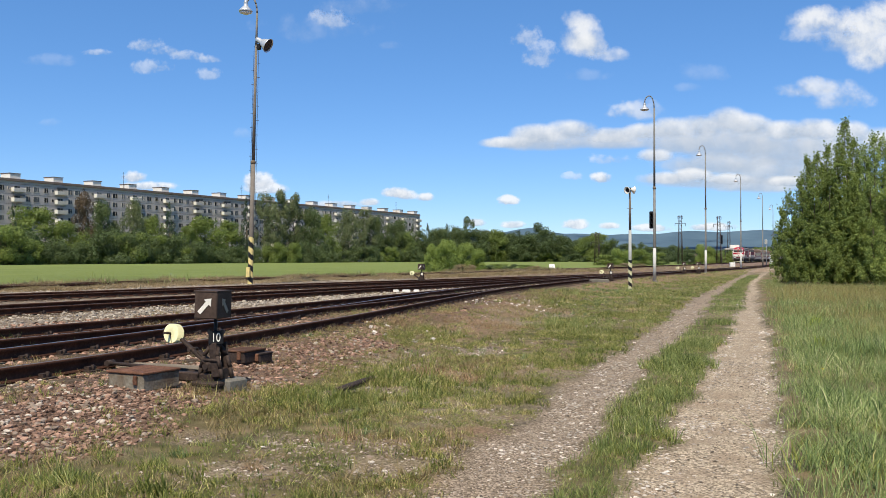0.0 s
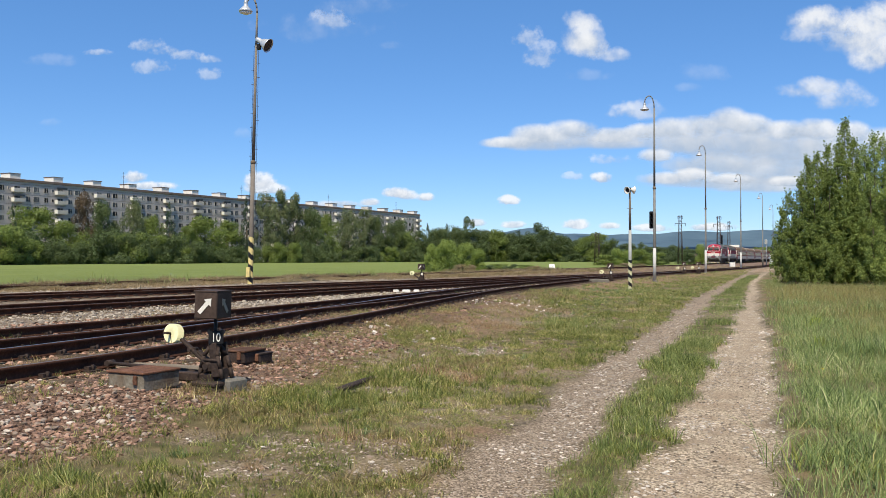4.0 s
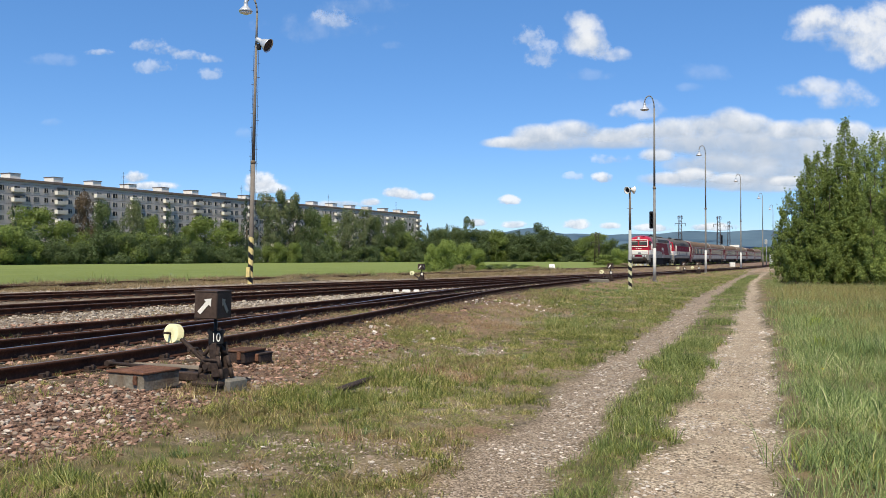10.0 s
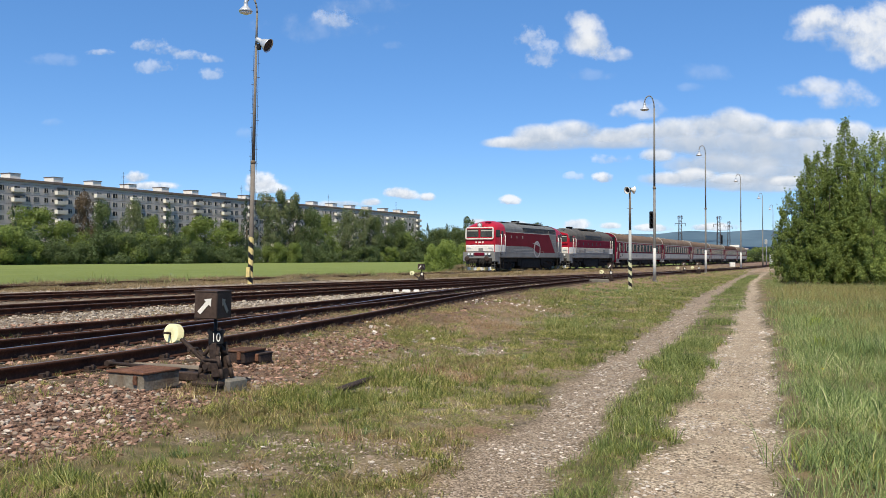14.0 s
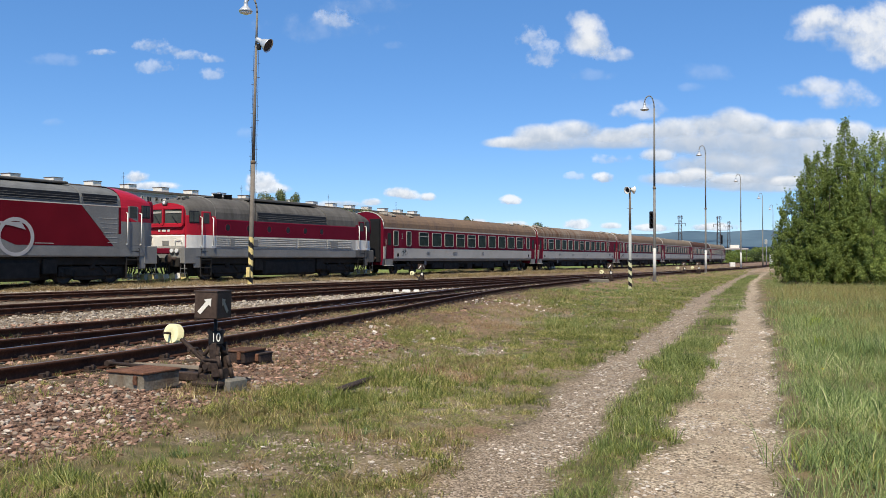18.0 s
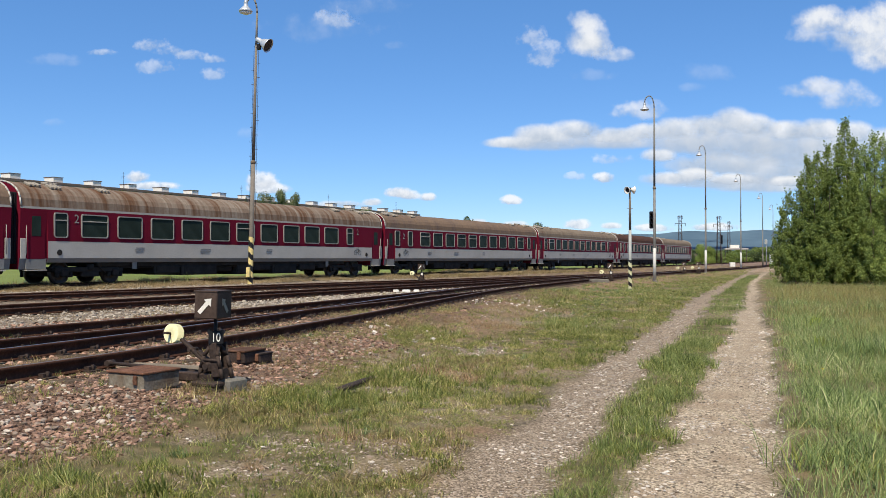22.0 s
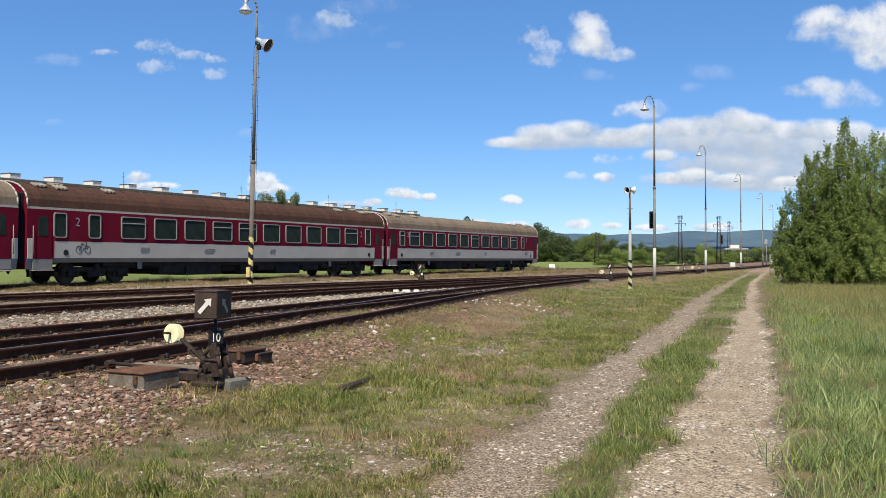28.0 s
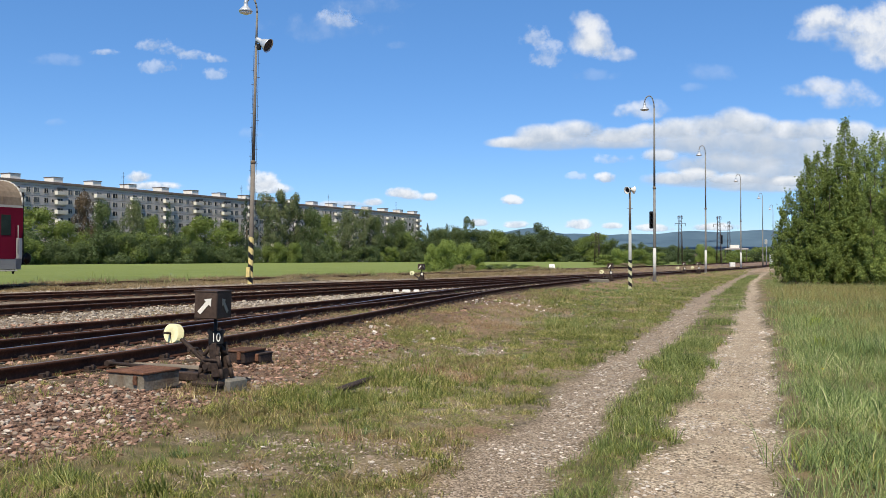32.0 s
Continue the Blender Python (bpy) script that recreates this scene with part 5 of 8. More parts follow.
def lamp_post(at, height, label, base_white, reach=0.55):
    root = thing("lamp_post", pose(*at), label, "lamp post", "lamp posts of the yard")
    bm = bmesh.new()
    tube(bm, (0, 0, -0.1), (0, 0, height * 0.50), 0.082, 0.068, 12)
    tube(bm, (0, 0, height * 0.50), (0, 0, height * 0.93), 0.062, 0.042, 12)
    part("pole", bm, M_POST, root)
    bm = bmesh.new()
    lathe(bm, [(0.08, 0), (0.10, 0.02), (0.10, 0.10), (0.07, 0.14)], 12, 0, None, (0, 0, height * 0.495))
    part("collar", bm, M_STEEL_GREY, root)
    bm = bmesh.new()
    pts = []
    for i in range(9):
        a = math.pi * i / 8
        pts.append(-RIGHT * (reach / 2 * (1 - math.cos(a))) + Vector((0, 0, height * 0.93 + math.sin(a) * height * 0.065 if i < 5 else height * 0.93 + height * 0.065 * (0.45 + 0.55 * math.sin(a)))))
    bent(bm, [tuple(p) for p in pts], 0.034, 8)
    part("swan_neck", bm, M_POST, root)
    tip = pts[-1]
    bm = bmesh.new()
    bell_lamp(bm, (tip.x, tip.y, tip.z - 0.30), 0.92)
    shade = part("lamp_shade", bm, M_ALU, root)
    bm = bmesh.new()
    lathe(bm, [(0.215, 0.0), (0.21, -0.015), (0.13, -0.04), (0.05, -0.05)], 16, 0, None, (tip.x, tip.y, tip.z - 0.445))
    part("lamp_glass", bm, M_LENS, shade)
    if base_white:
        bm = bmesh.new()
        lathe(bm, [(0.094, 0.0), (0.094, 1.9), (0.094, 1.9), (0.085, 1.92)], 14)
        part("base_sleeve", bm, M_SLEEVE if base_white == 1 else M_CONCRETE, root, "pale painted base sleeve")
    bm = bmesh.new()
    lathe(bm, [(0.17, -0.1), (0.17, 0.02), (0.11, 0.05)], 12)
    part("footing", bm, M_CONCRETE, root)
    return root


for x, y, h, w in ((-13.45, 51.7, 10.75, 1), (-16.06, 78.6, 10.9, 1), (-18.1, 108.0, 11.0, 1), (-20.3, 139.6, 10.9, 2), (-22.8, 168.8, 10.8, 2)):
    lamp_post((x, y, float(ground_z(np.array(x), np.array(y)))), h, "slim grey steel lamp post with a swan neck and pale base", w)


def tall_mast():
    """The mast beside the running line: striped foot, flood lamp, climbing pegs."""
    root = thing("lamp_mast", pose(-27.15, 32.6, 0.2) @ Matrix.Rotation(radians(1.35), 4, Vector((-0.466, 0.885, 0))), "tall weathered lamp mast with a yellow and black striped foot", "lamp post")
    bm = bmesh.new()
    tube(bm, (0, 0, -0.2), (0, 0, 5.6), 0.110, 0.098, 14)
    tube(bm, (0, 0, 5.6), (0, 0, 11.0), 0.082, 0.056, 14)
    part("pole", bm, M_POST_CONC, root)
    bm = bmesh.new()
    lathe(bm, [(0.10, 0), (0.115, 0.02), (0.115, 0.12), (0.08, 0.16)], 14, 0, None, (0, 0, 5.55))
    part("collar", bm, M_STEEL_GREY, root)
    bm = bmesh.new()
    striped(bm, 0.120, 0.02, 2.2)
    part("striped_sleeve", bm, [M_BLACK, M_YELLOW], root, "black and pale yellow spiral stripes")
    bm = bmesh.new()
    p = -RIGHT * 0.02 + Vector((0.03, -0.17, 0.58))
    box(bm, p, (0.19, 0.08, 0.46), 0.01)
    part("switch_box", bm, M_YELLOW, root)
    bm = bmesh.new()
    for k in range(26):
        z = 2.6 + k * 0.33
        s = 1 if k % 2 else -1
        a = RIGHT * (s * 0.08)
        b = RIGHT * (s * 0.20)
        tube(bm, (a.x, a.y, z), (b.x, b.y, z), 0.010, n=4)
    part("climbing_pegs", bm, M_RUST_DARK, root)
    bm = bmesh.new()
    for s in (-0.135, 0.16):
        q = RIGHT * s
        tube(bm, (q.x, q.y, 2.3), (q.x * 0.7, q.y * 0.7, 11.0), 0.009, n=5)
    part("cable", bm, M_BLACK, root)
    bm = bmesh.new()
    tube(bm, (0, 0, 11.0), (0, 0, 12.5), 0.055, 0.045, 10)
    pts = [(0, 0, 12.5)] + [tuple(-RIGHT * (0.28 * (1 - math.cos(a))) + Vector((0, 0, 12.5 + 0.7 * math.sin(a)))) for a in np.linspace(0.3, 2.7, 8)]
    bent(bm, pts, 0.04, 8)
    part("swan_neck", bm, M_POST, root)
    bm = bmesh.new()
    tip = -RIGHT * 0.53
    bell_lamp(bm, (tip.x, tip.y, 12.72), 1.15)
    sh = part("lamp_shade", bm, M_ALU, root)
    bm = bmesh.new()
    lathe(bm, [(0.28, 0), (0.27, -0.05), (0.1, -0.1)], 16, 0, None, (tip.x, tip.y, 12.53))
    part("lamp_glass", bm, M_LENS, sh)
    # flood lamp, a wide cone that looks down and aside
    d = (RIGHT + Vector((0.1, -0.25, -0.55))).normalized()
    ax = d.to_track_quat('Z', 'Y').to_matrix()
    at = Vector((0, 0, 11.25)) + RIGHT * 0.10
    bm = bmesh.new()
    lathe(bm, [(0.10, -0.12), (0.12, -0.02), (0.12, 0.16), (0.18, 0.24), (0.33, 0.55), (0.34, 0.58), (0.31, 0.56), (0.14, 0.24)], 20, 0, ax, at)
    fl = part("flood_lamp", bm, M_ALU, root, "wide cone flood lamp")
    bm = bmesh.new()
    lathe(bm, [(0.30, 0.54), (0.20, 0.50)], 20, 0, ax, at)
    part("flood_glass", bm, M_BROWN, fl)
    bm = bmesh.new()
    box(bm, (RIGHT.x * 0.12, RIGHT.y * 0.12, 10.95), (0.18, 0.18, 0.26), 0.02)
    part("bracket", bm, M_BLACK, root)


tall_mast()


def horn_pole():
    root = thing("loudspeaker_pole", pose(-11.3, 39.25, 0.06), "slim pole with two horn loudspeakers and a striped foot", "loudspeaker pole")
    bm = bmesh.new()
    tube(bm, (0, 0, -0.1), (0, 0, 2.6), 0.075, 0.065, 12)
    part("pole", bm, M_PALE_POST, root)
    bm = bmesh.new()
    tube(bm, (0, 0, 2.6), (0, 0, 4.45), 0.055, 0.045, 12)
    tube(bm, (-0.12, -0.06, 3.55), (0.12, 0.06, 3.55), 0.012, n=5)
    part("upper_pole", bm, M_POST_CONC, root, "darker upper pole")
    bm = bmesh.new()
    striped(bm, 0.083, 0.02, 1.28, 0.34, 14)
    part("striped_sleeve", bm, [M_BLACK, M_CREAM], root, "black and cream spiral stripes")
    for d in (Vector((-0.45, -0.95, -0.25)), Vector((0.80, 0.60, -0.1))):
        ax = d.normalized().to_track_quat('Z', 'Y').to_matrix()
        bm = bmesh.new()
        lathe(bm, [(0.06, -0.06), (0.075, 0.04), (0.085, 0.10), (0.165, 0.18), (0.17, 0.21), (0.145, 0.195), (0.06, 0.11)], 16, 0, ax, (0, 0, 4.40))
        h = part("horn", bm, M_WHITE, root)
        bm = bmesh.new()
        lathe(bm, [(0.10, 0.165), (0.05, 0.12)], 14, 0, ax, (0, 0, 4.40))
        part("horn_mouth", bm, M_BLACK, h)
    bm = bmesh.new()
    box(bm, (0, 0, 4.40), (0.14, 0.14, 0.16), 0.02)
    part("bracket", bm, M_BLACK, root)


horn_pole()


def colour_light(at, height, head, aside=0.0):
    root = thing("railway_signal", pose(*at), "black colour-light signal on a slim dark mast", "signal", "signals")
    bm = bmesh.new()
    tube(bm, (0, 0, -0.1), (0, 0, height), 0.06, 0.05, 10)
    part("mast", bm, M_POST_CONC, root)
    bm = bmesh.new()
    box(bm, (aside, -0.12, height - head / 2), (0.30, 0.20, head), 0.03)
    hd = part("signal_head", bm, M_BLACK, root)
    for k in range(3):
        bm = bmesh.new()
        ax = Matrix.Rotation(radians(90), 3, 'X')
        lathe(bm, [(0.09, 0), (0.09, 0.12), (0.075, 0.12), (0.07, 0.01)], 12, 0, ax, (aside, -0.21, height - head * (0.2 + 0.3 * k)))
        part("visor", bm, M_BLACK, hd)
    return root


colour_light((-13.57, 52.30, 0.1), 4.05, 1.0, -0.14)
colour_light((-28.9, 154.3, 0.1), 5.2, 1.5)


def lattice_mast(at, height):
    root = thing("lattice_mast", pose(*at), "dark steel lattice mast with cross arms", "pylon", "lattice masts")
    w0, w1 = 0.55, 0.28
    for sx, sy in ((-1, -1), (1, -1), (1, 1), (-1, 1)):
        bm = bmesh.new()
        tube(bm, (sx * w0, sy * w0, 0), (sx * w1, sy * w1, height), 0.06, 0.05, 5)
        part("leg", bm, M_RUST_DARK, root)
    bm = bmesh.new()
    n = 12
    for i in range(n):
        z0, z1 = height * i / n, height * (i + 1) / n
        a, b = w0 + (w1 - w0) * i / n, w0 + (w1 - w0) * (i + 1) / n
        for (p, q) in (((-1, -1), (1, -1)), ((1, -1), (1, 1)), ((1, 1), (-1, 1)), ((-1, 1), (-1, -1))):
            tube(bm, (p[0] * a, p[1] * a, z0), (q[0] * b, q[1] * b, z1), 0.03, n=4)
    part("bracing", bm, M_RUST_DARK, root)
    for z, w in ((height - 2.0, 2.6), (height - 0.2, 1.2)):
        bm = bmesh.new()
        box(bm, (0, 0, z), (w, 0.12, 0.14))
        for s in (-1, 1):
            tube(bm, (s * w / 2, 0, z), (s * w / 2, 0, z - 0.7), 0.05, n=5)
        part("cross_arm", bm, M_RUST_DARK, root)
    return root


for x, y, h in ((-53.7, 231.7, 12.4), (-45.0, 236.2, 12.2), (-61.3, 340.6, 15.0), (-62.0, 190.0, 7.0)):
    lattice_mast((x, y, 0), h)


def arrow_mesh(sz):
    bm = bmesh.new()
    pts = [(-0.55, -0.11), (0.16, -0.11), (0.16, -0.27), (0.5, 0.0), (0.16, 0.27), (0.16, 0.11), (-0.55, 0.11)]
    a = radians(48)
    vs = [bm.verts.new(((x * math.cos(a) - y * math.sin(a)) * sz, 0, (x * math.sin(a) + y * math.cos(a)) * sz)) for x, y in pts]
    bm.faces.new(vs)
    bm.normal_update()
    bmesh.ops.solidify(bm, geom=bm.faces[:], thickness=0.004)
    return bm


ARROW = mesh_of("arrow", arrow_mesh(0.185), M_WHITE)
# same arrow in the darkened white, its shade painted in
ARROW_SHADED = mesh_of("shaded_arrow", arrow_mesh(0.185), M_ARROW_SHADE)
TEN = text_mesh("10", 0.125, M_WHITE)


def switch_stand(m, number, mirror=1):
    """A hand-thrown switch: lantern on a rod, weighted lever with a cream disc, cast frame on a timber."""
    root = thing("switch_stand", m, "rusty hand-thrown switch stand with dark lantern and cream disc", "switch stand", "switch stands")
    bm = bmesh.new()
    box(bm, (-0.55, 0.02, -0.065), (1.4, 0.20, 0.12), 0.02)
    part("base_timber", bm, M_SLEEPER, root)
    bm = bmesh.new()
    box(bm, (-0.60, 0.34, -0.065), (1.4, 0.20, 0.12), 0.02)
    part("base_timber", bm, M_SLEEPER, root)
    bm = bmesh.new()
    box(bm, (0, 0.12, 0.015), (0.32, 0.40, 0.04), 0.01)
    for s in (-1, 1):
        for y in (0.05, 0.19):
            p = [(0.15 * s, y, 0.06), (0.125 * s, y, 0.16), (0.085 * s, y, 0.28), (0.055 * s, y + (0.12 - y) * 0.6, 0.36), (0.0, 0.12, 0.405)]
            for a, b in zip(p, p[1:]):
                tube(bm, a, b, 0.021, 0.021, 6)
    tube(bm, (-0.13, 0.12, 0.11), (0.13, 0.12, 0.11), 0.055, n=10)
    box(bm, (0.045, 0.05, 0.24), (0.10, 0.024, 0.34), 0.008, 0, Matrix.Rotation(radians(-9), 3, 'Y'))
    box(bm, (0.06, 0.19, 0.24), (0.10, 0.024, 0.34), 0.008, 0, Matrix.Rotation(radians(-9), 3, 'Y'))
    box(bm, (-0.28, 0.10, 0.06), (0.62, 0.13, 0.09), 0.012)
    tube(bm, (-0.10, 0.04, 0.24), (0.10, 0.04, 0.24), 0.016, n=6)
    box(bm, (-0.02, 0.10, 0.17), (0.07, 0.16, 0.10), 0.015)
    tube(bm, (0, 0.12, 0.08), (0, 0.12, 0.47), 0.024, 0.02, 10)
    part("cast_frame", bm, M_RUST_DARK, root)
    bm = bmesh.new()
    tube(bm, (0, 0.12, 0.40), (0, 0.12, 0.67), 0.018, n=8)
    part("lantern_rod", bm, M_BLACK, root)
    bm = bmesh.new()
    box(bm, (0, 0, 0), (0.24, 0.32, 0.265), 0.008)
    box(bm, (0, 0, 0.137), (0.25, 0.33, 0.012))
    lan = part("lantern", bm, M_BROWN, root)
    lan.matrix_basis = pose(-0.018, 0.105, 0.785, 0, 1.5, 15 * mirror)
    if not number:
        lan.matrix_basis = pose(0, 0.12, 0.78, 0, 0, 9 * mirror) @ Matrix.Diagonal((0.95, 0.95, 0.95, 1))
    for a, k, out in ((0, 1.0, 0.166), (90, 0.95, 0.126)):
        ar = part("arrow", ARROW if a == 0 else ARROW_SHADED, None, lan)
        ar.matrix_basis = Matrix.Rotation(radians(a), 4, 'Z') @ pose(0, -out, 0.0, 0, 0, 0) @ Matrix.Diagonal((k if a == 0 else -k, 1, k, 1))
    bm = bmesh.new()
    box(bm, (0, 0, 0), (0.145, 0.02, 0.135), 0.009)
    for u in (-0.062, 0.062):
        tube(bm, (u, -0.010, 0.058), (u, 0.010, 0.058), 0.024, n=10)
    pl = part("number_plate", bm, M_BLACK, root, "dark number shield")
    pl.matrix_basis = pose(0.045, 0.075, 0.46, 0, 0, 40)
    if number:
        t = part("digits", TEN, None, pl)
        t.matrix_basis = Matrix.Translation((0.0, -0.012, 0.0)) @ Matrix.Rotation(radians(90), 4, 'X') @ Matrix.Diagonal((0.74, 0.98, 1, 1))
    else:
        bm = bmesh.new()
        box(bm, (0, -0.012, 0), (0.09, 0.006, 0.11))
        part("plate_mark", bm, M_WHITE, pl)
    bm = bmesh.new()
    p, q = Vector((-0.02, 0.08, 0.16)), Vector((-0.33, -0.02, 0.45))
    turn = (q - p).to_track_quat('Z', 'Y').to_matrix()
    box(bm, (p + q) / 2, (0.062, 0.030, (q - p).length), 0.008, 0, turn)
    box(bm, p + (q - p) * 0.28 + Vector((0.015, 0.045, 0.0)), (0.095, 0.030, (q - p).length * 0.55), 0.010, 0, turn)
    tube(bm, p + (q - p) * 0.62 + Vector((0, -0.05, 0)), p + (q - p) * 0.62 + Vector((0, 0.07, 0)), 0.020, n=8)
    tube(bm, p + (q - p) * 0.06 + Vector((0, -0.07, 0)), p + (q - p) * 0.06 + Vector((0, 0.10, 0)), 0.034, n=10)
    part("lever", bm, M_RUST_DARK, root)
    d = Vector((0.02, -1.0, 0.12)).normalized()
    ax = d.to_track_quat('Z', 'Y').to_matrix()
    bm = bmesh.new()
    at = q + Vector((-0.06, -0.03, 0.045))
    lathe(bm, [(0.05, -0.055), (0.088, -0.05), (0.088, -0.05), (0.096, -0.04), (0.096, -0.04), (0.096, 0.04), (0.096, 0.04), (0.090, 0.046), (0.090, 0.046), (0.03, 0.048)], 24, 0, ax, at)
    w = part("weight_disc", bm, M_CREAM, root, "cream painted drum weight")
    bm = bmesh.new()
    e = at + d * 0.05
    tube(bm, e, e + d * 0.09, 0.012, n=6)
    tube(bm, e, e + Vector((0.02, 0.0, -0.09)), 0.008, n=5)
    part("weight_pin", bm, M_RUST_DARK, w)
    bm = bmesh.new()
    tube(bm, (-0.1, 0.15, 0.10), (-1.5, 0.15, 0.12), 0.020, n=8)
    tube(bm, (-1.5, 0.10, 0.12), (-1.5, 0.20, 0.12), 0.035, n=8)
    part("throw_rod", bm, M_RUST_DARK, root)
    return root


switch_stand(pose(-6.18, 6.78, 0.16), True)


def steel_box(at, size, rz, top, side, name, label):
    root = thing(name, pose(*at, 0, 0, rz), label, "cabinet")
    x, y, z = size
    bm = bmesh.new()
    box(bm, (0, 0, z * 0.62), (x, y, z * 0.6), 0.012)
    part("casing", bm, side, root)
    bm = bmesh.new()
    box(bm, (0.04, -0.01, z * 0.18), (x * 0.56, y * 0.9, z * 0.36), 0.012)
    part("plinth", bm, M_CONCRETE if side is M_STEEL_GREY else side, root)
    bm = bmesh.new()
    box(bm, (0, 0, z * 0.955), (x * 1.06, y * 1.05, 0.022), 0.006)
    lid = part("lid", bm, top, root, "rust-brown sheet lid")
    bm = bmesh.new()
    box(bm, (x * 0.30, -y / 2 - 0.012, z * 0.72), (0.05, 0.025, 0.09), 0.008)
    part("hasp", bm, M_RUST, lid)
    return root


steel_box((-6.61, 6.38, 0.07), (0.46, 0.47, 0.27), 0, M_RUST, M_STEEL_GREY, "switch_heater_box", "grey steel cabinet with rusty lid beside the switch")
steel_box((-7.10, 8.40, 0.11), (0.34, 0.42, 0.22), 4, M_RUST_BROWN, M_RUST_DARK, "lock_box", "rusty iron lock box with a brown lid")
steel_box((-6.985, 8.56, 0.11), (0.20, 0.26, 0.17), 4, M_RUST_DARK, M_RUST_DARK, "junction_box", "small rusty junction box by the rail")


def block(name, at, size, rz, mat, label, category):
    bm = bmesh.new()
    box(bm, (0, 0, size[2] / 2), size, 0.02)
    ob = part(name, bm, mat, None)
    ob.matrix_basis = pose(*at, 0, 0, rz)
    return tagged(ob, label, category)


block("concrete_block", (-6.04, 6.98, 0.08), (0.19, 0.25, 0.135), -8, M_CONCRETE, "pale concrete block beside the switch stand", "concrete block")
block("cable_cover", (-8.0, 6.15, 0.19), (0.5, 0.9, 0.05), 4, M_RUST_DARK, "rusty plate over the switch rods", "metal plate")
block("timber_baulk", (-7.35, 7.3, 0.14), (0.28, 1.5, 0.10), 96, M_BAULK, "old greyed timber baulk under the switch", "timber")
block("timber_baulk", (-7.35, 6.15, 0.10), (0.20, 0.8, 0.08), 86, M_BAULK, "old greyed timber baulk under the switch", "timber")
block("old_sleeper_piece", (-5.5, 8.42, -0.005), (0.075, 0.95, 0.055), 11, M_RUST_DARK, "rusty iron scrap lying in the grass", "scrap")

for x, y, k in ((-21.3, 38.1, 1), (-14.5, 46.5, 1), (-15.8, 69.2, 1), (-15.4, 72.4, -1)):
    s2 = switch_stand(pose(x, y, 0.16, 0, 0, -6), False, k)
    s2.scale = (1.08, 1.08, 1.08)
block("concrete_slab", (-14.45, 44.3, 0.17), (1.1, 0.6, 0.18), 27, M_CONCRETE, "pale concrete slab beside a switch stand", "slab")


def fouling_marker():
    root = thing("fouling_marker", pose(-16.10, 27.8, 0.19, 0, 0, 30), "white painted fouling point marker lying between two tracks", "track marker")
    for k in range(3):
        bm = bmesh.new()
        box(bm, (-0.36 + 0.36 * k, 0.05 * (k - 1) ** 2, 0.055), (0.20 if k != 1 else 0.29, 0.14, 0.11), 0.02, 0, Matrix.Rotation(0.05 * (k - 1), 3, 'Z'))
        part("painted_piece", bm, M_WHITE, root)


fouling_marker()


def white_board():
    root = thing("line_marker", pose(-33.7, 88.4, 0.02, -24, 0, 27), "low white trapezoid marker standing beside the running line", "marker")
    bm = bmesh.new()
    v = [bm.verts.new(p) for p in ((-0.35, 0, 0.16), (0.35, 0, 0.16), (0.29, 0, 0.88), (-0.29, 0, 0.88))]
    bm.faces.new(v)
    bm.normal_update()
    bmesh.ops.solidify(bm, geom=bm.faces[:], thickness=0.12)
    part("board", bm, M_WHITE, root)
    bm = bmesh.new()
    for s in (-0.2, 0.2):
        tube(bm, (s, 0.06, 0), (s, 0.06, 0.3), 0.03, n=6)
    part("legs", bm, M_STEEL_GREY, root)


white_board()


def shelter(at, rz):
    """A small open platform roof far down the line."""
    root = thing("platform_shelter", pose(*at, 0, 0, rz), "small white flat-roofed shelter far down the line", "shelter")
    bm = bmesh.new()
    box(bm, (0, 0, 4.55), (7.2, 3.0, 0.5), 0.04)
    part("roof", bm, M_PANEL, root)
    for x in (-3.3, 3.3):
        bm = bmesh.new()
        tube(bm, (x, 0, 0), (x, 0, 4.4), 0.14, n=8)
        part("post", bm, M_STEEL_GREY, root)
    bm = bmesh.new()
    box(bm, (-0.4, 0.4, 5.3), (2.8, 1.6, 1.0), 0.05)
    part("roof_unit", bm, M_WHITE, root)


shelter((-51.9, 300.4, 0), 20)
block("relay_cabinet", (-23.1, 168.7, 0.0), (0.5, 0.5, 2.2), 20, M_WHITE, "white relay cabinet beside the posts", "cabinet")
block("relay_cabinet", (-24.0, 136.0, 0.0), (0.7, 0.7, 0.85), 20, M_WHITE, "low white cabinet beside the posts", "cabinet")


def marker_post(at, height):
    root = thing("telephone_post", pose(*at), "slim grey post with a pale equipment case far down the line", "post")
    bm = bmesh.new()
    tube(bm, (0, 0, -0.1), (0, 0, height), 0.09, 0.075, 10)
    part("post", bm, M_PALE_POST, root)
    bm = bmesh.new()
    box(bm, (-0.05, -0.14, height - 0.45), (0.42, 0.30, 0.80), 0.03)
    case = part("case", bm, M_SLEEVE, root)
    bm = bmesh.new()
    box(bm, (-0.05, -0.30, height - 0.42), (0.30, 0.03, 0.55), 0.01)
    part("case_door", bm, M_PALE_POST, case)


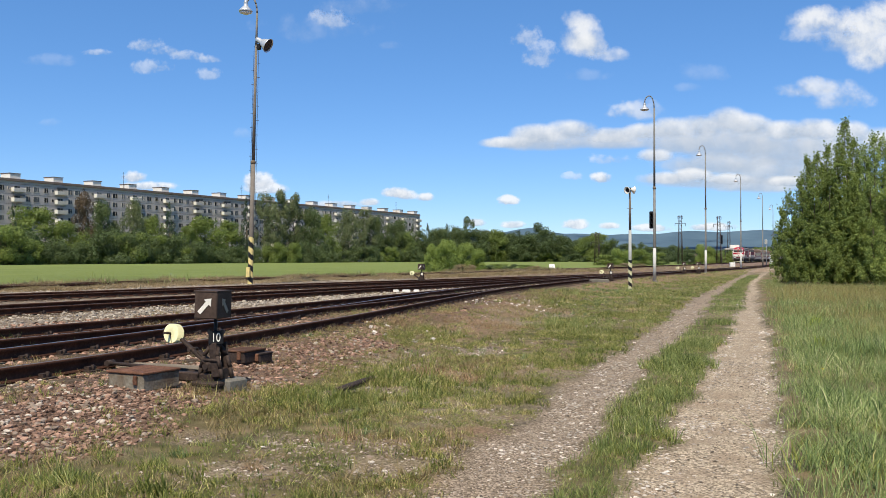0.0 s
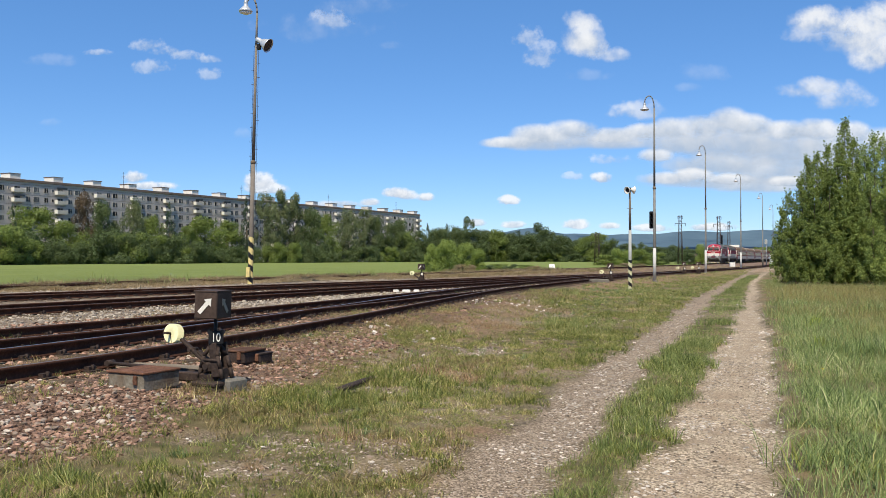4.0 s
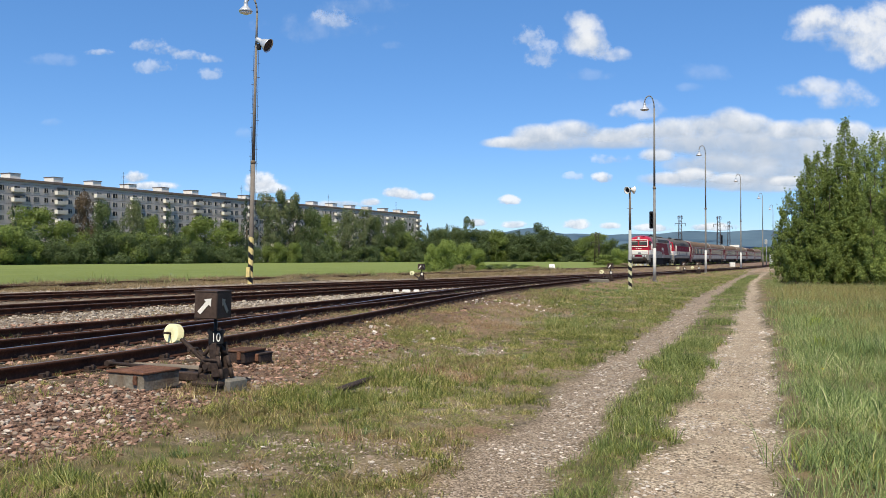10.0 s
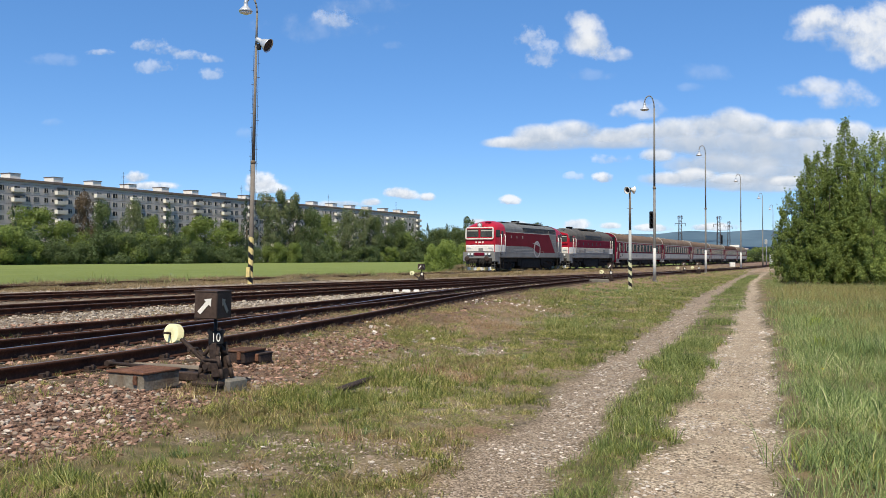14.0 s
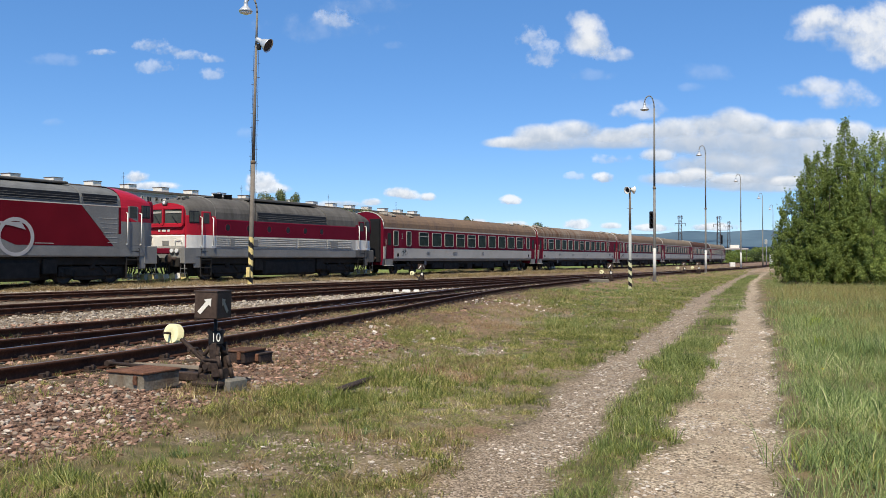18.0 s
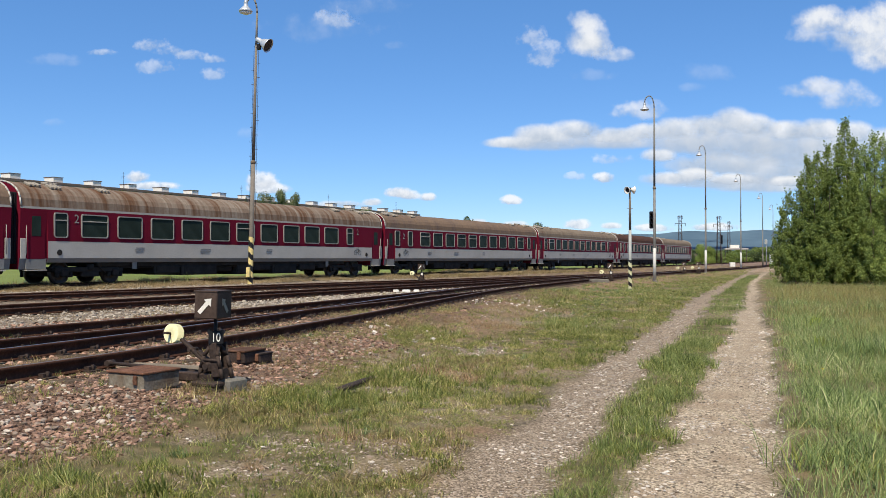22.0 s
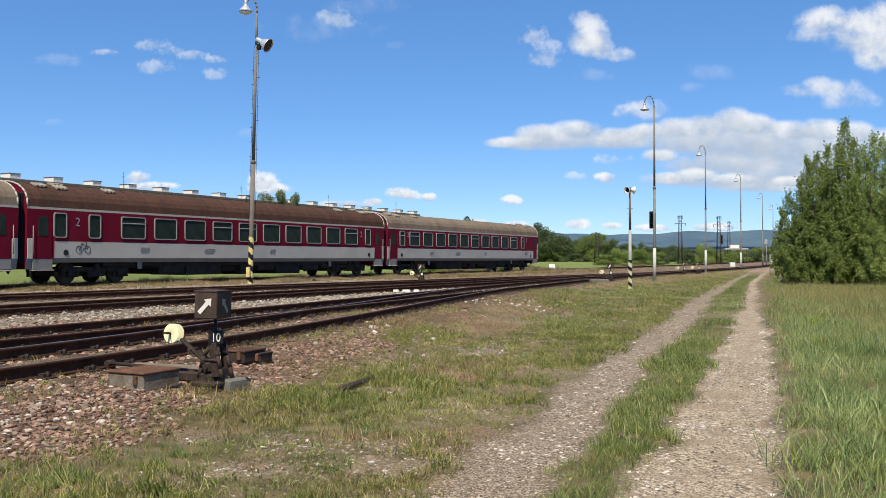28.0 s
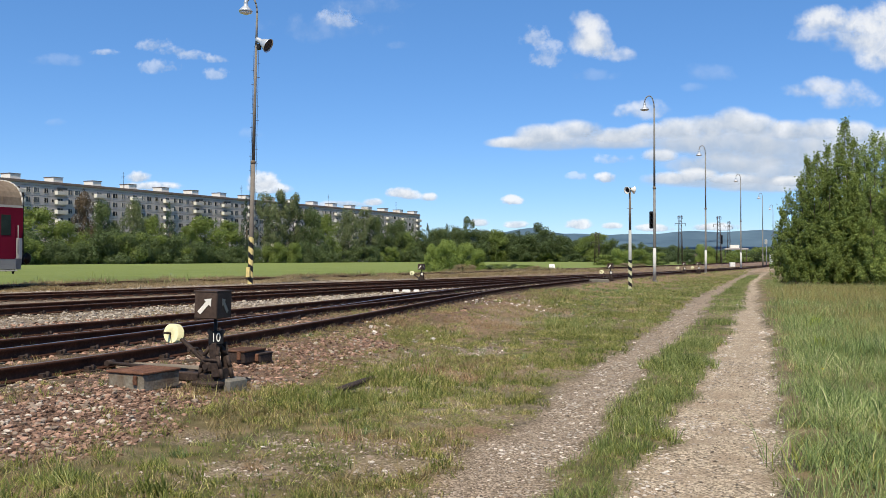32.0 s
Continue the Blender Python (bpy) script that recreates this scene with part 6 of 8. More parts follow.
def little_house(at, rz, size, roofm, wallm):
    root = thing("house", pose(*at, 0, 0, rz), "small distant house with pale walls and a pitched roof", "house", "distant houses")
    w, l, h = size
    bm = bmesh.new()
    box(bm, (0, 0, h / 2), (w, l, h))
    part("wall", bm, wallm, root)
    bm = bmesh.new()
    a = [bm.verts.new(p) for p in ((-w / 2 - 0.4, -l / 2 - 0.4, h), (w / 2 + 0.4, -l / 2 - 0.4, h), (0, -l / 2 - 0.4, h + w * 0.4))]
    b = [bm.verts.new(p) for p in ((-w / 2 - 0.4, l / 2 + 0.4, h), (w / 2 + 0.4, l / 2 + 0.4, h), (0, l / 2 + 0.4, h + w * 0.4))]
    bm.faces.new(a[::-1])
    bm.faces.new(b)
    for i in range(3):
        bm.faces.new((a[i], a[(i + 1) % 3], b[(i + 1) % 3], b[i]))
    part("roof", bm, roofm, root)
    for x in (-w * 0.25, w * 0.25):
        for z in (h * 0.3, h * 0.72):
            bm = bmesh.new()
            box(bm, (x, -l / 2 - 0.02, z), (1.1, 0.06, 1.2))
            part("window", bm, M_PANE_HOUSE, root)


marker_post((-24.6, 173.5, 0.0), 4.9)
little_house((-148.9, 396.3, 0), 20, (8, 10, 6.5), M_PANEL_EDGE, M_WHITE)
little_house((-132.0, 402.0, 0), 30, (7, 9, 3.2), M_PANEL_EDGE, M_PANEL)
little_house((-65.7, 304.4, 0), 15, (4.2, 9, 1.3), M_ROOF2, M_WHITE)


# ---- the long apartment block ----
def house_window_meshes(w, h):
    bm = bmesh.new()
    for sx, sz, cx, cz in ((w, 0.06, 0, h / 2), (w, 0.06, 0, -h / 2), (0.06, h, -w / 2, 0), (0.06, h, w / 2, 0), (0.06, h, w * 0.12, 0)):
        box(bm, (0.02, cx, cz), (0.10, sx, sz))
    fr = mesh_of("window", bm, M_BALCONY)
    bm = bmesh.new()
    box(bm, (-0.01, 0, 0), (0.06, w - 0.06, h - 0.06))
    return fr, mesh_of("pane", bm, M_PANE_HOUSE)


HW_A, HW_B, HW_C = house_window_meshes(2.0, 1.45), house_window_meshes(1.35, 1.45), house_window_meshes(0.85, 0.8)


def balcony_mesh():
    bm = bmesh.new()
    box(bm, (0.65, 0, -1.2), (1.3, 3.5, 0.16))
    box(bm, (1.27, 0, -0.66), (0.08, 3.5, 0.98), 0.01)
    return mesh_of("balcony", bm, M_BALCONY)


def balcony_side():
    bm = bmesh.new()
    box(bm, (0.62, 0, -0.62), (1.34, 0.10, 1.12), 0.01)
    return mesh_of("balcony_cheek", bm, M_WHITE)


BALC, CHEEK = balcony_mesh(), balcony_side()


def apartment_section(y0, seed):
    """One staircase section of the eight-storey block, 14.4 m long; it faces +x."""
    rnd = random.Random(seed)
    root = thing("apartment_building", pose(-225, y0 + 7.2, 0), "pale eight-storey panel apartment section with balconies and flat roof", "apartment building", "sections of the long block")
    bm = bmesh.new()
    box(bm, (-5.6, 0, 11.6), (11.2, 14.38, 23.2))
    part("wall", bm, M_PANEL, root)
    for st in range(8):
        z = 1.6 + 2.8 * st
        bm = bmesh.new()
        box(bm, (0.02, 0, z + 1.28), (0.05, 14.38, 0.05))
        part("panel_joint", bm, M_CONCRETE, root)
        if st < 2:
            continue
        for y, kind in ((-5.9, HW_B), (-3.2, HW_A), (0.1, HW_B), (2.4, HW_C)):
            w = part("window", kind[0], None, root)
            w.matrix_basis = pose(0.03, y, z)
            part("pane", kind[1], None, w)
        b = part("balcony", BALC, None, root)
        b.matrix_basis = pose(0, 4.9, z + 0.2)
        for s in (-1.8, 1.8):
            part("balcony_cheek", CHEEK, None, b).matrix_basis = pose(0, s, 0)
        w = part("window", HW_A[0], None, root)
        w.matrix_basis = pose(0.03, 4.9, z)
        part("pane", HW_A[1], None, w)
        if rnd.random() < 0.25:
            bm = bmesh.new()
            box(bm, (1.0, 4.9, z + 0.85), (0.5, 3.3, 0.5), 0.02)
            part("glazed_top", bm, M_PANE_HOUSE, b)
            b.children[-1].matrix_basis = b.matrix_basis.inverted()
        if rnd.random() < 0.12:
            bm = bmesh.new()
            lathe(bm, [(0.05, 0), (0.30, 0.08), (0.42, 0.20), (0.40, 0.21), (0.05, 0.03)], 12, 0, Matrix.Rotation(radians(75), 3, 'Y'), (1.35, 3.5, z))
            part("satellite_dish", bm, M_WHITE, root)
    bm = bmesh.new()
    box(bm, (-5.6, 0, 23.55), (11.8, 14.38, 0.75), 0.05)
    part("roof_edge", bm, M_PANEL_EDGE, root)
    bm = bmesh.new()
    box(bm, (-3.4, 5.4, 24.65), (4.0, 3.4, 1.7), 0.05)
    hs = part("lift_housing", bm, M_WHITE, root)
    bm = bmesh.new()
    box(bm, (-3.4, 5.4, 25.55), (4.3, 3.7, 0.18), 0.03)
    part("housing_roof", bm, M_PANEL_EDGE, hs)
    if seed % 4 == 1:
        bm = bmesh.new()
        tube(bm, (-3.0, 3.0, 24), (-3.0, 3.0, 29.5), 0.06, 0.04, 6)
        for k in range(4):
            box(bm, (-3.0, 3.0, 27.5 + k * 0.5), (0.05, 1.6 - 0.25 * k, 0.05))
        part("aerial", bm, M_RUST_DARK, root)


for k in range(18):
    apartment_section(402.3 - 14.4 * (k + 1), k)


# ---- trees ----
def leaf_cloud(name, blobs, n, leaf, rng, mat, flat=1.0, tri=True, loose=0.7):
    """Leaves strewn over and into a set of balls (x, y, z, r); many small folded diamonds."""
    b = np.array(blobs, float)
    w = b[:, 3] ** 2
    pick = rng.choice(len(b), n, p=w / w.sum())
    d = rng.normal(0, 1, (n, 3))
    d /= np.linalg.norm(d, axis=1)[:, None]
    rad = b[pick, 3] * (0.55 + 0.5 * rng.rand(n) ** 0.6)
    c = b[pick, :3] + d * rad[:, None] * np.array([1, 1, flat])
    nrm = d + rng.normal(0, loose, (n, 3)) + np.array([0, 0, 0.35])
    nrm /= np.linalg.norm(nrm, axis=1)[:, None]
    u = np.cross(nrm, rng.normal(0, 1, (n, 3)))
    u /= np.linalg.norm(u, axis=1)[:, None]
    v = np.cross(nrm, u)
    s = leaf * rng.uniform(0.6, 1.35, n)[:, None]
    tip, tail = c + u * s, c - u * s
    l, r = c + v * s * 0.55 - nrm * s * 0.15, c - v * s * 0.55 - nrm * s * 0.15
    if tri:
        V = np.stack((tail - v * s * 0.45, tail + v * s * 0.45, tip), 1).reshape(-1, 3)
        return raw_mesh(name, V, np.arange(n * 3).reshape(-1, 3), [mat])
    V = np.stack((tail, l, tip, r), 1).reshape(-1, 3)
    Fq = np.arange(n * 4).reshape(-1, 4)
    return raw_mesh(name, V, Fq, [mat])


def trunk_mesh(h, r, limbs, rng):
    bm = bmesh.new()
    p = Vector((0, 0, -0.1))
    pts = [p]
    for k in range(4):
        pts.append(Vector((rng.normal(0, 0.02) * h, rng.normal(0, 0.02) * h, h * (k + 1) / 4)))
    for k in range(4):
        tube(bm, pts[k], pts[k + 1], r * (1 - 0.22 * k), r * (1 - 0.22 * (k + 1)), 8)
    for k in range(limbs):
        z = h * rng.uniform(0.25, 0.9)
        a = rng.uniform(0, 6.28)
        q = Vector((math.cos(a), math.sin(a), 0.8)) * h * rng.uniform(0.18, 0.32)
        tube(bm, (0, 0, z), Vector((0, 0, z)) + q, r * 0.35, r * 0.1, 5)
    return mesh_of("trunk", bm, M_BARK)


def crown_blobs(kind, rng):
    """Balls that fill a crown one unit high and about one wide."""
    out = []
    if kind == "round":
        for k in range(62):
            a, h = rng.uniform(0, 6.28), rng.uniform(0.03, 0.93)
            R = 0.50 * math.sin(math.pi * min(0.95, 0.15 + h * 0.85)) ** 0.7
            q = R * rng.uniform(0.15, 0.95)
            out.append((q * math.cos(a), q * math.sin(a), h, rng.uniform(0.08, 0.16)))
    elif kind == "tall":
        for k in range(44):
            a, h = rng.uniform(0, 6.28), rng.uniform(0.12, 0.97)
            R = 0.32 * (1 - abs(h - 0.45) ** 2 * 2.4)
            q = max(0.02, R) * rng.uniform(0.2, 1.0)
            out.append((q * math.cos(a), q * math.sin(a), h, rng.uniform(0.05, 0.11)))
    elif kind == "cone":
        for k in range(46):
            a, h = rng.uniform(0, 6.28), rng.rand() ** 1.3 * 0.97
            q = 0.34 * (1 - h) * rng.uniform(0.3, 1.0)
            out.append((q * math.cos(a), q * math.sin(a), 0.04 + h * 0.94, 0.025 + 0.075 * (1 - h)))
    else:
        for k in range(20):
            a, h = rng.uniform(0, 6.28), rng.uniform(0.05, 0.75)
            q = 0.62 * rng.uniform(0.1, 1.0) * (1 - h * 0.5)
            out.append((q * math.cos(a), q * math.sin(a), h, rng.uniform(0.13, 0.24)))
    return out


_rt = np.random.RandomState(11)
KINDS = {}
for key, shape, mat, n, leaf in (("willow", "round", M_LEAF_B, 5200, 0.028), ("maple", "round", M_LEAF_C, 4800, 0.028), ("poplar", "tall", M_LEAF_C, 3800, 0.022), ("aspen", "tall", M_LEAF_F, 4200, 0.022),
                                 ("fir", "cone", M_LEAF_D, 3200, 0.022), ("copper", "tall", M_LEAF_E, 3600, 0.022), ("shrub", "bush", M_LEAF_B, 3600, 0.034), ("darkshrub", "bush", M_LEAF_C, 3600, 0.034),
                                 ("brightshrub", "bush", M_LEAF_Y, 5200, 0.027), ("greywillow", "round", M_LEAF_F, 4800, 0.027), ("dryshrub", "bush", M_LEAF_TAN, 4200, 0.024)):
    KINDS[key] = [(leaf_cloud("crown", crown_blobs(shape, _rt), int(n * 2.2), leaf * 0.68, _rt, mat, loose=0.42), trunk_mesh(0.6, 0.02, 6, _rt)) for _ in range(2)]
TREE_LABEL = {"willow": "leafy mid-green broadleaf tree at the field's edge", "maple": "dark green broadleaf tree at the field's edge", "poplar": "tall dark poplar behind the field", "aspen": "tall grey-green poplar behind the field",
              "fir": "dark pointed conifer behind the field", "copper": "brownish copper-leaved tree before the block", "shrub": "rounded green shrub at the field's edge", "darkshrub": "dark dense shrub at the field's edge",
              "brightshrub": "bright green bushy shrub beside the line", "greywillow": "grey-green willow at the field's edge", "dryshrub": "low tan brush of dead stems beside the line"}


def spot(xp, d):
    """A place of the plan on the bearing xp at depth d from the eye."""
    r = (xp - 784) / 1600 * d
    return r * 0.885 - d * 0.4656, r * 0.4656 + d * 0.885


def plant(key, x, y, h, w, k=0):
    cr, tr = KINDS[key][k % 2]
    shrub = "shrub" in key
    root = thing("shrub" if shrub else "tree", pose(x, y, -0.05, 0, 0, random.uniform(0, 360)), TREE_LABEL[key], "shrub" if shrub else "tree", "shrubs" if shrub else "trees behind the field")
    c = part("crown", cr, None, root)
    c.scale = (w, w, h)
    t = part("trunk", tr, None, root)
    t.scale = (h, h, h)


def line_depth(xp):
    """Depth of the edge of the wood behind the field."""
    return float(np.interp(xp, [-80, 0, 300, 520, 743, 900, 1100], [196, 207, 256, 305, 380, 400, 380]))


# bearing, top, spread, kind
FAR_TREES = (
    (-30, 385, 70, "maple"), (22, 352, 20, "fir"), (62, 366, 92, "willow"), (20, 400, 60, "willow"), (118, 392, 60, "willow"), (146, 338, 46, "copper"), (180, 352, 40, "maple"),
    (205, 392, 40, "greywillow"), (236, 356, 40, "greywillow"), (272, 384, 50, "willow"), (300, 344, 22, "fir"), (328, 402, 46, "willow"), (362, 384, 66, "willow"), (400, 392, 56, "willow"),
    (436, 336, 26, "fir"), (470, 345, 42, "aspen"), (494, 338, 44, "aspen"), (520, 346, 40, "aspen"), (548, 366, 48, "maple"), (578, 382, 50, "willow"))
FAR_TREES_B = (
    (616, 374, 44, "greywillow"), (645, 372, 40, "aspen"), (664, 380, 40, "maple"), (690, 396, 44, "maple"), (708, 386, 34, "maple"), (730, 392, 18, "fir"), (716, 410, 40, "willow"), (757, 391, 20, "fir"), (778, 402, 46, "maple"), (791, 391, 20, "fir"),
    (812, 404, 40, "maple"), (828, 386, 34, "poplar"), (852, 414, 36, "maple"), (876, 408, 44, "willow"), (900, 414, 40, "maple"), (918, 404, 22, "fir"), (932, 418, 40, "maple"), (950, 396, 40, "poplar"), (963, 404, 34, "poplar"))
FAR_TREES_C = (
    (1002, 422, 36, "maple"), (1020, 424, 34, "maple"), (1040, 420, 44, "willow"), (1060, 413, 50, "willow"), (1085, 424, 40, "maple"), (1110, 430, 40, "maple"), (1135, 430, 26, "maple"), (1160, 436, 40, "maple"), (1190, 434, 30, "maple"), (1222, 440, 40, "maple"))
FAR_TREES_D = ((745, 408, 50, "maple"), (774, 404, 50, "maple"), (803, 402, 50, "maple"), (845, 405, 56, "maple"), (866, 410, 50, "aspen"), (888, 411, 58, "maple"), (910, 412, 52, "maple"), (931, 414, 58, "maple"), (974, 410, 46, "maple"), (990, 415, 46, "maple"))
for k, (xp, top, w, key) in enumerate(FAR_TREES + FAR_TREES_B + FAR_TREES_C + FAR_TREES_D):
    d = line_depth(xp) + random.uniform(2, 16)
    x, y = spot(xp, d)
    plant(key, x, y, (458 - top) / 1600 * d + 1.45, w / 1600 * d * (2.0 if key == "fir" else 1.7 if key in ("poplar", "aspen", "copper") else 1.3), k)
for k in range(52):
    xp = -60 + k * 15.6 + random.uniform(-5, 5)
    d = line_depth(xp) - random.uniform(0, 8)
    x, y = spot(xp, d)
    h = random.uniform(3.5, 7.0) * (1.25 if xp < 300 else 1.0)
    plant(random.choice(("darkshrub", "darkshrub", "darkshrub", "shrub")), x, y, h * 1.2, h * random.uniform(1.0, 1.5), k)
for k in range(14):
    xp = 745 + k * 24 + random.uniform(-6, 6)
    d = line_depth(xp) + random.uniform(-4, 6)
    x, y = spot(xp, d)
    h = random.uniform(3.5, 6)
    plant(random.choice(("darkshrub", "shrub")), x, y, h, h * 1.6, k)
# bushes just beyond the line, and down the line
for xp, d, top, w, key in ((770, 100, 432, 40, "brightshrub"), (795, 98, 420, 55, "brightshrub"), (822, 102, 430, 50, "brightshrub"), (846, 100, 440, 40, "brightshrub"), (756, 96, 448, 22, "brightshrub"),
                           (812, 92, 466, 30, "dryshrub"), (834, 90, 467, 26, "dryshrub"), (945, 112, 470, 26, "dryshrub"), (1108, 150, 465, 34, "dryshrub"), (1130, 160, 466, 30, "dryshrub"), (1085, 140, 468, 26, "dryshrub"), (862, 112, 468, 26, "darkshrub"), (880, 118, 466, 34, "shrub"), (905, 112, 467, 30, "darkshrub"), (930, 120, 468, 30, "shrub"), (1072, 190, 450, 40, "shrub"), (1098, 185, 440, 40, "brightshrub"), (1130, 190, 440, 44, "shrub"),
                           (1160, 200, 446, 40, "shrub"), (1180, 220, 444, 30, "darkshrub"), (1240, 230, 432, 28, "brightshrub"), (1258, 235, 436, 24, "brightshrub"), (1285, 300, 446, 30, "shrub"), (1320, 350, 441, 44, "shrub"),
                           (1350, 400, 437, 44, "shrub"), (1380, 520, 432, 60, "darkshrub"), (1296, 330, 446, 50, "shrub"), (1330, 345, 444, 50, "darkshrub"), (1262, 250, 447, 50, "shrub"), (1225, 250, 446, 46, "darkshrub"), (1210, 260, 446, 26, "darkshrub"), (1040, 130, 474, 24, "shrub")):
    x, y = spot(xp, d)
    plant(key, x, y, ((458 - top) / 1600 * d + 1.4) * 1.12, w / 1600 * d * 1.05, int(xp) % 2)


# low woods along the foot of the hills
for k in range(34):
    xp = 1010 + k * 12.5 + random.uniform(-4, 4)
    d = random.uniform(560, 680)
    x, y = spot(xp, d)
    plant(random.choice(("darkshrub", "darkshrub", "shrub")), x, y, (458 - random.uniform(431, 441)) / 1600 * d + 1.4, random.uniform(24, 34) / 1600 * d, k)


# ---- the thicket beside the road ----
def thicket(at, leaders, n, leaf, seed, mat, label):
    """A many-stemmed shrub tree, leafy to the grass: each leader (dx, dy, height, radius) carries rising leafy shoots."""
    rng = np.random.RandomState(seed)
    root = thing("tree", pose(*at), label, "tree", "trees beside the road")
    blobs = []
    bm = bmesh.new()
    for dx, dy, h, r in leaders:
        tube(bm, (dx * 0.6, dy * 0.6, -0.1), (dx, dy, h * 0.95), 0.06, 0.012, 7)
        z = 0.25
        while z < h - 0.05:
            t = z / h
            R = r * min(1.0, 0.75 + 0.8 * t) * (1 - t ** 2.2) ** 0.8 + 0.05
            for _ in range(max(4, int(9 * R))):
                a = rng.uniform(0, 6.28)
                q = R * rng.uniform(0.25, 1.0) ** 0.7
                p = np.array((dx + q * math.cos(a), dy + q * math.sin(a), z + rng.uniform(-0.15, 0.15)))
                up = np.array((0.35 * math.cos(a), 0.35 * math.sin(a), 1.0)) * rng.uniform(0.10, 0.24)
                br = rng.uniform(0.10, 0.20) * (0.7 + 0.3 * R)
                for k in range(3):
                    blobs.append((*(p + up * k), br * (1 - 0.28 * k)))
                if rng.rand() < 0.06:
                    tube(bm, (dx, dy, max(0.1, z - 0.4)), tuple(p), 0.018, 0.006, 4)
            z += 0.20
        for k in range(5):
            blobs.append((dx + rng.normal(0, 0.04), dy + rng.normal(0, 0.04), h - 0.12 + 0.09 * k, 0.11 - 0.015 * k))
    part("trunk", bm, M_BARK, root)
    part("crown", leaf_cloud("crown", blobs, n, leaf, rng, mat, loose=0.6), None, root)


def shoots(at, bearings, depth):
    """Leaders of a thicket from bearings, heights, radii and steps behind the thicket's front."""
    out = []
    for xp, h, r, back in bearings:
        x, y = spot(xp, depth + back)
        out.append((x - at[0], y - at[1], h, r))
    return out


_at = (*spot(1455, 49.0), 0.0)
thicket(_at, shoots(_at, ((1496, 8.75, 0.75, 0), (1484, 7.5, 0.8, -0.6), (1466, 7.35, 0.75, 0.3), (1512, 7.75, 0.7, 0.5), (1446, 6.85, 0.7, 0), (1428, 6.75, 0.42, 0.3), (1416, 5.6, 0.55, -0.2), (1397, 4.9, 0.62, 0.1), (1384, 4.0, 0.55, 0), (1440, 5.4, 0.9, -0.9),
                          (1470, 6.0, 0.9, -1.1), (1500, 6.4, 0.9, -1.0), (1381, 2.6, 0.50, -0.3), (1410, 3.4, 0.75, -1.0), (1436, 3.2, 0.85, -1.4), (1466, 3.6, 0.9, -1.6), (1496, 4.2, 0.9, -1.6), (1455, 6.4, 0.8, 0.9), (1424, 4.8, 0.8, 0.8), (1530, 5.0, 0.9, -0.6)), 48.6),
        230000, 0.047, 5, M_LEAF_A, "dense green poplar thicket leafy to the ground beside the road")
_at = (*spot(1555, 47.0), 0.0)
thicket(_at, shoots(_at, ((1530, 7.3, 0.8, 0.6), (1548, 7.75, 0.7, 0), (1562, 7.6, 0.75, 0.2), (1582, 7.3, 0.9, 0), (1605, 7.6, 1.0, 0), (1540, 5.4, 0.8, -0.8), (1570, 5.0, 0.9, -1.2), (1600, 5.2, 1.0, -1.0), (1635, 7.0, 1.1, 0), (1660, 6.6, 1.1, 0), (1545, 3.2, 0.7, -1.5), (1580, 3.0, 0.9, -1.8), (1620, 4.0, 1.1, -1.2)), 47.0),
        150000, 0.049, 6, M_LEAF_OLIVE, "dense olive-green willow thicket leafy to the ground beside the road")
thicket((5.2, 43.5, 0), ((0, 0, 7.0, 2.0), (-1.8, 0.3, 6.2, 1.8), (1.9, -0.3, 7.4, 2.0), (0.6, -1.3, 4.6, 1.8), (-1.0, -1.2, 4.0, 1.5)), 24000, 0.12, 7, M_LEAF_A, "dense green thicket behind the tall grass")
thicket((-3.0, 56.5, 0), ((0, 0, 6.6, 1.6), (1.8, 0.3, 7.0, 1.8), (-1.4, -0.3, 5.4, 1.4), (3.6, 0.2, 6.9, 1.8)), 20000, 0.12, 8, M_LEAF_A, "dense green thicket further along the road")


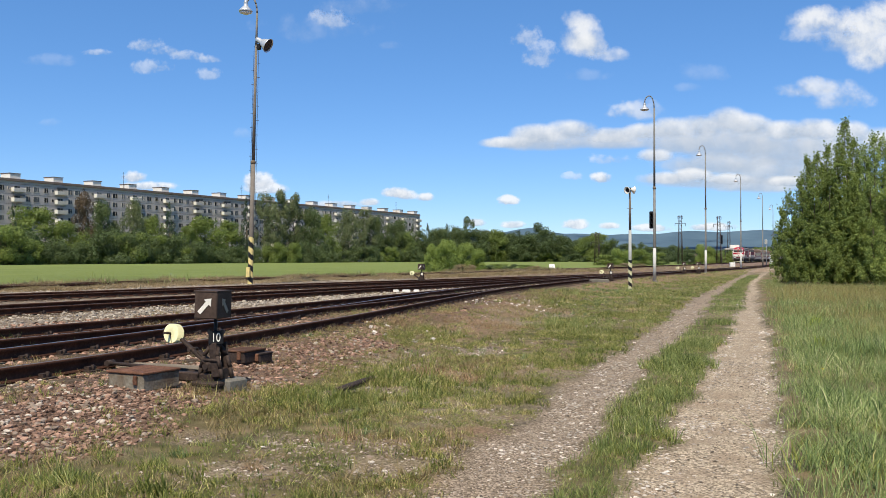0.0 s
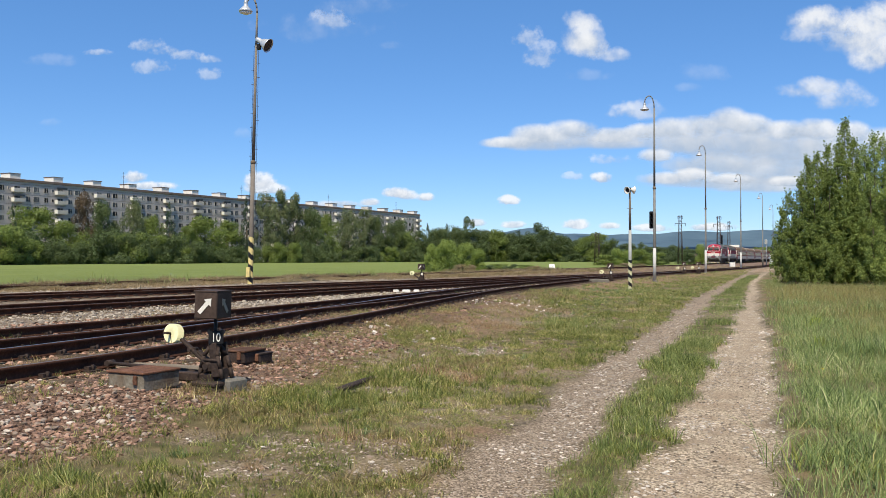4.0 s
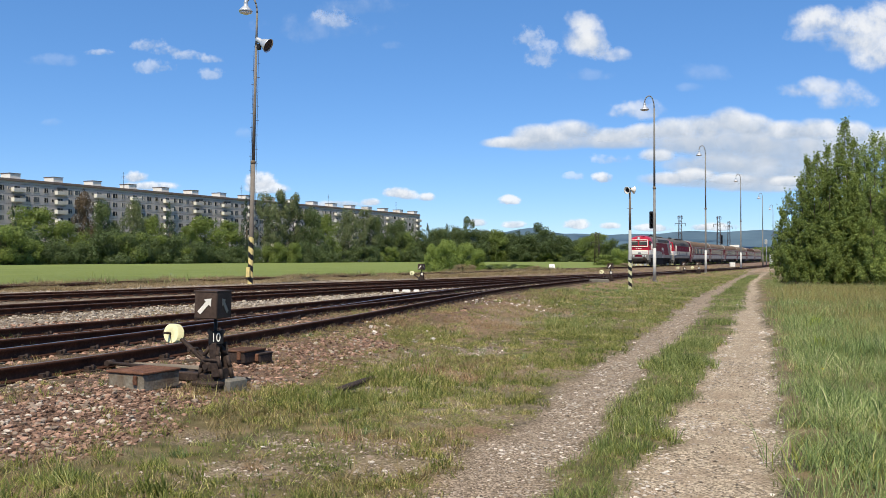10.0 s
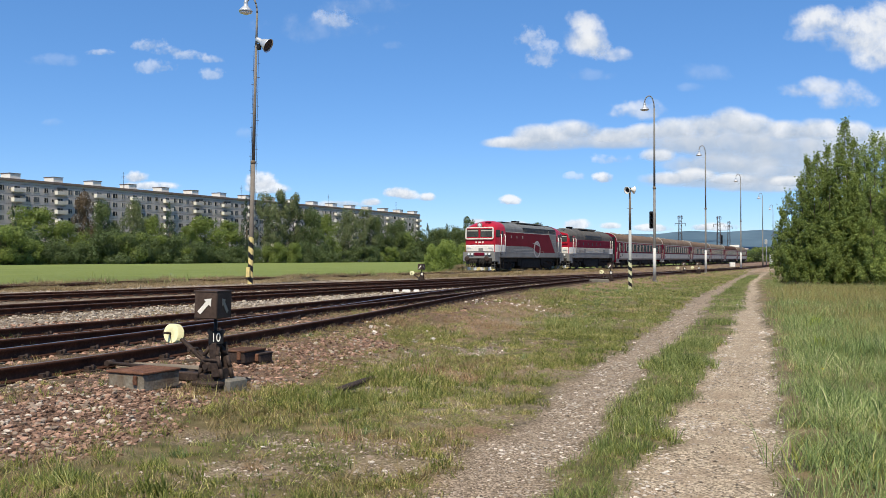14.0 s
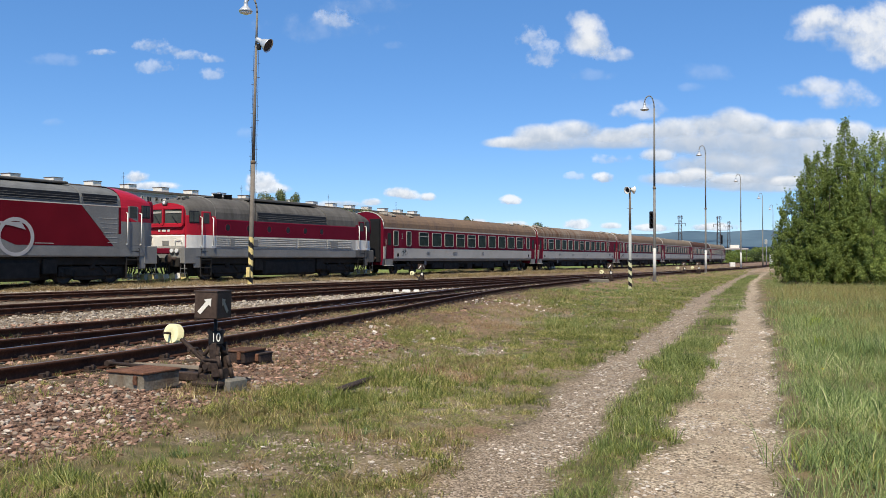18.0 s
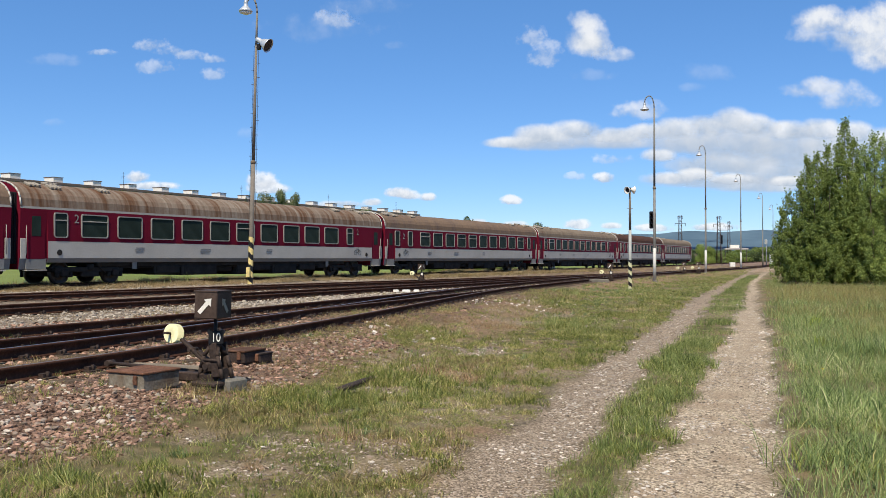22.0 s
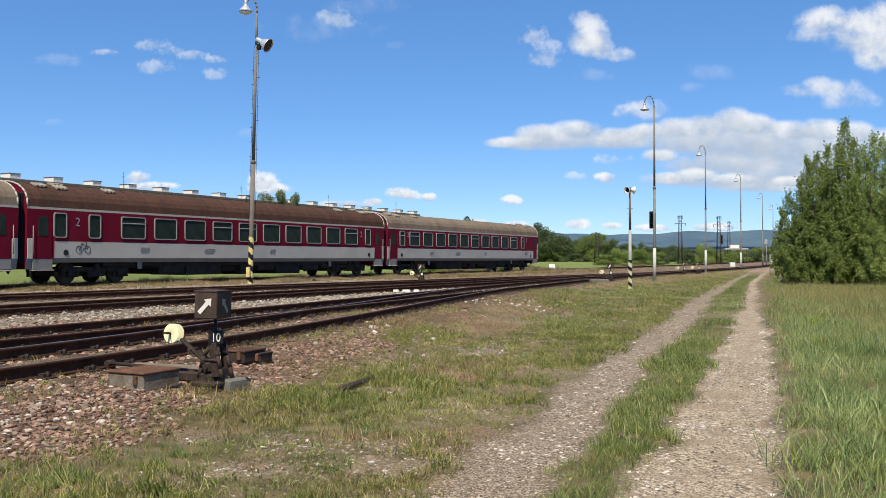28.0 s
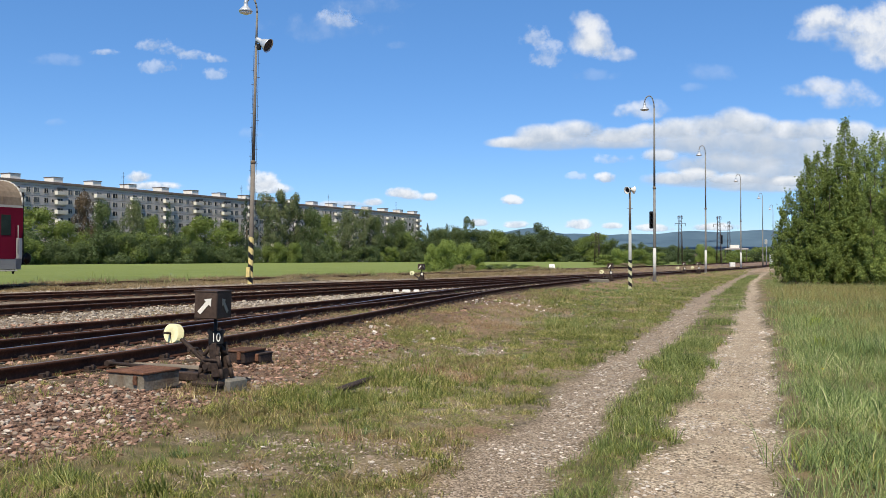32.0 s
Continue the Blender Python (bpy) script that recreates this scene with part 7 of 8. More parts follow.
# ---- hills and clouds ----
def hills():
    m = bpy.data.materials.new("haze_blue_hills")
    m.use_nodes = True
    b = m.node_tree.nodes["Principled BSDF"]
    b.inputs["Roughness"].default_value = 1.0
    b.inputs["Specular IOR Level"].default_value = 0
    n = m.node_tree.nodes.new("ShaderNodeTexNoise")
    n.inputs["Scale"].default_value, n.inputs["Detail"].default_value = 0.004, 6
    tc = m.node_tree.nodes.new("ShaderNodeTexCoord")
    m.node_tree.links.new(tc.outputs["Object"], n.inputs["Vector"])
    # the blue of distance haze is painted into the wooded slopes' colour
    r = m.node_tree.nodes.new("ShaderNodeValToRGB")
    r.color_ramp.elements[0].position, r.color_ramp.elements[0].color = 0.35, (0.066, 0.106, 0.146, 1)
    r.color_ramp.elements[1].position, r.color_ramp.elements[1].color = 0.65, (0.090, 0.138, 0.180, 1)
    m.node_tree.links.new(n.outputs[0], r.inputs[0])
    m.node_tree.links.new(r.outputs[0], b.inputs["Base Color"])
    for D, key, amp in ((4300, 3, 1.0), (3600, 7, 0.72)):
        xs = np.linspace(-1500, 3200, 240)
        top = np.interp(xs, [-1500, 700, 820, 900, 950, 990, 1050, 1100, 1150, 1230, 1300, 1400, 1500, 1800, 3200], [428, 428, 420, 410, 404, 411, 416, 414, 412, 410, 408, 410, 412, 415, 420])
        top = top + wob(xs * 0.03, xs * 0, 1.4, key) * 2.2
        hgt = (458 - top) / 1600 * (D + 500) * amp
        rows = []
        for f, back in ((0.0, 0), (0.33, 170), (0.68, 340), (1.0, 500)):
            rows.append([(*spot(x, D + back), max(0.0, f * h)) for x, h in zip(xs, hgt)])
        v = np.array(rows, float).reshape(-1, 3)
        n_ = len(xs)
        i = (np.arange(3)[:, None] * n_ + np.arange(n_ - 1)[None]).ravel()
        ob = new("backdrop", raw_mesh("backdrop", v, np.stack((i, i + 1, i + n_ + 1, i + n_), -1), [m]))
        for p in ob.data.polygons:
            p.use_smooth = True
        tagged(ob, "long wooded hills on the skyline, coloured blue for distance haze", "hills", kind="structure")


hills()


def cloud_material(name, dens, lo, hi, rag, grain=1.0, white=0.80, lift=0.45, soft=0.45):
    """Vapour: a ragged noise edge and a white top over a grey-blue underside; it glows with daylight."""
    m = bpy.data.materials.new(name)
    m.use_nodes = True
    nt = m.node_tree
    nt.nodes.remove(nt.nodes["Principled BSDF"])

    def math_(op, a, b=None, c=None):
        n = nt.nodes.new("ShaderNodeMath")
        n.operation = op
        for k, s in enumerate((a, b, c)):
            if s is None:
                continue
            if isinstance(s, (int, float)):
                n.inputs[k].default_value = s
            else:
                nt.links.new(s, n.inputs[k])
        return n.outputs[0]

    info = nt.nodes.new("ShaderNodeObjectInfo")
    off = nt.nodes.new("ShaderNodeVectorMath")
    off.operation = 'ADD'
    mp = nt.nodes.new("ShaderNodeVectorMath")
    mp.operation = 'SCALE'
    comb = nt.nodes.new("ShaderNodeCombineXYZ")
    for k in range(3):
        nt.links.new(info.outputs["Random"], comb.inputs[k])
    nt.links.new(comb.outputs[0], mp.inputs[0])
    mp.inputs["Scale"].default_value = 4000.0
    pos = nt.nodes.new("ShaderNodeAttribute")
    pos.attribute_name = "flat"
    nt.links.new(pos.outputs["Vector"], off.inputs[0])
    nt.links.new(mp.outputs[0], off.inputs[1])

    def nz(scale, detail, rough=0.55):
        n = nt.nodes.new("ShaderNodeTexNoise")
        n.inputs["Scale"].default_value, n.inputs["Detail"].default_value, n.inputs["Roughness"].default_value = scale, detail, rough
        nt.links.new(off.outputs[0], n.inputs["Vector"])
        return n.outputs[0]

    big, small = nz(0.0060 * grain, 5, 0.52), nz(0.020 * grain, 5, 0.6)
    local = nt.nodes.new("ShaderNodeAttribute")
    local.attribute_name = "unit"
    sep = nt.nodes.new("ShaderNodeSeparateXYZ")
    nt.links.new(local.outputs["Vector"], sep.inputs[0])
    u, v = sep.outputs[0], sep.outputs[1]
    r2 = math_('ADD', math_('MULTIPLY', u, u), math_('MULTIPLY', v, v))
    inside = math_('MULTIPLY', math_('SUBTRACT', 1.0, r2), 0.85)
    low = math_('MULTIPLY', math_('MAXIMUM', math_('SUBTRACT', math_('MULTIPLY', v, -1.0), 0.45), 0.0), -0.9)
    e = math_('ADD', math_('ADD', inside, math_('MULTIPLY', math_('SUBTRACT', big, 0.5), rag)), math_('ADD', math_('MULTIPLY', math_('SUBTRACT', small, 0.5), rag * 0.4), low))
    mr = nt.nodes.new("ShaderNodeMapRange")
    mr.interpolation_type = 'SMOOTHSTEP'
    mr.inputs[1].default_value, mr.inputs[2].default_value, mr.inputs[4].default_value = lo, hi, dens
    nt.links.new(e, mr.inputs[0])
    tone = math_('ADD', math_('MULTIPLY', v, 0.42), math_('ADD', math_('MULTIPLY', math_('SUBTRACT', big, 0.5), 1.7), math_('MULTIPLY', math_('SUBTRACT', small, 0.5), soft)))
    ramp = nt.nodes.new("ShaderNodeValToRGB")
    ramp.color_ramp.elements[0].position, ramp.color_ramp.elements[0].color = 0.20, (0.40, 0.47, 0.57, 1)
    ramp.color_ramp.elements[1].position, ramp.color_ramp.elements[1].color = 0.80, (white, white * 1.02, white * 1.05, 1)
    nt.links.new(math_('ADD', tone, lift), ramp.inputs[0])
    em = nt.nodes.new("ShaderNodeEmission")
    nt.links.new(ramp.outputs[0], em.inputs[0])
    tr = nt.nodes.new("ShaderNodeBsdfTransparent")
    mx = nt.nodes.new("ShaderNodeMixShader")
    nt.links.new(mr.outputs[0], mx.inputs[0])
    nt.links.new(tr.outputs[0], mx.inputs[1])
    nt.links.new(em.outputs[0], mx.inputs[2])
    nt.links.new(mx.outputs[0], nt.nodes["Material Output"].inputs[0])
    return m


CLOUD_DENSE = cloud_material("cumulus_vapour", 0.92, 0.02, 1.0, 2.0, 1.1, 0.75, 0.62)
CLOUD_PUFF = cloud_material("puffy_vapour", 0.90, 0.10, 0.75, 1.5, 2.2, 0.80, 0.55)
CLOUD_MID = cloud_material("feathered_vapour", 0.58, 0.05, 1.15, 2.4, 1.3, 0.75, 0.58)
CLOUD_BANK = cloud_material("banked_vapour", 0.92, -0.02, 0.80, 1.15, 0.95, 0.75, 0.46, 0.55)
CLOUD_SHADE = cloud_material("shaded_vapour", 0.86, -0.02, 0.85, 1.1, 0.8, 0.66, 0.36, 0.35)
CLOUD_SOFT = cloud_material("thin_vapour", 0.40, 0.12, 1.05, 2.8, 2.2)
CLOUD_FAINT = cloud_material("wispy_vapour", 0.13, 0.10, 1.2, 2.6, 1.3)
CLOUDS = []


def cloud(xp, yp, w, h, mat, label, D):
    """A cloud far off: a shallow puffy relief with a lumpy rim, w and h half its spread."""
    k = D / 1600
    rng = np.random.RandomState(int(xp * 7 + yp))
    n, rings = 28, 6
    ph = rng.uniform(0, 6.28, 4)
    V, U = [(0, -0.25 * h * k, 0)], [(0, 0, 0)]
    for j in range(1, rings + 1):
        for i in range(n):
            a = 6.28318 * i / n
            q = j / rings * (1.18 + 0.10 * math.sin(3 * a + ph[0]) + 0.06 * math.sin(7 * a + ph[1]))
            x, z = q * math.cos(a), q * math.sin(a)
            V.append((x * w * k, -0.25 * h * k * (1 - (j / rings) ** 2), z * h * k))
            U.append((x, z, 0))
    F = [(0, 1 + i, 1 + (i + 1) % n) for i in range(n)]
    for j in range(rings - 1):
        for i in range(n):
            a, b = 1 + j * n + i, 1 + j * n + (i + 1) % n
            F += [(a, a + n, b + n), (a, b + n, b)]
    me = raw_mesh("cloud", np.array(V, float), np.array(F), [mat])
    me.attributes.new("unit", 'FLOAT_VECTOR', 'POINT').data.foreach_set("vector", np.array(U, np.float32).ravel())
    me.attributes.new("flat", 'FLOAT_VECTOR', 'POINT').data.foreach_set("vector", (np.array(V, np.float32) / (D / 4000.0)).ravel())
    ob = tagged(new("cloud", me), label, "cloud", "clouds")

    def at(px_):
        x, y = spot(px_, D)
        return pose(x, y, 1.4 + (458 - yp) * k, 0, 0, 27.75)
    ob.matrix_basis = at(xp)
    CLOUDS.append((ob, at(xp), at(xp + 4 + 10.0 * (458 - yp) / 400)))


D0 = 3300.0
for xp, yp, w, h in ((900, 253, 58, 13), (950, 238, 54, 22), (1015, 232, 58, 22), (1085, 240, 56, 18), (1140, 234, 46, 18), (1188, 228, 46, 24), (1240, 224, 46, 26), (1286, 214, 42, 28), (1330, 224, 48, 24), (1388, 232, 52, 22), (1440, 230, 50, 24),
                     (1500, 236, 50, 24), (1560, 250, 50, 28), (1160, 276, 36, 14), (1180, 316, 56, 14), (1226, 310, 40, 14), (1290, 318, 50, 12), (1395, 322, 46, 12)):
    D0 += 14
    cloud(xp, yp, w, h, CLOUD_BANK, "sunlit white top of a cloud bank", D0)
for xp, yp, w, h in ((965, 252, 100, 22), (1080, 252, 90, 18), (1200, 254, 80, 30), (1290, 254, 110, 44), (1390, 264, 110, 42), (1490, 274, 100, 46), (1260, 292, 110, 26), (1370, 304, 130, 34), (1470, 312, 90, 36), (1220, 322, 100, 18), (1340, 328, 120, 18)):
    D0 += 14
    cloud(xp, yp, w, h, CLOUD_SHADE, "greyish shaded underside of the cloud bank", D0)
for xp, yp, w, h in ((1030, 64, 46, 40), (1048, 82, 38, 30), (1450, 38, 66, 30), (1500, 62, 70, 46), (1552, 88, 64, 50), (1560, 36, 60, 44)):
    D0 += 14
    cloud(xp, yp, w, h, CLOUD_DENSE, "sunlit white cumulus cloud with torn edges", D0)
for xp, yp, w, h in ((238, 314, 26, 14), (262, 330, 62, 10), (458, 322, 34, 22), (470, 334, 48, 14), (700, 341, 32, 13), (716, 346, 26, 12), (752, 350, 20, 10), (600, 362, 60, 10), (900, 355, 24, 12), (1066, 316, 26, 13), (1018, 397, 28, 13), (1078, 400, 22, 8), (1150, 404, 46, 9), (1240, 403, 26, 8), (1272, 402, 40, 10), (908, 398, 26, 9), (842, 394, 22, 10), (655, 358, 22, 9)):
    D0 += 14
    cloud(xp, yp, w, h, CLOUD_PUFF, "small white cumulus puff low over the horizon", D0)
for xp, yp, w, h in ((1420, 158, 52, 20), (1448, 152, 44, 20), (1484, 172, 64, 32), (1085, 97, 40, 16), (1135, 196, 50, 22), (1020, 34, 26, 22), (1430, 60, 46, 20)):
    D0 += 14
    cloud(xp, yp, w, h, CLOUD_MID, "soft feathery white cloud with torn edges", D0)
for xp, yp, w, h in ((258, 80, 34, 14), (298, 90, 40, 12), (330, 99, 36, 11), (370, 105, 30, 9), (268, 118, 56, 16), (370, 131, 26, 15), (168, 93, 28, 8), (955, 96, 36, 30), (932, 66, 30, 28), (1105, 198, 40, 20), (585, 34, 44, 24), (1080, 282, 40, 12), (1015, 312, 22, 9)):
    D0 += 14
    cloud(xp, yp, w, h, CLOUD_SOFT, "thin torn white cloud", D0)
for xp, yp, w, h in ((560, 50, 130, 30), (640, 12, 90, 22), (88, 218, 20, 10), (434, 238, 26, 13), (690, 80, 22, 10), (1245, 130, 50, 22), (1030, 133, 60, 14), (1220, 155, 30, 10), (90, 108, 70, 14)):
    D0 += 14
    cloud(xp, yp, w, h, CLOUD_FAINT, "faint veil of cloud", D0)


# ---- stones and grass ----
_rg = np.random.RandomState(21)


def stone_template(seed, flat=0.75):
    """A broken stone: a lumpy block of twenty faces, longer than wide, with blunt corners."""
    r = np.random.RandomState(seed)
    g = 1.618
    v = np.array([(-1, g, 0), (1, g, 0), (-1, -g, 0), (1, -g, 0), (0, -1, g), (0, 1, g), (0, -1, -g), (0, 1, -g), (g, 0, -1), (g, 0, 1), (-g, 0, -1), (-g, 0, 1)], float) / 1.9
    v = v @ np.linalg.qr(r.normal(0, 1, (3, 3)))[0]
    v = np.sign(v) * np.abs(v) ** 0.85 * r.uniform(0.66, 1.22, (12, 1)) * np.array([r.uniform(1.05, 1.45), 0.95, flat])
    f = np.array([(0, 11, 5), (0, 5, 1), (0, 1, 7), (0, 7, 10), (0, 10, 11), (1, 5, 9), (5, 11, 4), (11, 10, 2), (10, 7, 6), (7, 1, 8), (3, 9, 4), (3, 4, 2), (3, 2, 6), (3, 6, 8), (3, 8, 9), (4, 9, 5), (2, 4, 11), (6, 2, 10), (8, 6, 7), (9, 8, 1)])
    return v, f


def strew(n, x0, x1, y0, y1, weight, rng):
    x, y = rng.uniform(x0, x1, n), y0 + (y1 - y0) * rng.rand(n)
    keep = rng.rand(n) < weight(x, y)
    return x[keep], y[keep]


def stones(name, n, x0, x1, y0, y1, weight, s0, s1, mat, label, sink=0.15, flat=0.75):
    x, y = strew(n, x0, x1, y0, y1, weight, _rg)
    s = s0 + (s1 - s0) * _rg.rand(len(x)) ** 2.5
    z = ground_z(x, y) + s * (0.35 - sink)
    V, Fc, k = [], [], 0
    for q in range(5):
        v, f = stone_template(len(x) + q, flat)
        m = slice(q, None, 5)
        me = scatter(name, v, f, np.stack((x[m], y[m], z[m]), -1), s[m], _rg, [mat], 0.35)
        co = np.zeros(len(me.vertices) * 3, np.float32)
        me.vertices.foreach_get("co", co)
        V.append(co.reshape(-1, 3))
        Fc.append(np.arange(len(x[m]))[:, None, None] * len(v) + f[None] + k)
        k += len(V[-1])
        bpy.data.meshes.remove(me)
    ob = new(name, raw_mesh(name, np.concatenate(V), np.concatenate([t.reshape(-1, 3) for t in Fc]), [mat]))
    ob.data.attributes.new("sharp_face", 'BOOLEAN', 'FACE').data.foreach_set("value", np.ones(len(ob.data.polygons), bool))
    tagged(ob, label, "stones", kind="stuff")


def w_near_bed(x, y):
    return zones(x, y)[1] * np.interp(y, [3, 8, 13], [1, 0.8, 0.5]) * np.clip(0.75 + 0.6 * wob(x, y, 3.0, 37), 0.2, 1)


stones("ballast_stones", 46000, -8.6, -4.0, 3.2, 14, w_near_bed, 0.008, 0.027, M_STONE, "reddish broken ballast stones round the switch")
stones("ballast_stones", 9000, -8.6, -4.0, 3.2, 14, w_near_bed, 0.008, 0.028, M_STONE_MIX, "pale and dark broken stones in the ballast", 0.05)
stones("ballast_stones", 900, -8.2, -4.6, 3.2, 12, w_near_bed, 0.012, 0.030, M_STONE_PALE, "whitish stones among the red ballast", 0.0)
stones("strewn_stones", 9000, -7.2, -2.6, 3.8, 14, lambda x, y: bare(x, y), 0.006, 0.024, M_STONE_MIX, "grey stones on the bare patches", 0.05, 0.6)
stones("strewn_stones", 1500, -7.2, -2.6, 3.8, 14, lambda x, y: bare(x, y), 0.008, 0.026, M_PEBBLE_WHITE, "whitish stones on the bare patches", 0.05, 0.6)
stones("strewn_stones", 1600, -13.0, -7.0, 12, 32, lambda x, y: scuff(x, y) * np.clip(0.1 + wob(x, y, 0.9, 35), 0, 1), 0.018, 0.052, M_PEBBLE_WHITE, "whitish stones strewn on the trodden dirt", 0.05, 0.6)
stones("ballast_stones", 9000, -11.5, -6.5, 11, 30, lambda x, y: zones(x, y)[1] * np.clip(0.3 + wob(x, y, 0.8, 31), 0, 1), 0.014, 0.045, M_STONE, "reddish ballast stones on the shoulder")
stones("ballast_stones", 12000, -14.4, -9.0, 2.5, 28, lambda x, y: zones(x, y)[2], 0.016, 0.045, M_STONE, "reddish ballast between the near rails")
stones("ballast_stones", 11000, -17.0, -13.0, 5, 40, lambda x, y: zones(x, y)[2] * np.interp(y, [12, 24], [0.45, 1]), 0.018, 0.05, M_STONE_PALE, "pale ballast between the tracks")
stones("ballast_stones", 9000, -30.0, -17.0, 10, 60, lambda x, y: zones(x, y)[2] * np.clip(0.45 + wob(x, y, 0.5, 33), 0, 1), 0.03, 0.06, M_STONE_PALE, "pale ballast between the far tracks")
def w_road(x, y):
    return np.clip(zones(x, y)[0] * np.clip(0.55 + 0.6 * wob(x, y, 3, 36), 0.2, 1) * np.interp(y, [3, 8, 24], [1, 0.9, 0.7]), 0, 1)


stones("road_pebbles", 30000, -4.5, 0.4, 3.0, 13, w_road, 0.003, 0.012, M_STONE_DARK, "small stones pressed into the wheel ruts", 0.2, 0.42)
stones("road_pebbles", 60000, -5, 0.4, 3.0, 13, lambda x, y: w_road(x, y) * (0.35 + 0.65 * rut_side(x, y)), 0.003, 0.0135, M_PEBBLE, "pale flat pebbles pressed into the wheel ruts", 0.1, 0.38)
stones("road_pebbles", 15000, -4.6, 0.4, 3.0, 14, lambda x, y: w_road(x, y) * rut_side(x, y), 0.006, 0.019, M_PEBBLE_WHITE, "whitish flat pebbles lying in the wheel ruts", 0.05, 0.40)
stones("road_pebbles", 3500, -4.6, 0.4, 3.0, 12, w_road, 0.006, 0.016, M_STONE_DARK, "dark flat stones lying in the wheel ruts", 0.05, 0.45)
stones("road_pebbles", 34000, -8, 0.0, 12, 34, lambda x, y: w_road(x, y) * (0.4 + 0.6 * rut_side(x, y)), 0.006, 0.020, M_PEBBLE, "pale flat pebbles further along the wheel ruts", 0.1, 0.38)


stones("road_pebbles", 12000, -8, 0.0, 12, 30, lambda x, y: w_road(x, y) * rut_side(x, y), 0.010, 0.026, M_PEBBLE_WHITE, "whitish flat pebbles further along the wheel ruts", 0.05, 0.40)


def tuft_template(blades, spread, lean, seed, width, bowed):
    """Blades one unit high: plain spears, or bowed ones in three faces."""
    r = np.random.RandomState(seed)
    V, F = [], []
    for k in range(blades):
        a, b = r.uniform(0, 6.28), r.uniform(0, 6.28)
        h, l = r.uniform(0.35, 1.0), r.uniform(0.1, 1.0) * lean
        q = spread * r.uniform(0, 1) ** 0.5
        x, y = q * math.cos(b), q * math.sin(b)
        t = a + r.uniform(0.6, 2.5)
        wx, wy = math.cos(t) * width, math.sin(t) * width
        dx, dy = math.cos(a) * l, math.sin(a) * l
        i = len(V)
        if bowed:
            V += [(x - wx, y - wy, -0.03), (x + wx, y + wy, -0.03), (x + dx * 0.3 - wx * 0.8, y + dy * 0.3 - wy * 0.8, h * 0.6), (x + dx * 0.3 + wx * 0.8, y + dy * 0.3 + wy * 0.8, h * 0.6), (x + dx, y + dy, h)]
            F += [(i, i + 1, i + 3), (i, i + 3, i + 2), (i + 2, i + 3, i + 4)]
        else:
            V += [(x - wx, y - wy, -0.03), (x + wx, y + wy, -0.03), (x + dx, y + dy, h)]
            F += [(i, i + 1, i + 2)]
    return np.array(V), np.array(F)


def tufts(name, n, box_, weight, h0, h1, mat, label, blades=9, spread=0.28, lean=0.45, width=0.022, yp=1.6, tilt=0.12, bowed=False, wide=False):
    x0, x1, y0, y1 = box_
    for seed in (1, 2):
        m = n // 2
        x = _rg.uniform(x0, x1, m)
        y = y0 + (y1 - y0) * _rg.rand(m) ** yp
        keep = (_rg.rand(m) < weight(x, y)) & (wide | (np.abs(x + y * 0.526) < 3.2 + y * 0.70))
        x, y = x[keep], y[keep]
        s = _rg.uniform(h0, h1, len(x)) * np.clip(0.75 + 0.35 * wob(x, y, 1.6, 41), 0.4, 1.3)
        v, f = tuft_template(blades, spread, lean, seed * 17 + len(name), width, bowed)
        tagged(new(name, scatter(name, v, f, np.stack((x, y, ground_z(x, y) - 0.005), -1), s, _rg, [mat], tilt)), label, "grass", kind="stuff")


def w_left(x, y):
    rd, ba, pa = zones(x, y)[:3]
    mid = x < along(ROAD_L, y)
    return np.clip(mid * (1 - rd) * (1 - 0.8 * bare(x, y, WITHERED)) * (1 - 0.96 * ba) * (1 - pa) * (1 - 0.8 * scuff(x, y)) * np.clip(0.30 + 1.35 * wob(x, y, 1.3, 51) + 0.9 * wob(x, y, 6, 52) + 0.9 * wob(x, y, 15, 53), 0.06, 1), 0, 1)


def w_thin(x, y):
    """The bare patches that the grass leaves."""
    rd, ba, pa = zones(x, y)[:3]
    return (x < along(ROAD_L, y)) * (1 - rd) * (1 - 0.95 * ba) * (1 - pa) * (1 - w_left(x, y))


def w_mid(x, y):
    rd = zones(x, y)[0]
    return (x > along(ROAD_L, y)) * (x < along(ROAD_R, y)) * (1 - rd) ** 1.4 * np.clip(0.7 + 0.6 * wob(x, y, 5, 79) + np.clip((y - 9) * 0.15, 0, 1), 0.15, 1)


def w_right(x, y):
    rd = zones(x, y)[0]
    return (x > along(ROAD_R, y)) * (1 - rd) ** 2 * np.clip((x - along(ROAD_R, y) - 0.42 + 0.16 * wob(x, y, 3.1, 47)) * 2.5, 0, 1)


def w_shoulder(x, y):
    rd, ba, pa = zones(x, y)[:3]
    return (x < along(ROAD_L, y)) * (1 - rd) * (1 - 0.97 * ba) * (1 - pa) * (1 - 0.7 * scuff(x, y))


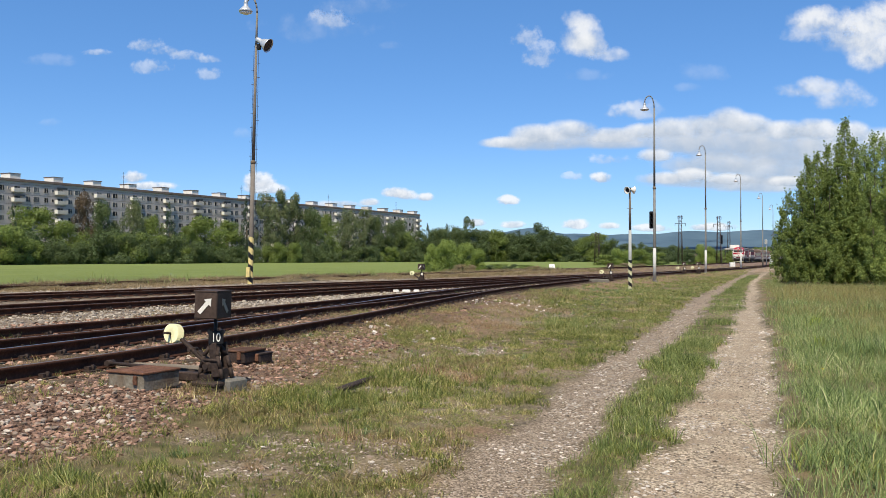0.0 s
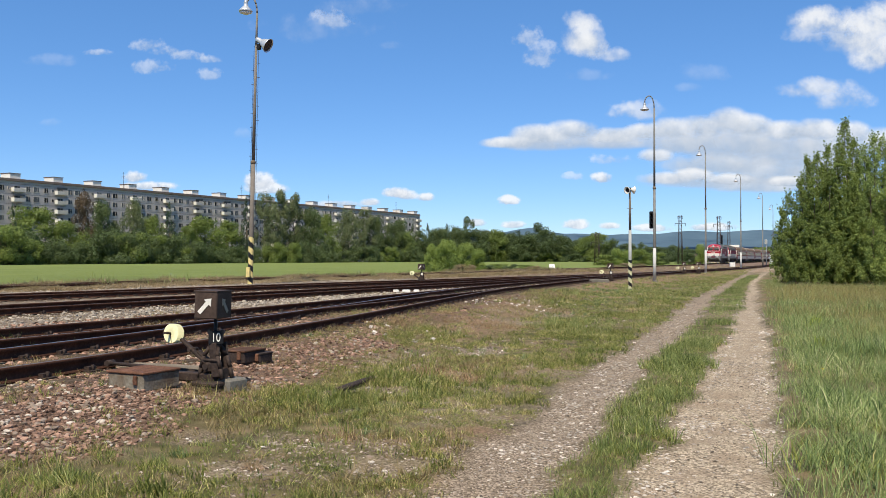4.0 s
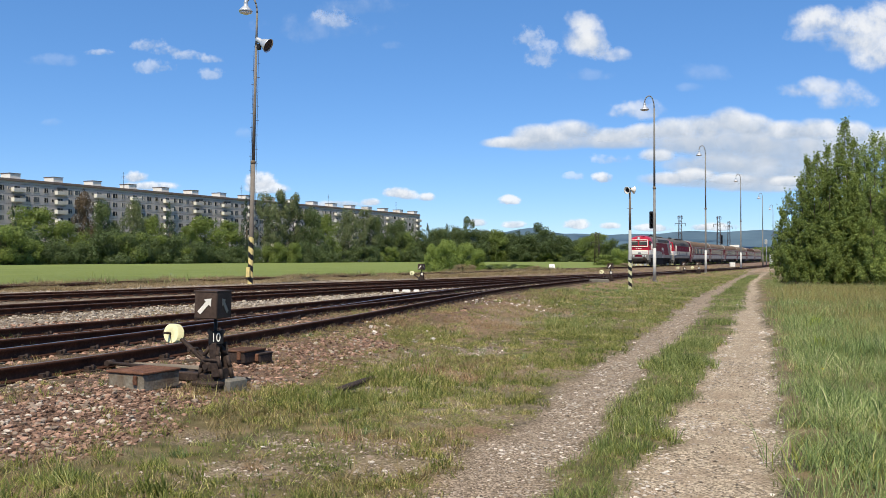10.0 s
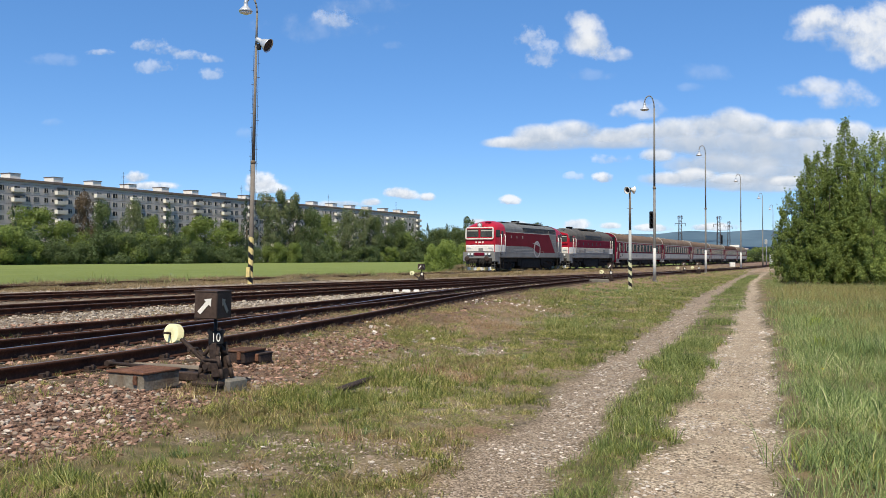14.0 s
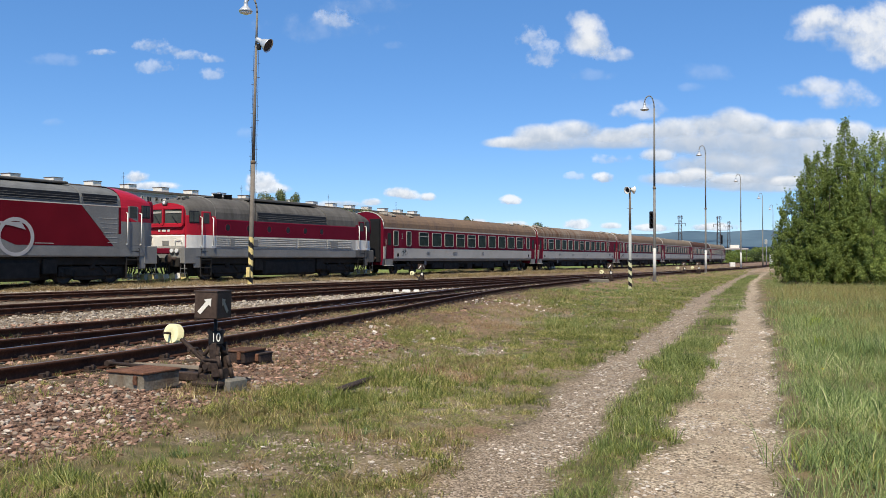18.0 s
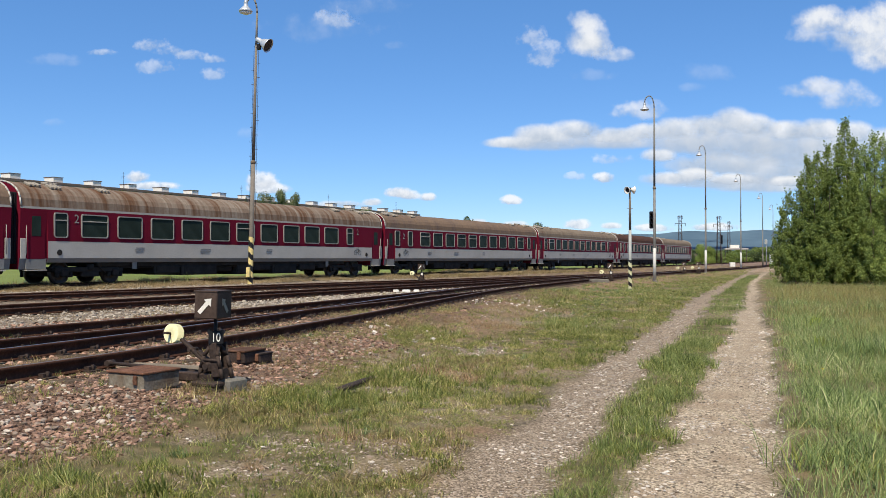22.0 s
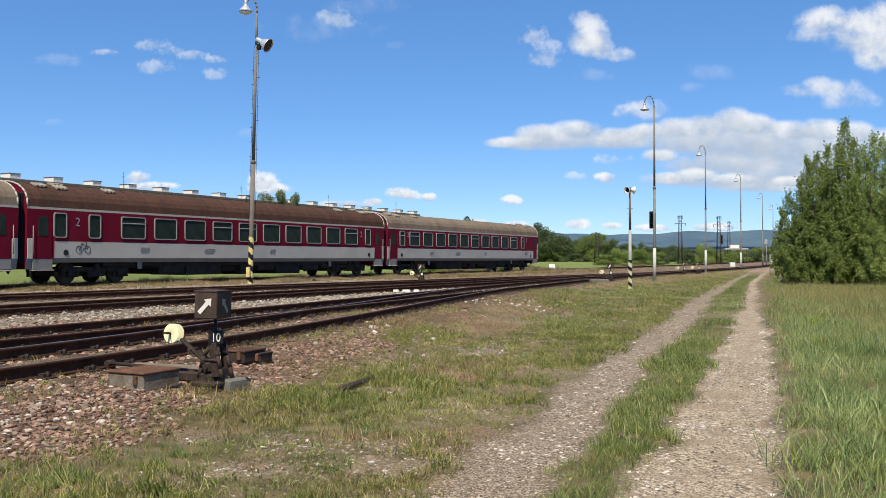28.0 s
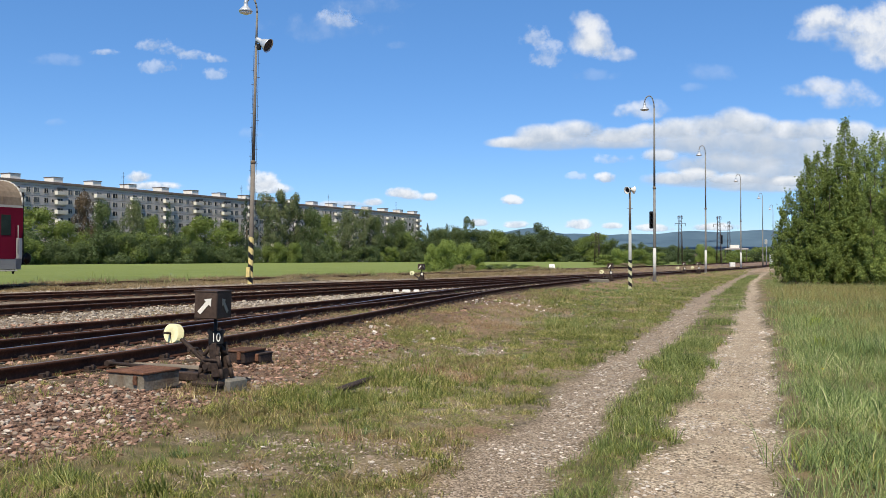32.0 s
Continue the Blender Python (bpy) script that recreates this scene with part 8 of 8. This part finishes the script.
stones("strewn_stones", 52000, -7.5, -2.2, 3.0, 11, lambda x, y: np.clip(w_thin(x, y) * (0.35 + 0.8 * wob(x, y, 1.9, 34)), 0, 1), 0.003, 0.013, M_STONE_MIX, "scattered stones on the bare patches in the grass")
stones("strewn_stones", 26000, -13, -2.5, 10, 34, lambda x, y: np.clip(w_thin(x, y) * (0.2 + 0.9 * wob(x, y, 1.6, 34)), 0, 1), 0.006, 0.024, M_STONE_MIX, "scattered stones on the bare patches in the grass")
tufts("low_weeds", 26000, (-9, -1.0, 2.6, 14), lambda x, y: np.clip((w_left(x, y) + 0.25) * (0.45 + wob(x, y, 2.6, 64)), 0, 1) * (zones(x, y)[0] < 0.2) * (1 - 0.9 * zones(x, y)[1]) * (x < along(ROAD_L, y)), 0.025, 0.06, M_GRASS_LUSH, "low broad-leaved weeds between the grass", 9, 0.8, 1.6, 0.13, 1.6, 0.2)
tufts("yard_grass", 34000, (-9, -1.0, 2.6, 16), w_left, 0.04, 0.11, M_GRASS, "patchy short green grass between road and tracks", 14, 0.8, 1.5, 0.034, 1.6, 0.3, True)
tufts("green_yard_grass", 15000, (-9, -1.0, 2.6, 20), lambda x, y: w_left(x, y) * np.clip(wob(x, y, 1.7, 58) - 0.15, 0, 1), 0.07, 0.17, M_GRASS_LUSH, "fresher green grass clumps in the yard", 16, 0.4, 0.9, 0.030, 1.6, 0.2)
tufts("dry_yard_grass", 22000, (-9, -1.0, 2.6, 16), lambda x, y: w_left(x, y) * np.clip(0.50 + wob(x, y, 0.9, 55), 0, 1), 0.04, 0.12, M_GRASS_DRY, "yellowed dry grass tufts in the yard", 13, 0.8, 1.5, 0.030, 1.6, 0.3, True)
tufts("red_yard_grass", 26000, (-12, -1.0, 2.6, 30), lambda x, y: w_thin(x, y) * np.clip(wob(x, y, 1.2, 59) + 0.1 + 0.4 * scuff(x, y), 0, 1), 0.04, 0.10, M_GRASS_SEED, "withered reddish grass on the bare patches", 11, 0.8, 1.3, 0.024)
tufts("red_yard_grass", 19000, (-13, -5.5, 10, 34), lambda x, y: scuff(x, y) * np.clip(0.45 + wob(x, y, 1.9, 56), 0.05, 1), 0.06, 0.15, M_GRASS_SEED, "withered reddish grass on the trodden dirt", 12, 0.9, 1.2, 0.030, 1.1, 0.3)
tufts("dry_yard_grass", 7000, (-13, -5.5, 10, 40), lambda x, y: scuff(x, y) * np.clip(0.2 + wob(x, y, 2.3, 54), 0, 1), 0.06, 0.15, M_GRASS_DRY, "yellowed tufts on the trodden dirt", 13, 0.8, 1.1, 0.026, 1.1, 0.3)
tufts("green_yard_grass", 3800, (-13, -5.5, 11, 30), lambda x, y: np.clip(1.2 - np.abs(x - along(EDGE, y) - 0.55) * 2, 0, 1) * np.clip(0.35 + wob(x, y, 1.3, 50), 0, 1), 0.08, 0.2, M_GRASS, "green tufts along the outer rail", 14, 0.5, 0.9, 0.024, 1.1, 0.2)
tufts("ballast_weeds", 6500, (-8.8, -4.2, 3.4, 14), lambda x, y: zones(x, y)[1] * np.clip(wob(x, y, 2.1, 49) - 0.05, 0, 1), 0.05, 0.14, M_GRASS_STRAW, "dead weeds between the ballast stones", 14, 0.5, 1.3, 0.020, 1.2, 0.3, True)
tufts("ballast_weeds", 5000, (-8.8, -4.2, 3.4, 14), lambda x, y: zones(x, y)[1] * np.clip(wob(x, y, 2.7, 48) - 0.25, 0, 1), 0.04, 0.11, M_GRASS_TUFT, "low green weeds between the ballast stones", 14, 0.5, 1.3, 0.034, 1.2, 0.3, True)
tufts("red_yard_grass", 11000, (-10.5, -3.2, 4.4, 19), lambda x, y: bare(x, y, WITHERED), 0.05, 0.15, M_GRASS_RED, "withered reddish-brown grass patches in the yard", 14, 0.8, 1.4, 0.020, 1.1, 0.35, True)
tufts("lush_patches", 6500, (-14.5, -2.8, 4.2, 40), lambda x, y: bare(x, y, LUSH) * 0.8, 0.08, 0.19, M_GRASS_BLUE, "fresh bluish-green weed patches in the yard", 20, 0.5, 0.9, 0.026, 1.3, 0.3, True)
tufts("withered_clumps", 5200, (-8, -1.6, 2.6, 12), lambda x, y: w_shoulder(x, y) * np.clip(wob(x, y, 1.5, 87) + 0.05, 0, 1), 0.06, 0.17, M_GRASS_STRAW, "withered brown grass clumps in the yard", 15, 0.5, 1.2, 0.022, 1.5, 0.3, True)
tufts("yard_stalks", 13000, (-9, -1.0, 2.6, 22), lambda x, y: w_left(x, y) * np.clip(wob(x, y, 3.4, 57) + 0.1, 0, 1), 0.10, 0.22, M_GRASS_TUFT, "taller grass clumps standing in the yard", 16, 0.30, 0.75, 0.016, 1.4, 0.12, True)
tufts("yard_stalks", 9000, (-9, -1.0, 2.6, 22), lambda x, y: w_left(x, y) * np.clip(wob(x, y, 3.9, 78) - 0.05, 0, 1), 0.08, 0.20, M_GRASS_DRY, "taller yellow grass clumps standing in the yard", 14, 0.30, 0.8, 0.015, 1.4, 0.15, True)
tufts("yard_grass", 24000, (-13, -2, 13, 34), w_left, 0.05, 0.13, M_GRASS, "patchy short green grass between road and tracks", 13, 0.9, 1.1, 0.042, 1.2, 0.25)
tufts("green_yard_grass", 14000, (-13, -2, 16, 44), lambda x, y: w_left(x, y) * np.clip(wob(x, y, 0.9, 58), 0, 1), 0.08, 0.20, M_GRASS_LUSH, "fresher green grass clumps in the yard", 13, 0.7, 0.9, 0.036, 1.2)
tufts("dry_yard_grass", 12000, (-13, -2, 13, 40), lambda x, y: w_left(x, y) * np.clip(0.55 + wob(x, y, 0.9, 55), 0, 1), 0.05, 0.12, M_GRASS_DRY, "yellowed dry grass tufts in the yard", 13, 0.9, 1.1, 0.040, 1.2, 0.25)
tufts("yard_grass", 15000, (-22, -3, 26, 120), w_shoulder, 0.07, 0.16, M_GRASS, "short grass along the yard road", 14, 0.9, 1.0, 0.07, 1.3, 0.2)
tufts("green_yard_grass", 9000, (-22, -3, 30, 120), w_shoulder, 0.08, 0.18, M_GRASS_LUSH, "fresh short grass along the yard road", 14, 0.9, 1.0, 0.07, 1.3, 0.2)
tufts("dry_yard_grass", 9000, (-22, -3, 24, 120), w_shoulder, 0.06, 0.15, M_GRASS_DRY, "yellowish grass along the yard road", 14, 0.9, 1.0, 0.07, 1.3, 0.2)
tufts("verge_grass", 17000, (-5, 0.2, 2.6, 16), w_mid, 0.06, 0.17, M_GRASS_LUSH, "green grass strip between the wheel ruts", 14, 0.6, 0.95, 0.022, 1.5, 0.25, True)
tufts("verge_grass", 13000, (-5, 0.2, 2.6, 16), w_mid, 0.04, 0.13, M_GRASS, "yellow-green grass in the strip between the wheel ruts", 12, 0.7, 1.1, 0.024, 1.5, 0.3, True)
tufts("verge_clover", 15000, (-5, 0.2, 2.6, 14), lambda x, y: np.clip((x > along(ROAD_L, y)) * (x < along(ROAD_R, y) - 0.12) * (zones(x, y)[0] < 0.85) * (0.35 + wob(x, y, 3.3, 83)), 0, 1), 0.02, 0.05, M_GRASS_TUFT, "low dark clover along the grass strip", 10, 0.9, 1.5, 0.10, 1.5, 0.2)
tufts("verge_grass", 26000, (-12, -1.0, 12, 80), w_mid, 0.09, 0.21, M_GRASS_LUSH, "green grass strip between the wheel ruts", 14, 0.8, 0.7, 0.034, 1.3)
tufts("tall_grass", 19000, (-4.5, 7.0, 2.6, 18), w_right, 0.10, 0.27, M_GRASS_MEADOW, "tall lush meadow grass beside the road", 15, 0.75, 1.0, 0.0115, 1.2, 0.25, True)
tufts("tall_grass", 9000, (-4.5, 7.0, 2.6, 16), lambda x, y: w_right(x, y) * np.clip(0.35 + wob(x, y, 2.3, 84), 0, 1), 0.06, 0.18, M_GRASS, "yellower undergrowth in the meadow", 14, 0.8, 1.4, 0.026, 1.2, 0.3, True)
tufts("tall_grass", 13000, (-6, 12, 8, 30), w_right, 0.16, 0.36, M_GRASS_MEADOW, "tall lush meadow grass beside the road", 16, 0.8, 0.95, 0.014, 1.2, 0.3, True)
tufts("tall_grass", 12000, (-10, 26, 26, 62), w_right, 0.20, 0.36, M_GRASS_MEADOW, "tall lush meadow grass beside the road", 14, 0.9, 0.9, 0.020, 1.0, 0.3)


def w_seeding(x, y):
    """The seeding, browner part of the meadow begins a stride off the road."""
    return w_right(x, y) * np.clip(0.25 + 0.7 * wob(x, y, 0.6, 63) + 1.1 * step(1.0, 2.6, x - along(ROAD_R, y)) * step(13, 19, y), 0.04, 1)


tufts("seeding_grass", 11000, (-8, 22, 9, 55), w_seeding, 0.26, 0.50, M_GRASS_SEED, "brownish seeding grass stalks over the meadow", 8, 0.6, 0.6, 0.010, 1.0, 0.25)
tufts("seeding_grass", 24000, (-8, 14, 15, 46), w_seeding, 0.24, 0.46, M_GRASS_OLIVE, "soft brown-olive seed heads over the meadow", 10, 0.8, 0.9, 0.013, 1.0, 0.35)
tufts("meadow_weeds", 420, (-3.2, 4.5, 4.5, 22), lambda x, y: w_right(x, y) * np.clip(wob(x, y, 1.1, 71) - 0.25, 0, 1), 0.20, 0.36, M_WEED_YELLOW, "yellow-green leafy weeds standing in the meadow", 44, 0.40, 0.6, 0.045, 1.2, 0.2, True)
tufts("rut_weeds", 26000, (-5, 0.8, 2.6, 16), lambda x, y: rut_edge(x, y) * np.clip(0.5 + wob(x, y, 3.1, 75), 0, 1), 0.03, 0.09, M_GRASS_TUFT, "sparse weeds along the borders of the wheel ruts", 9, 0.8, 1.2, 0.05, 1.5, 0.2)
tufts("broadleaf_clumps", 1700, (-9, -2.4, 3.5, 26), lambda x, y: w_shoulder(x, y) * np.clip(wob(x, y, 2.9, 76) - 0.35, 0, 1), 0.10, 0.22, M_GRASS_TUFT, "leafy green weed clumps in the yard", 34, 0.55, 0.9, 0.026, 1.2, 0.15, True)
tufts("dark_weeds", 26000, (-13, -2.0, 2.8, 34), lambda x, y: w_shoulder(x, y) * np.clip(wob(x, y, 4.2, 77) - 0.1, 0, 1), 0.03, 0.09, M_GRASS_TUFT, "low dark weeds between grass and stones", 12, 0.7, 1.3, 0.07, 1.5, 0.25)
for name_, mat_, label_ in (("yard_grass", M_GRASS, "patchy short green grass behind the viewpoint"), ("dry_yard_grass", M_GRASS_DRY, "yellowed dry grass behind the viewpoint")):
    tufts(name_, 14000, (-9, 9, -12, 3.2), lambda x, y: (1 - zones(x, y)[0]) ** 2 * (1 - zones(x, y)[1]) * (1 - zones(x, y)[2]) * (np.hypot(x, y) > 0.9), 0.05, 0.14, mat_, label_, 12, 0.8, 0.9, 0.036, 1.0, 0.2, False, True)
tufts("track_weeds", 9000, (-14, -4.5, 3, 40), lambda x, y: zones(x, y)[1] * np.clip(wob(x, y, 1.8, 61) - 0.25, 0, 1), 0.06, 0.20, M_GRASS, "weeds growing between sleepers and stones", 8, 0.3, 0.6, 0.03)
def w_strip(x, y):
    """Beside and between the rails of the running line, which it half buries."""
    near = np.abs(x + 31.55 - bend(y))
    return np.clip(zones(x, y)[3] + 0.6 * (near < 2.6), 0, 1) * (zones(x, y)[4] < 0.5) * np.where(np.abs(near - 0.75) < 0.12, 0.4, 1.0)


tufts("track_straw", 24000, (-18, -6.5, 4, 40), lambda x, y: np.clip(zones(x, y)[1] + zones(x, y)[2], 0, 1) * (x > -17.5) * np.clip(0.30 + wob(x, y, 1.4, 69), 0, 1), 0.04, 0.12, M_GRASS_STRAW, "dry grass and dead weeds between the rails", 10, 0.8, 0.9, 0.04, 1.3, 0.2)
tufts("dry_strip_grass", 22000, (-40, -26, 12, 90), w_strip, 0.10, 0.28, M_GRASS_STRAW, "dry brownish grass beside the running line", 10, 0.8, 0.7, 0.05, 1.2, 0.2)
tufts("dry_strip_grass", 34000, (-40, -26, 12, 90), lambda x, y: w_strip(x, y) * np.clip(0.35 + wob(x, y, 0.5, 66), 0, 1) * (x < -32.6 + bend(y)), 0.16, 0.44, M_GRASS_SEED, "brown dock and weed stalks beside the line", 9, 0.6, 0.8, 0.05, 1.2, 0.25)
tufts("dry_strip_grass", 10000, (-46, -14, 44, 150), lambda x, y: np.clip(zones(x, y)[3], 0, 1), 0.10, 0.24, M_GRASS_TAN, "dry brownish grass between the overgrown tracks", 10, 0.9, 0.6, 0.07, 1.1, 0.2)
tufts("dry_strip_grass", 70000, (-38, -27.5, 16, 95), lambda x, y: (np.abs(x + 32.55 - bend(y)) < 4.0) * np.clip(0.75 + 0.5 * wob(x, y, 1.7, 67), 0.3, 1), 0.09, 0.25, M_GRASS_TAN, "soft tan grass along the running line", 11, 0.9, 1.3, 0.055, 1.1, 0.35)
tufts("dry_strip_grass", 40000, (-38.5, -28, 16, 95), lambda x, y: (np.abs(x + 33.4 - bend(y)) < 4.0) * np.clip(0.3 + wob(x, y, 0.9, 65), 0, 1), 0.14, 0.34, M_GRASS_SEED, "brown seeding weeds along the running line", 11, 0.7, 1.1, 0.045, 1.1, 0.35)
tufts("weed_clumps", 1500, (-42, -30, 20, 100), lambda x, y: np.clip(wob(x, y, 0.35, 68) - 0.2, 0, 1) * (zones(x, y)[4] < 0.6) * (zones(x, y)[3] > 0.3), 0.35, 0.8, M_GRASS_LUSH, "green weed clumps between the line and the field", 14, 0.35, 0.5, 0.03, 1.2)


def flowers(name, n, box_, weight, mat, label):
    x0, x1, y0, y1 = box_
    x, y = strew(n, x0, x1, y0, y1, weight, _rg)
    v, f = stone_template(9)
    s = _rg.uniform(0.008, 0.016, len(x))
    h = _rg.uniform(0.2, 0.42, len(x))
    tagged(new(name, scatter(name, v, f, np.stack((x, y, ground_z(x, y) + h), -1), s, _rg, [mat])), label, "flowers", kind="stuff")


M_FLOWER = material("yellow_petals", (0.70, 0.60, 0.04), 0.6, 0, 0.1, bump=0)
flowers("yellow_flowers", 900, (-1.2, 3.5, 5, 16), lambda x, y: w_right(x, y) * np.clip(wob(x, y, 1.1, 71) - 0.35, 0, 1), M_FLOWER, "small yellow meadow flowers in the tall grass")


def motions():
    """The train rolls by; the clouds drift slowly with the wind."""
    train_motions()
    for ob, a, b in CLOUDS:
        walk(ob, [(0.0, a), (32.0, b)])


motions()
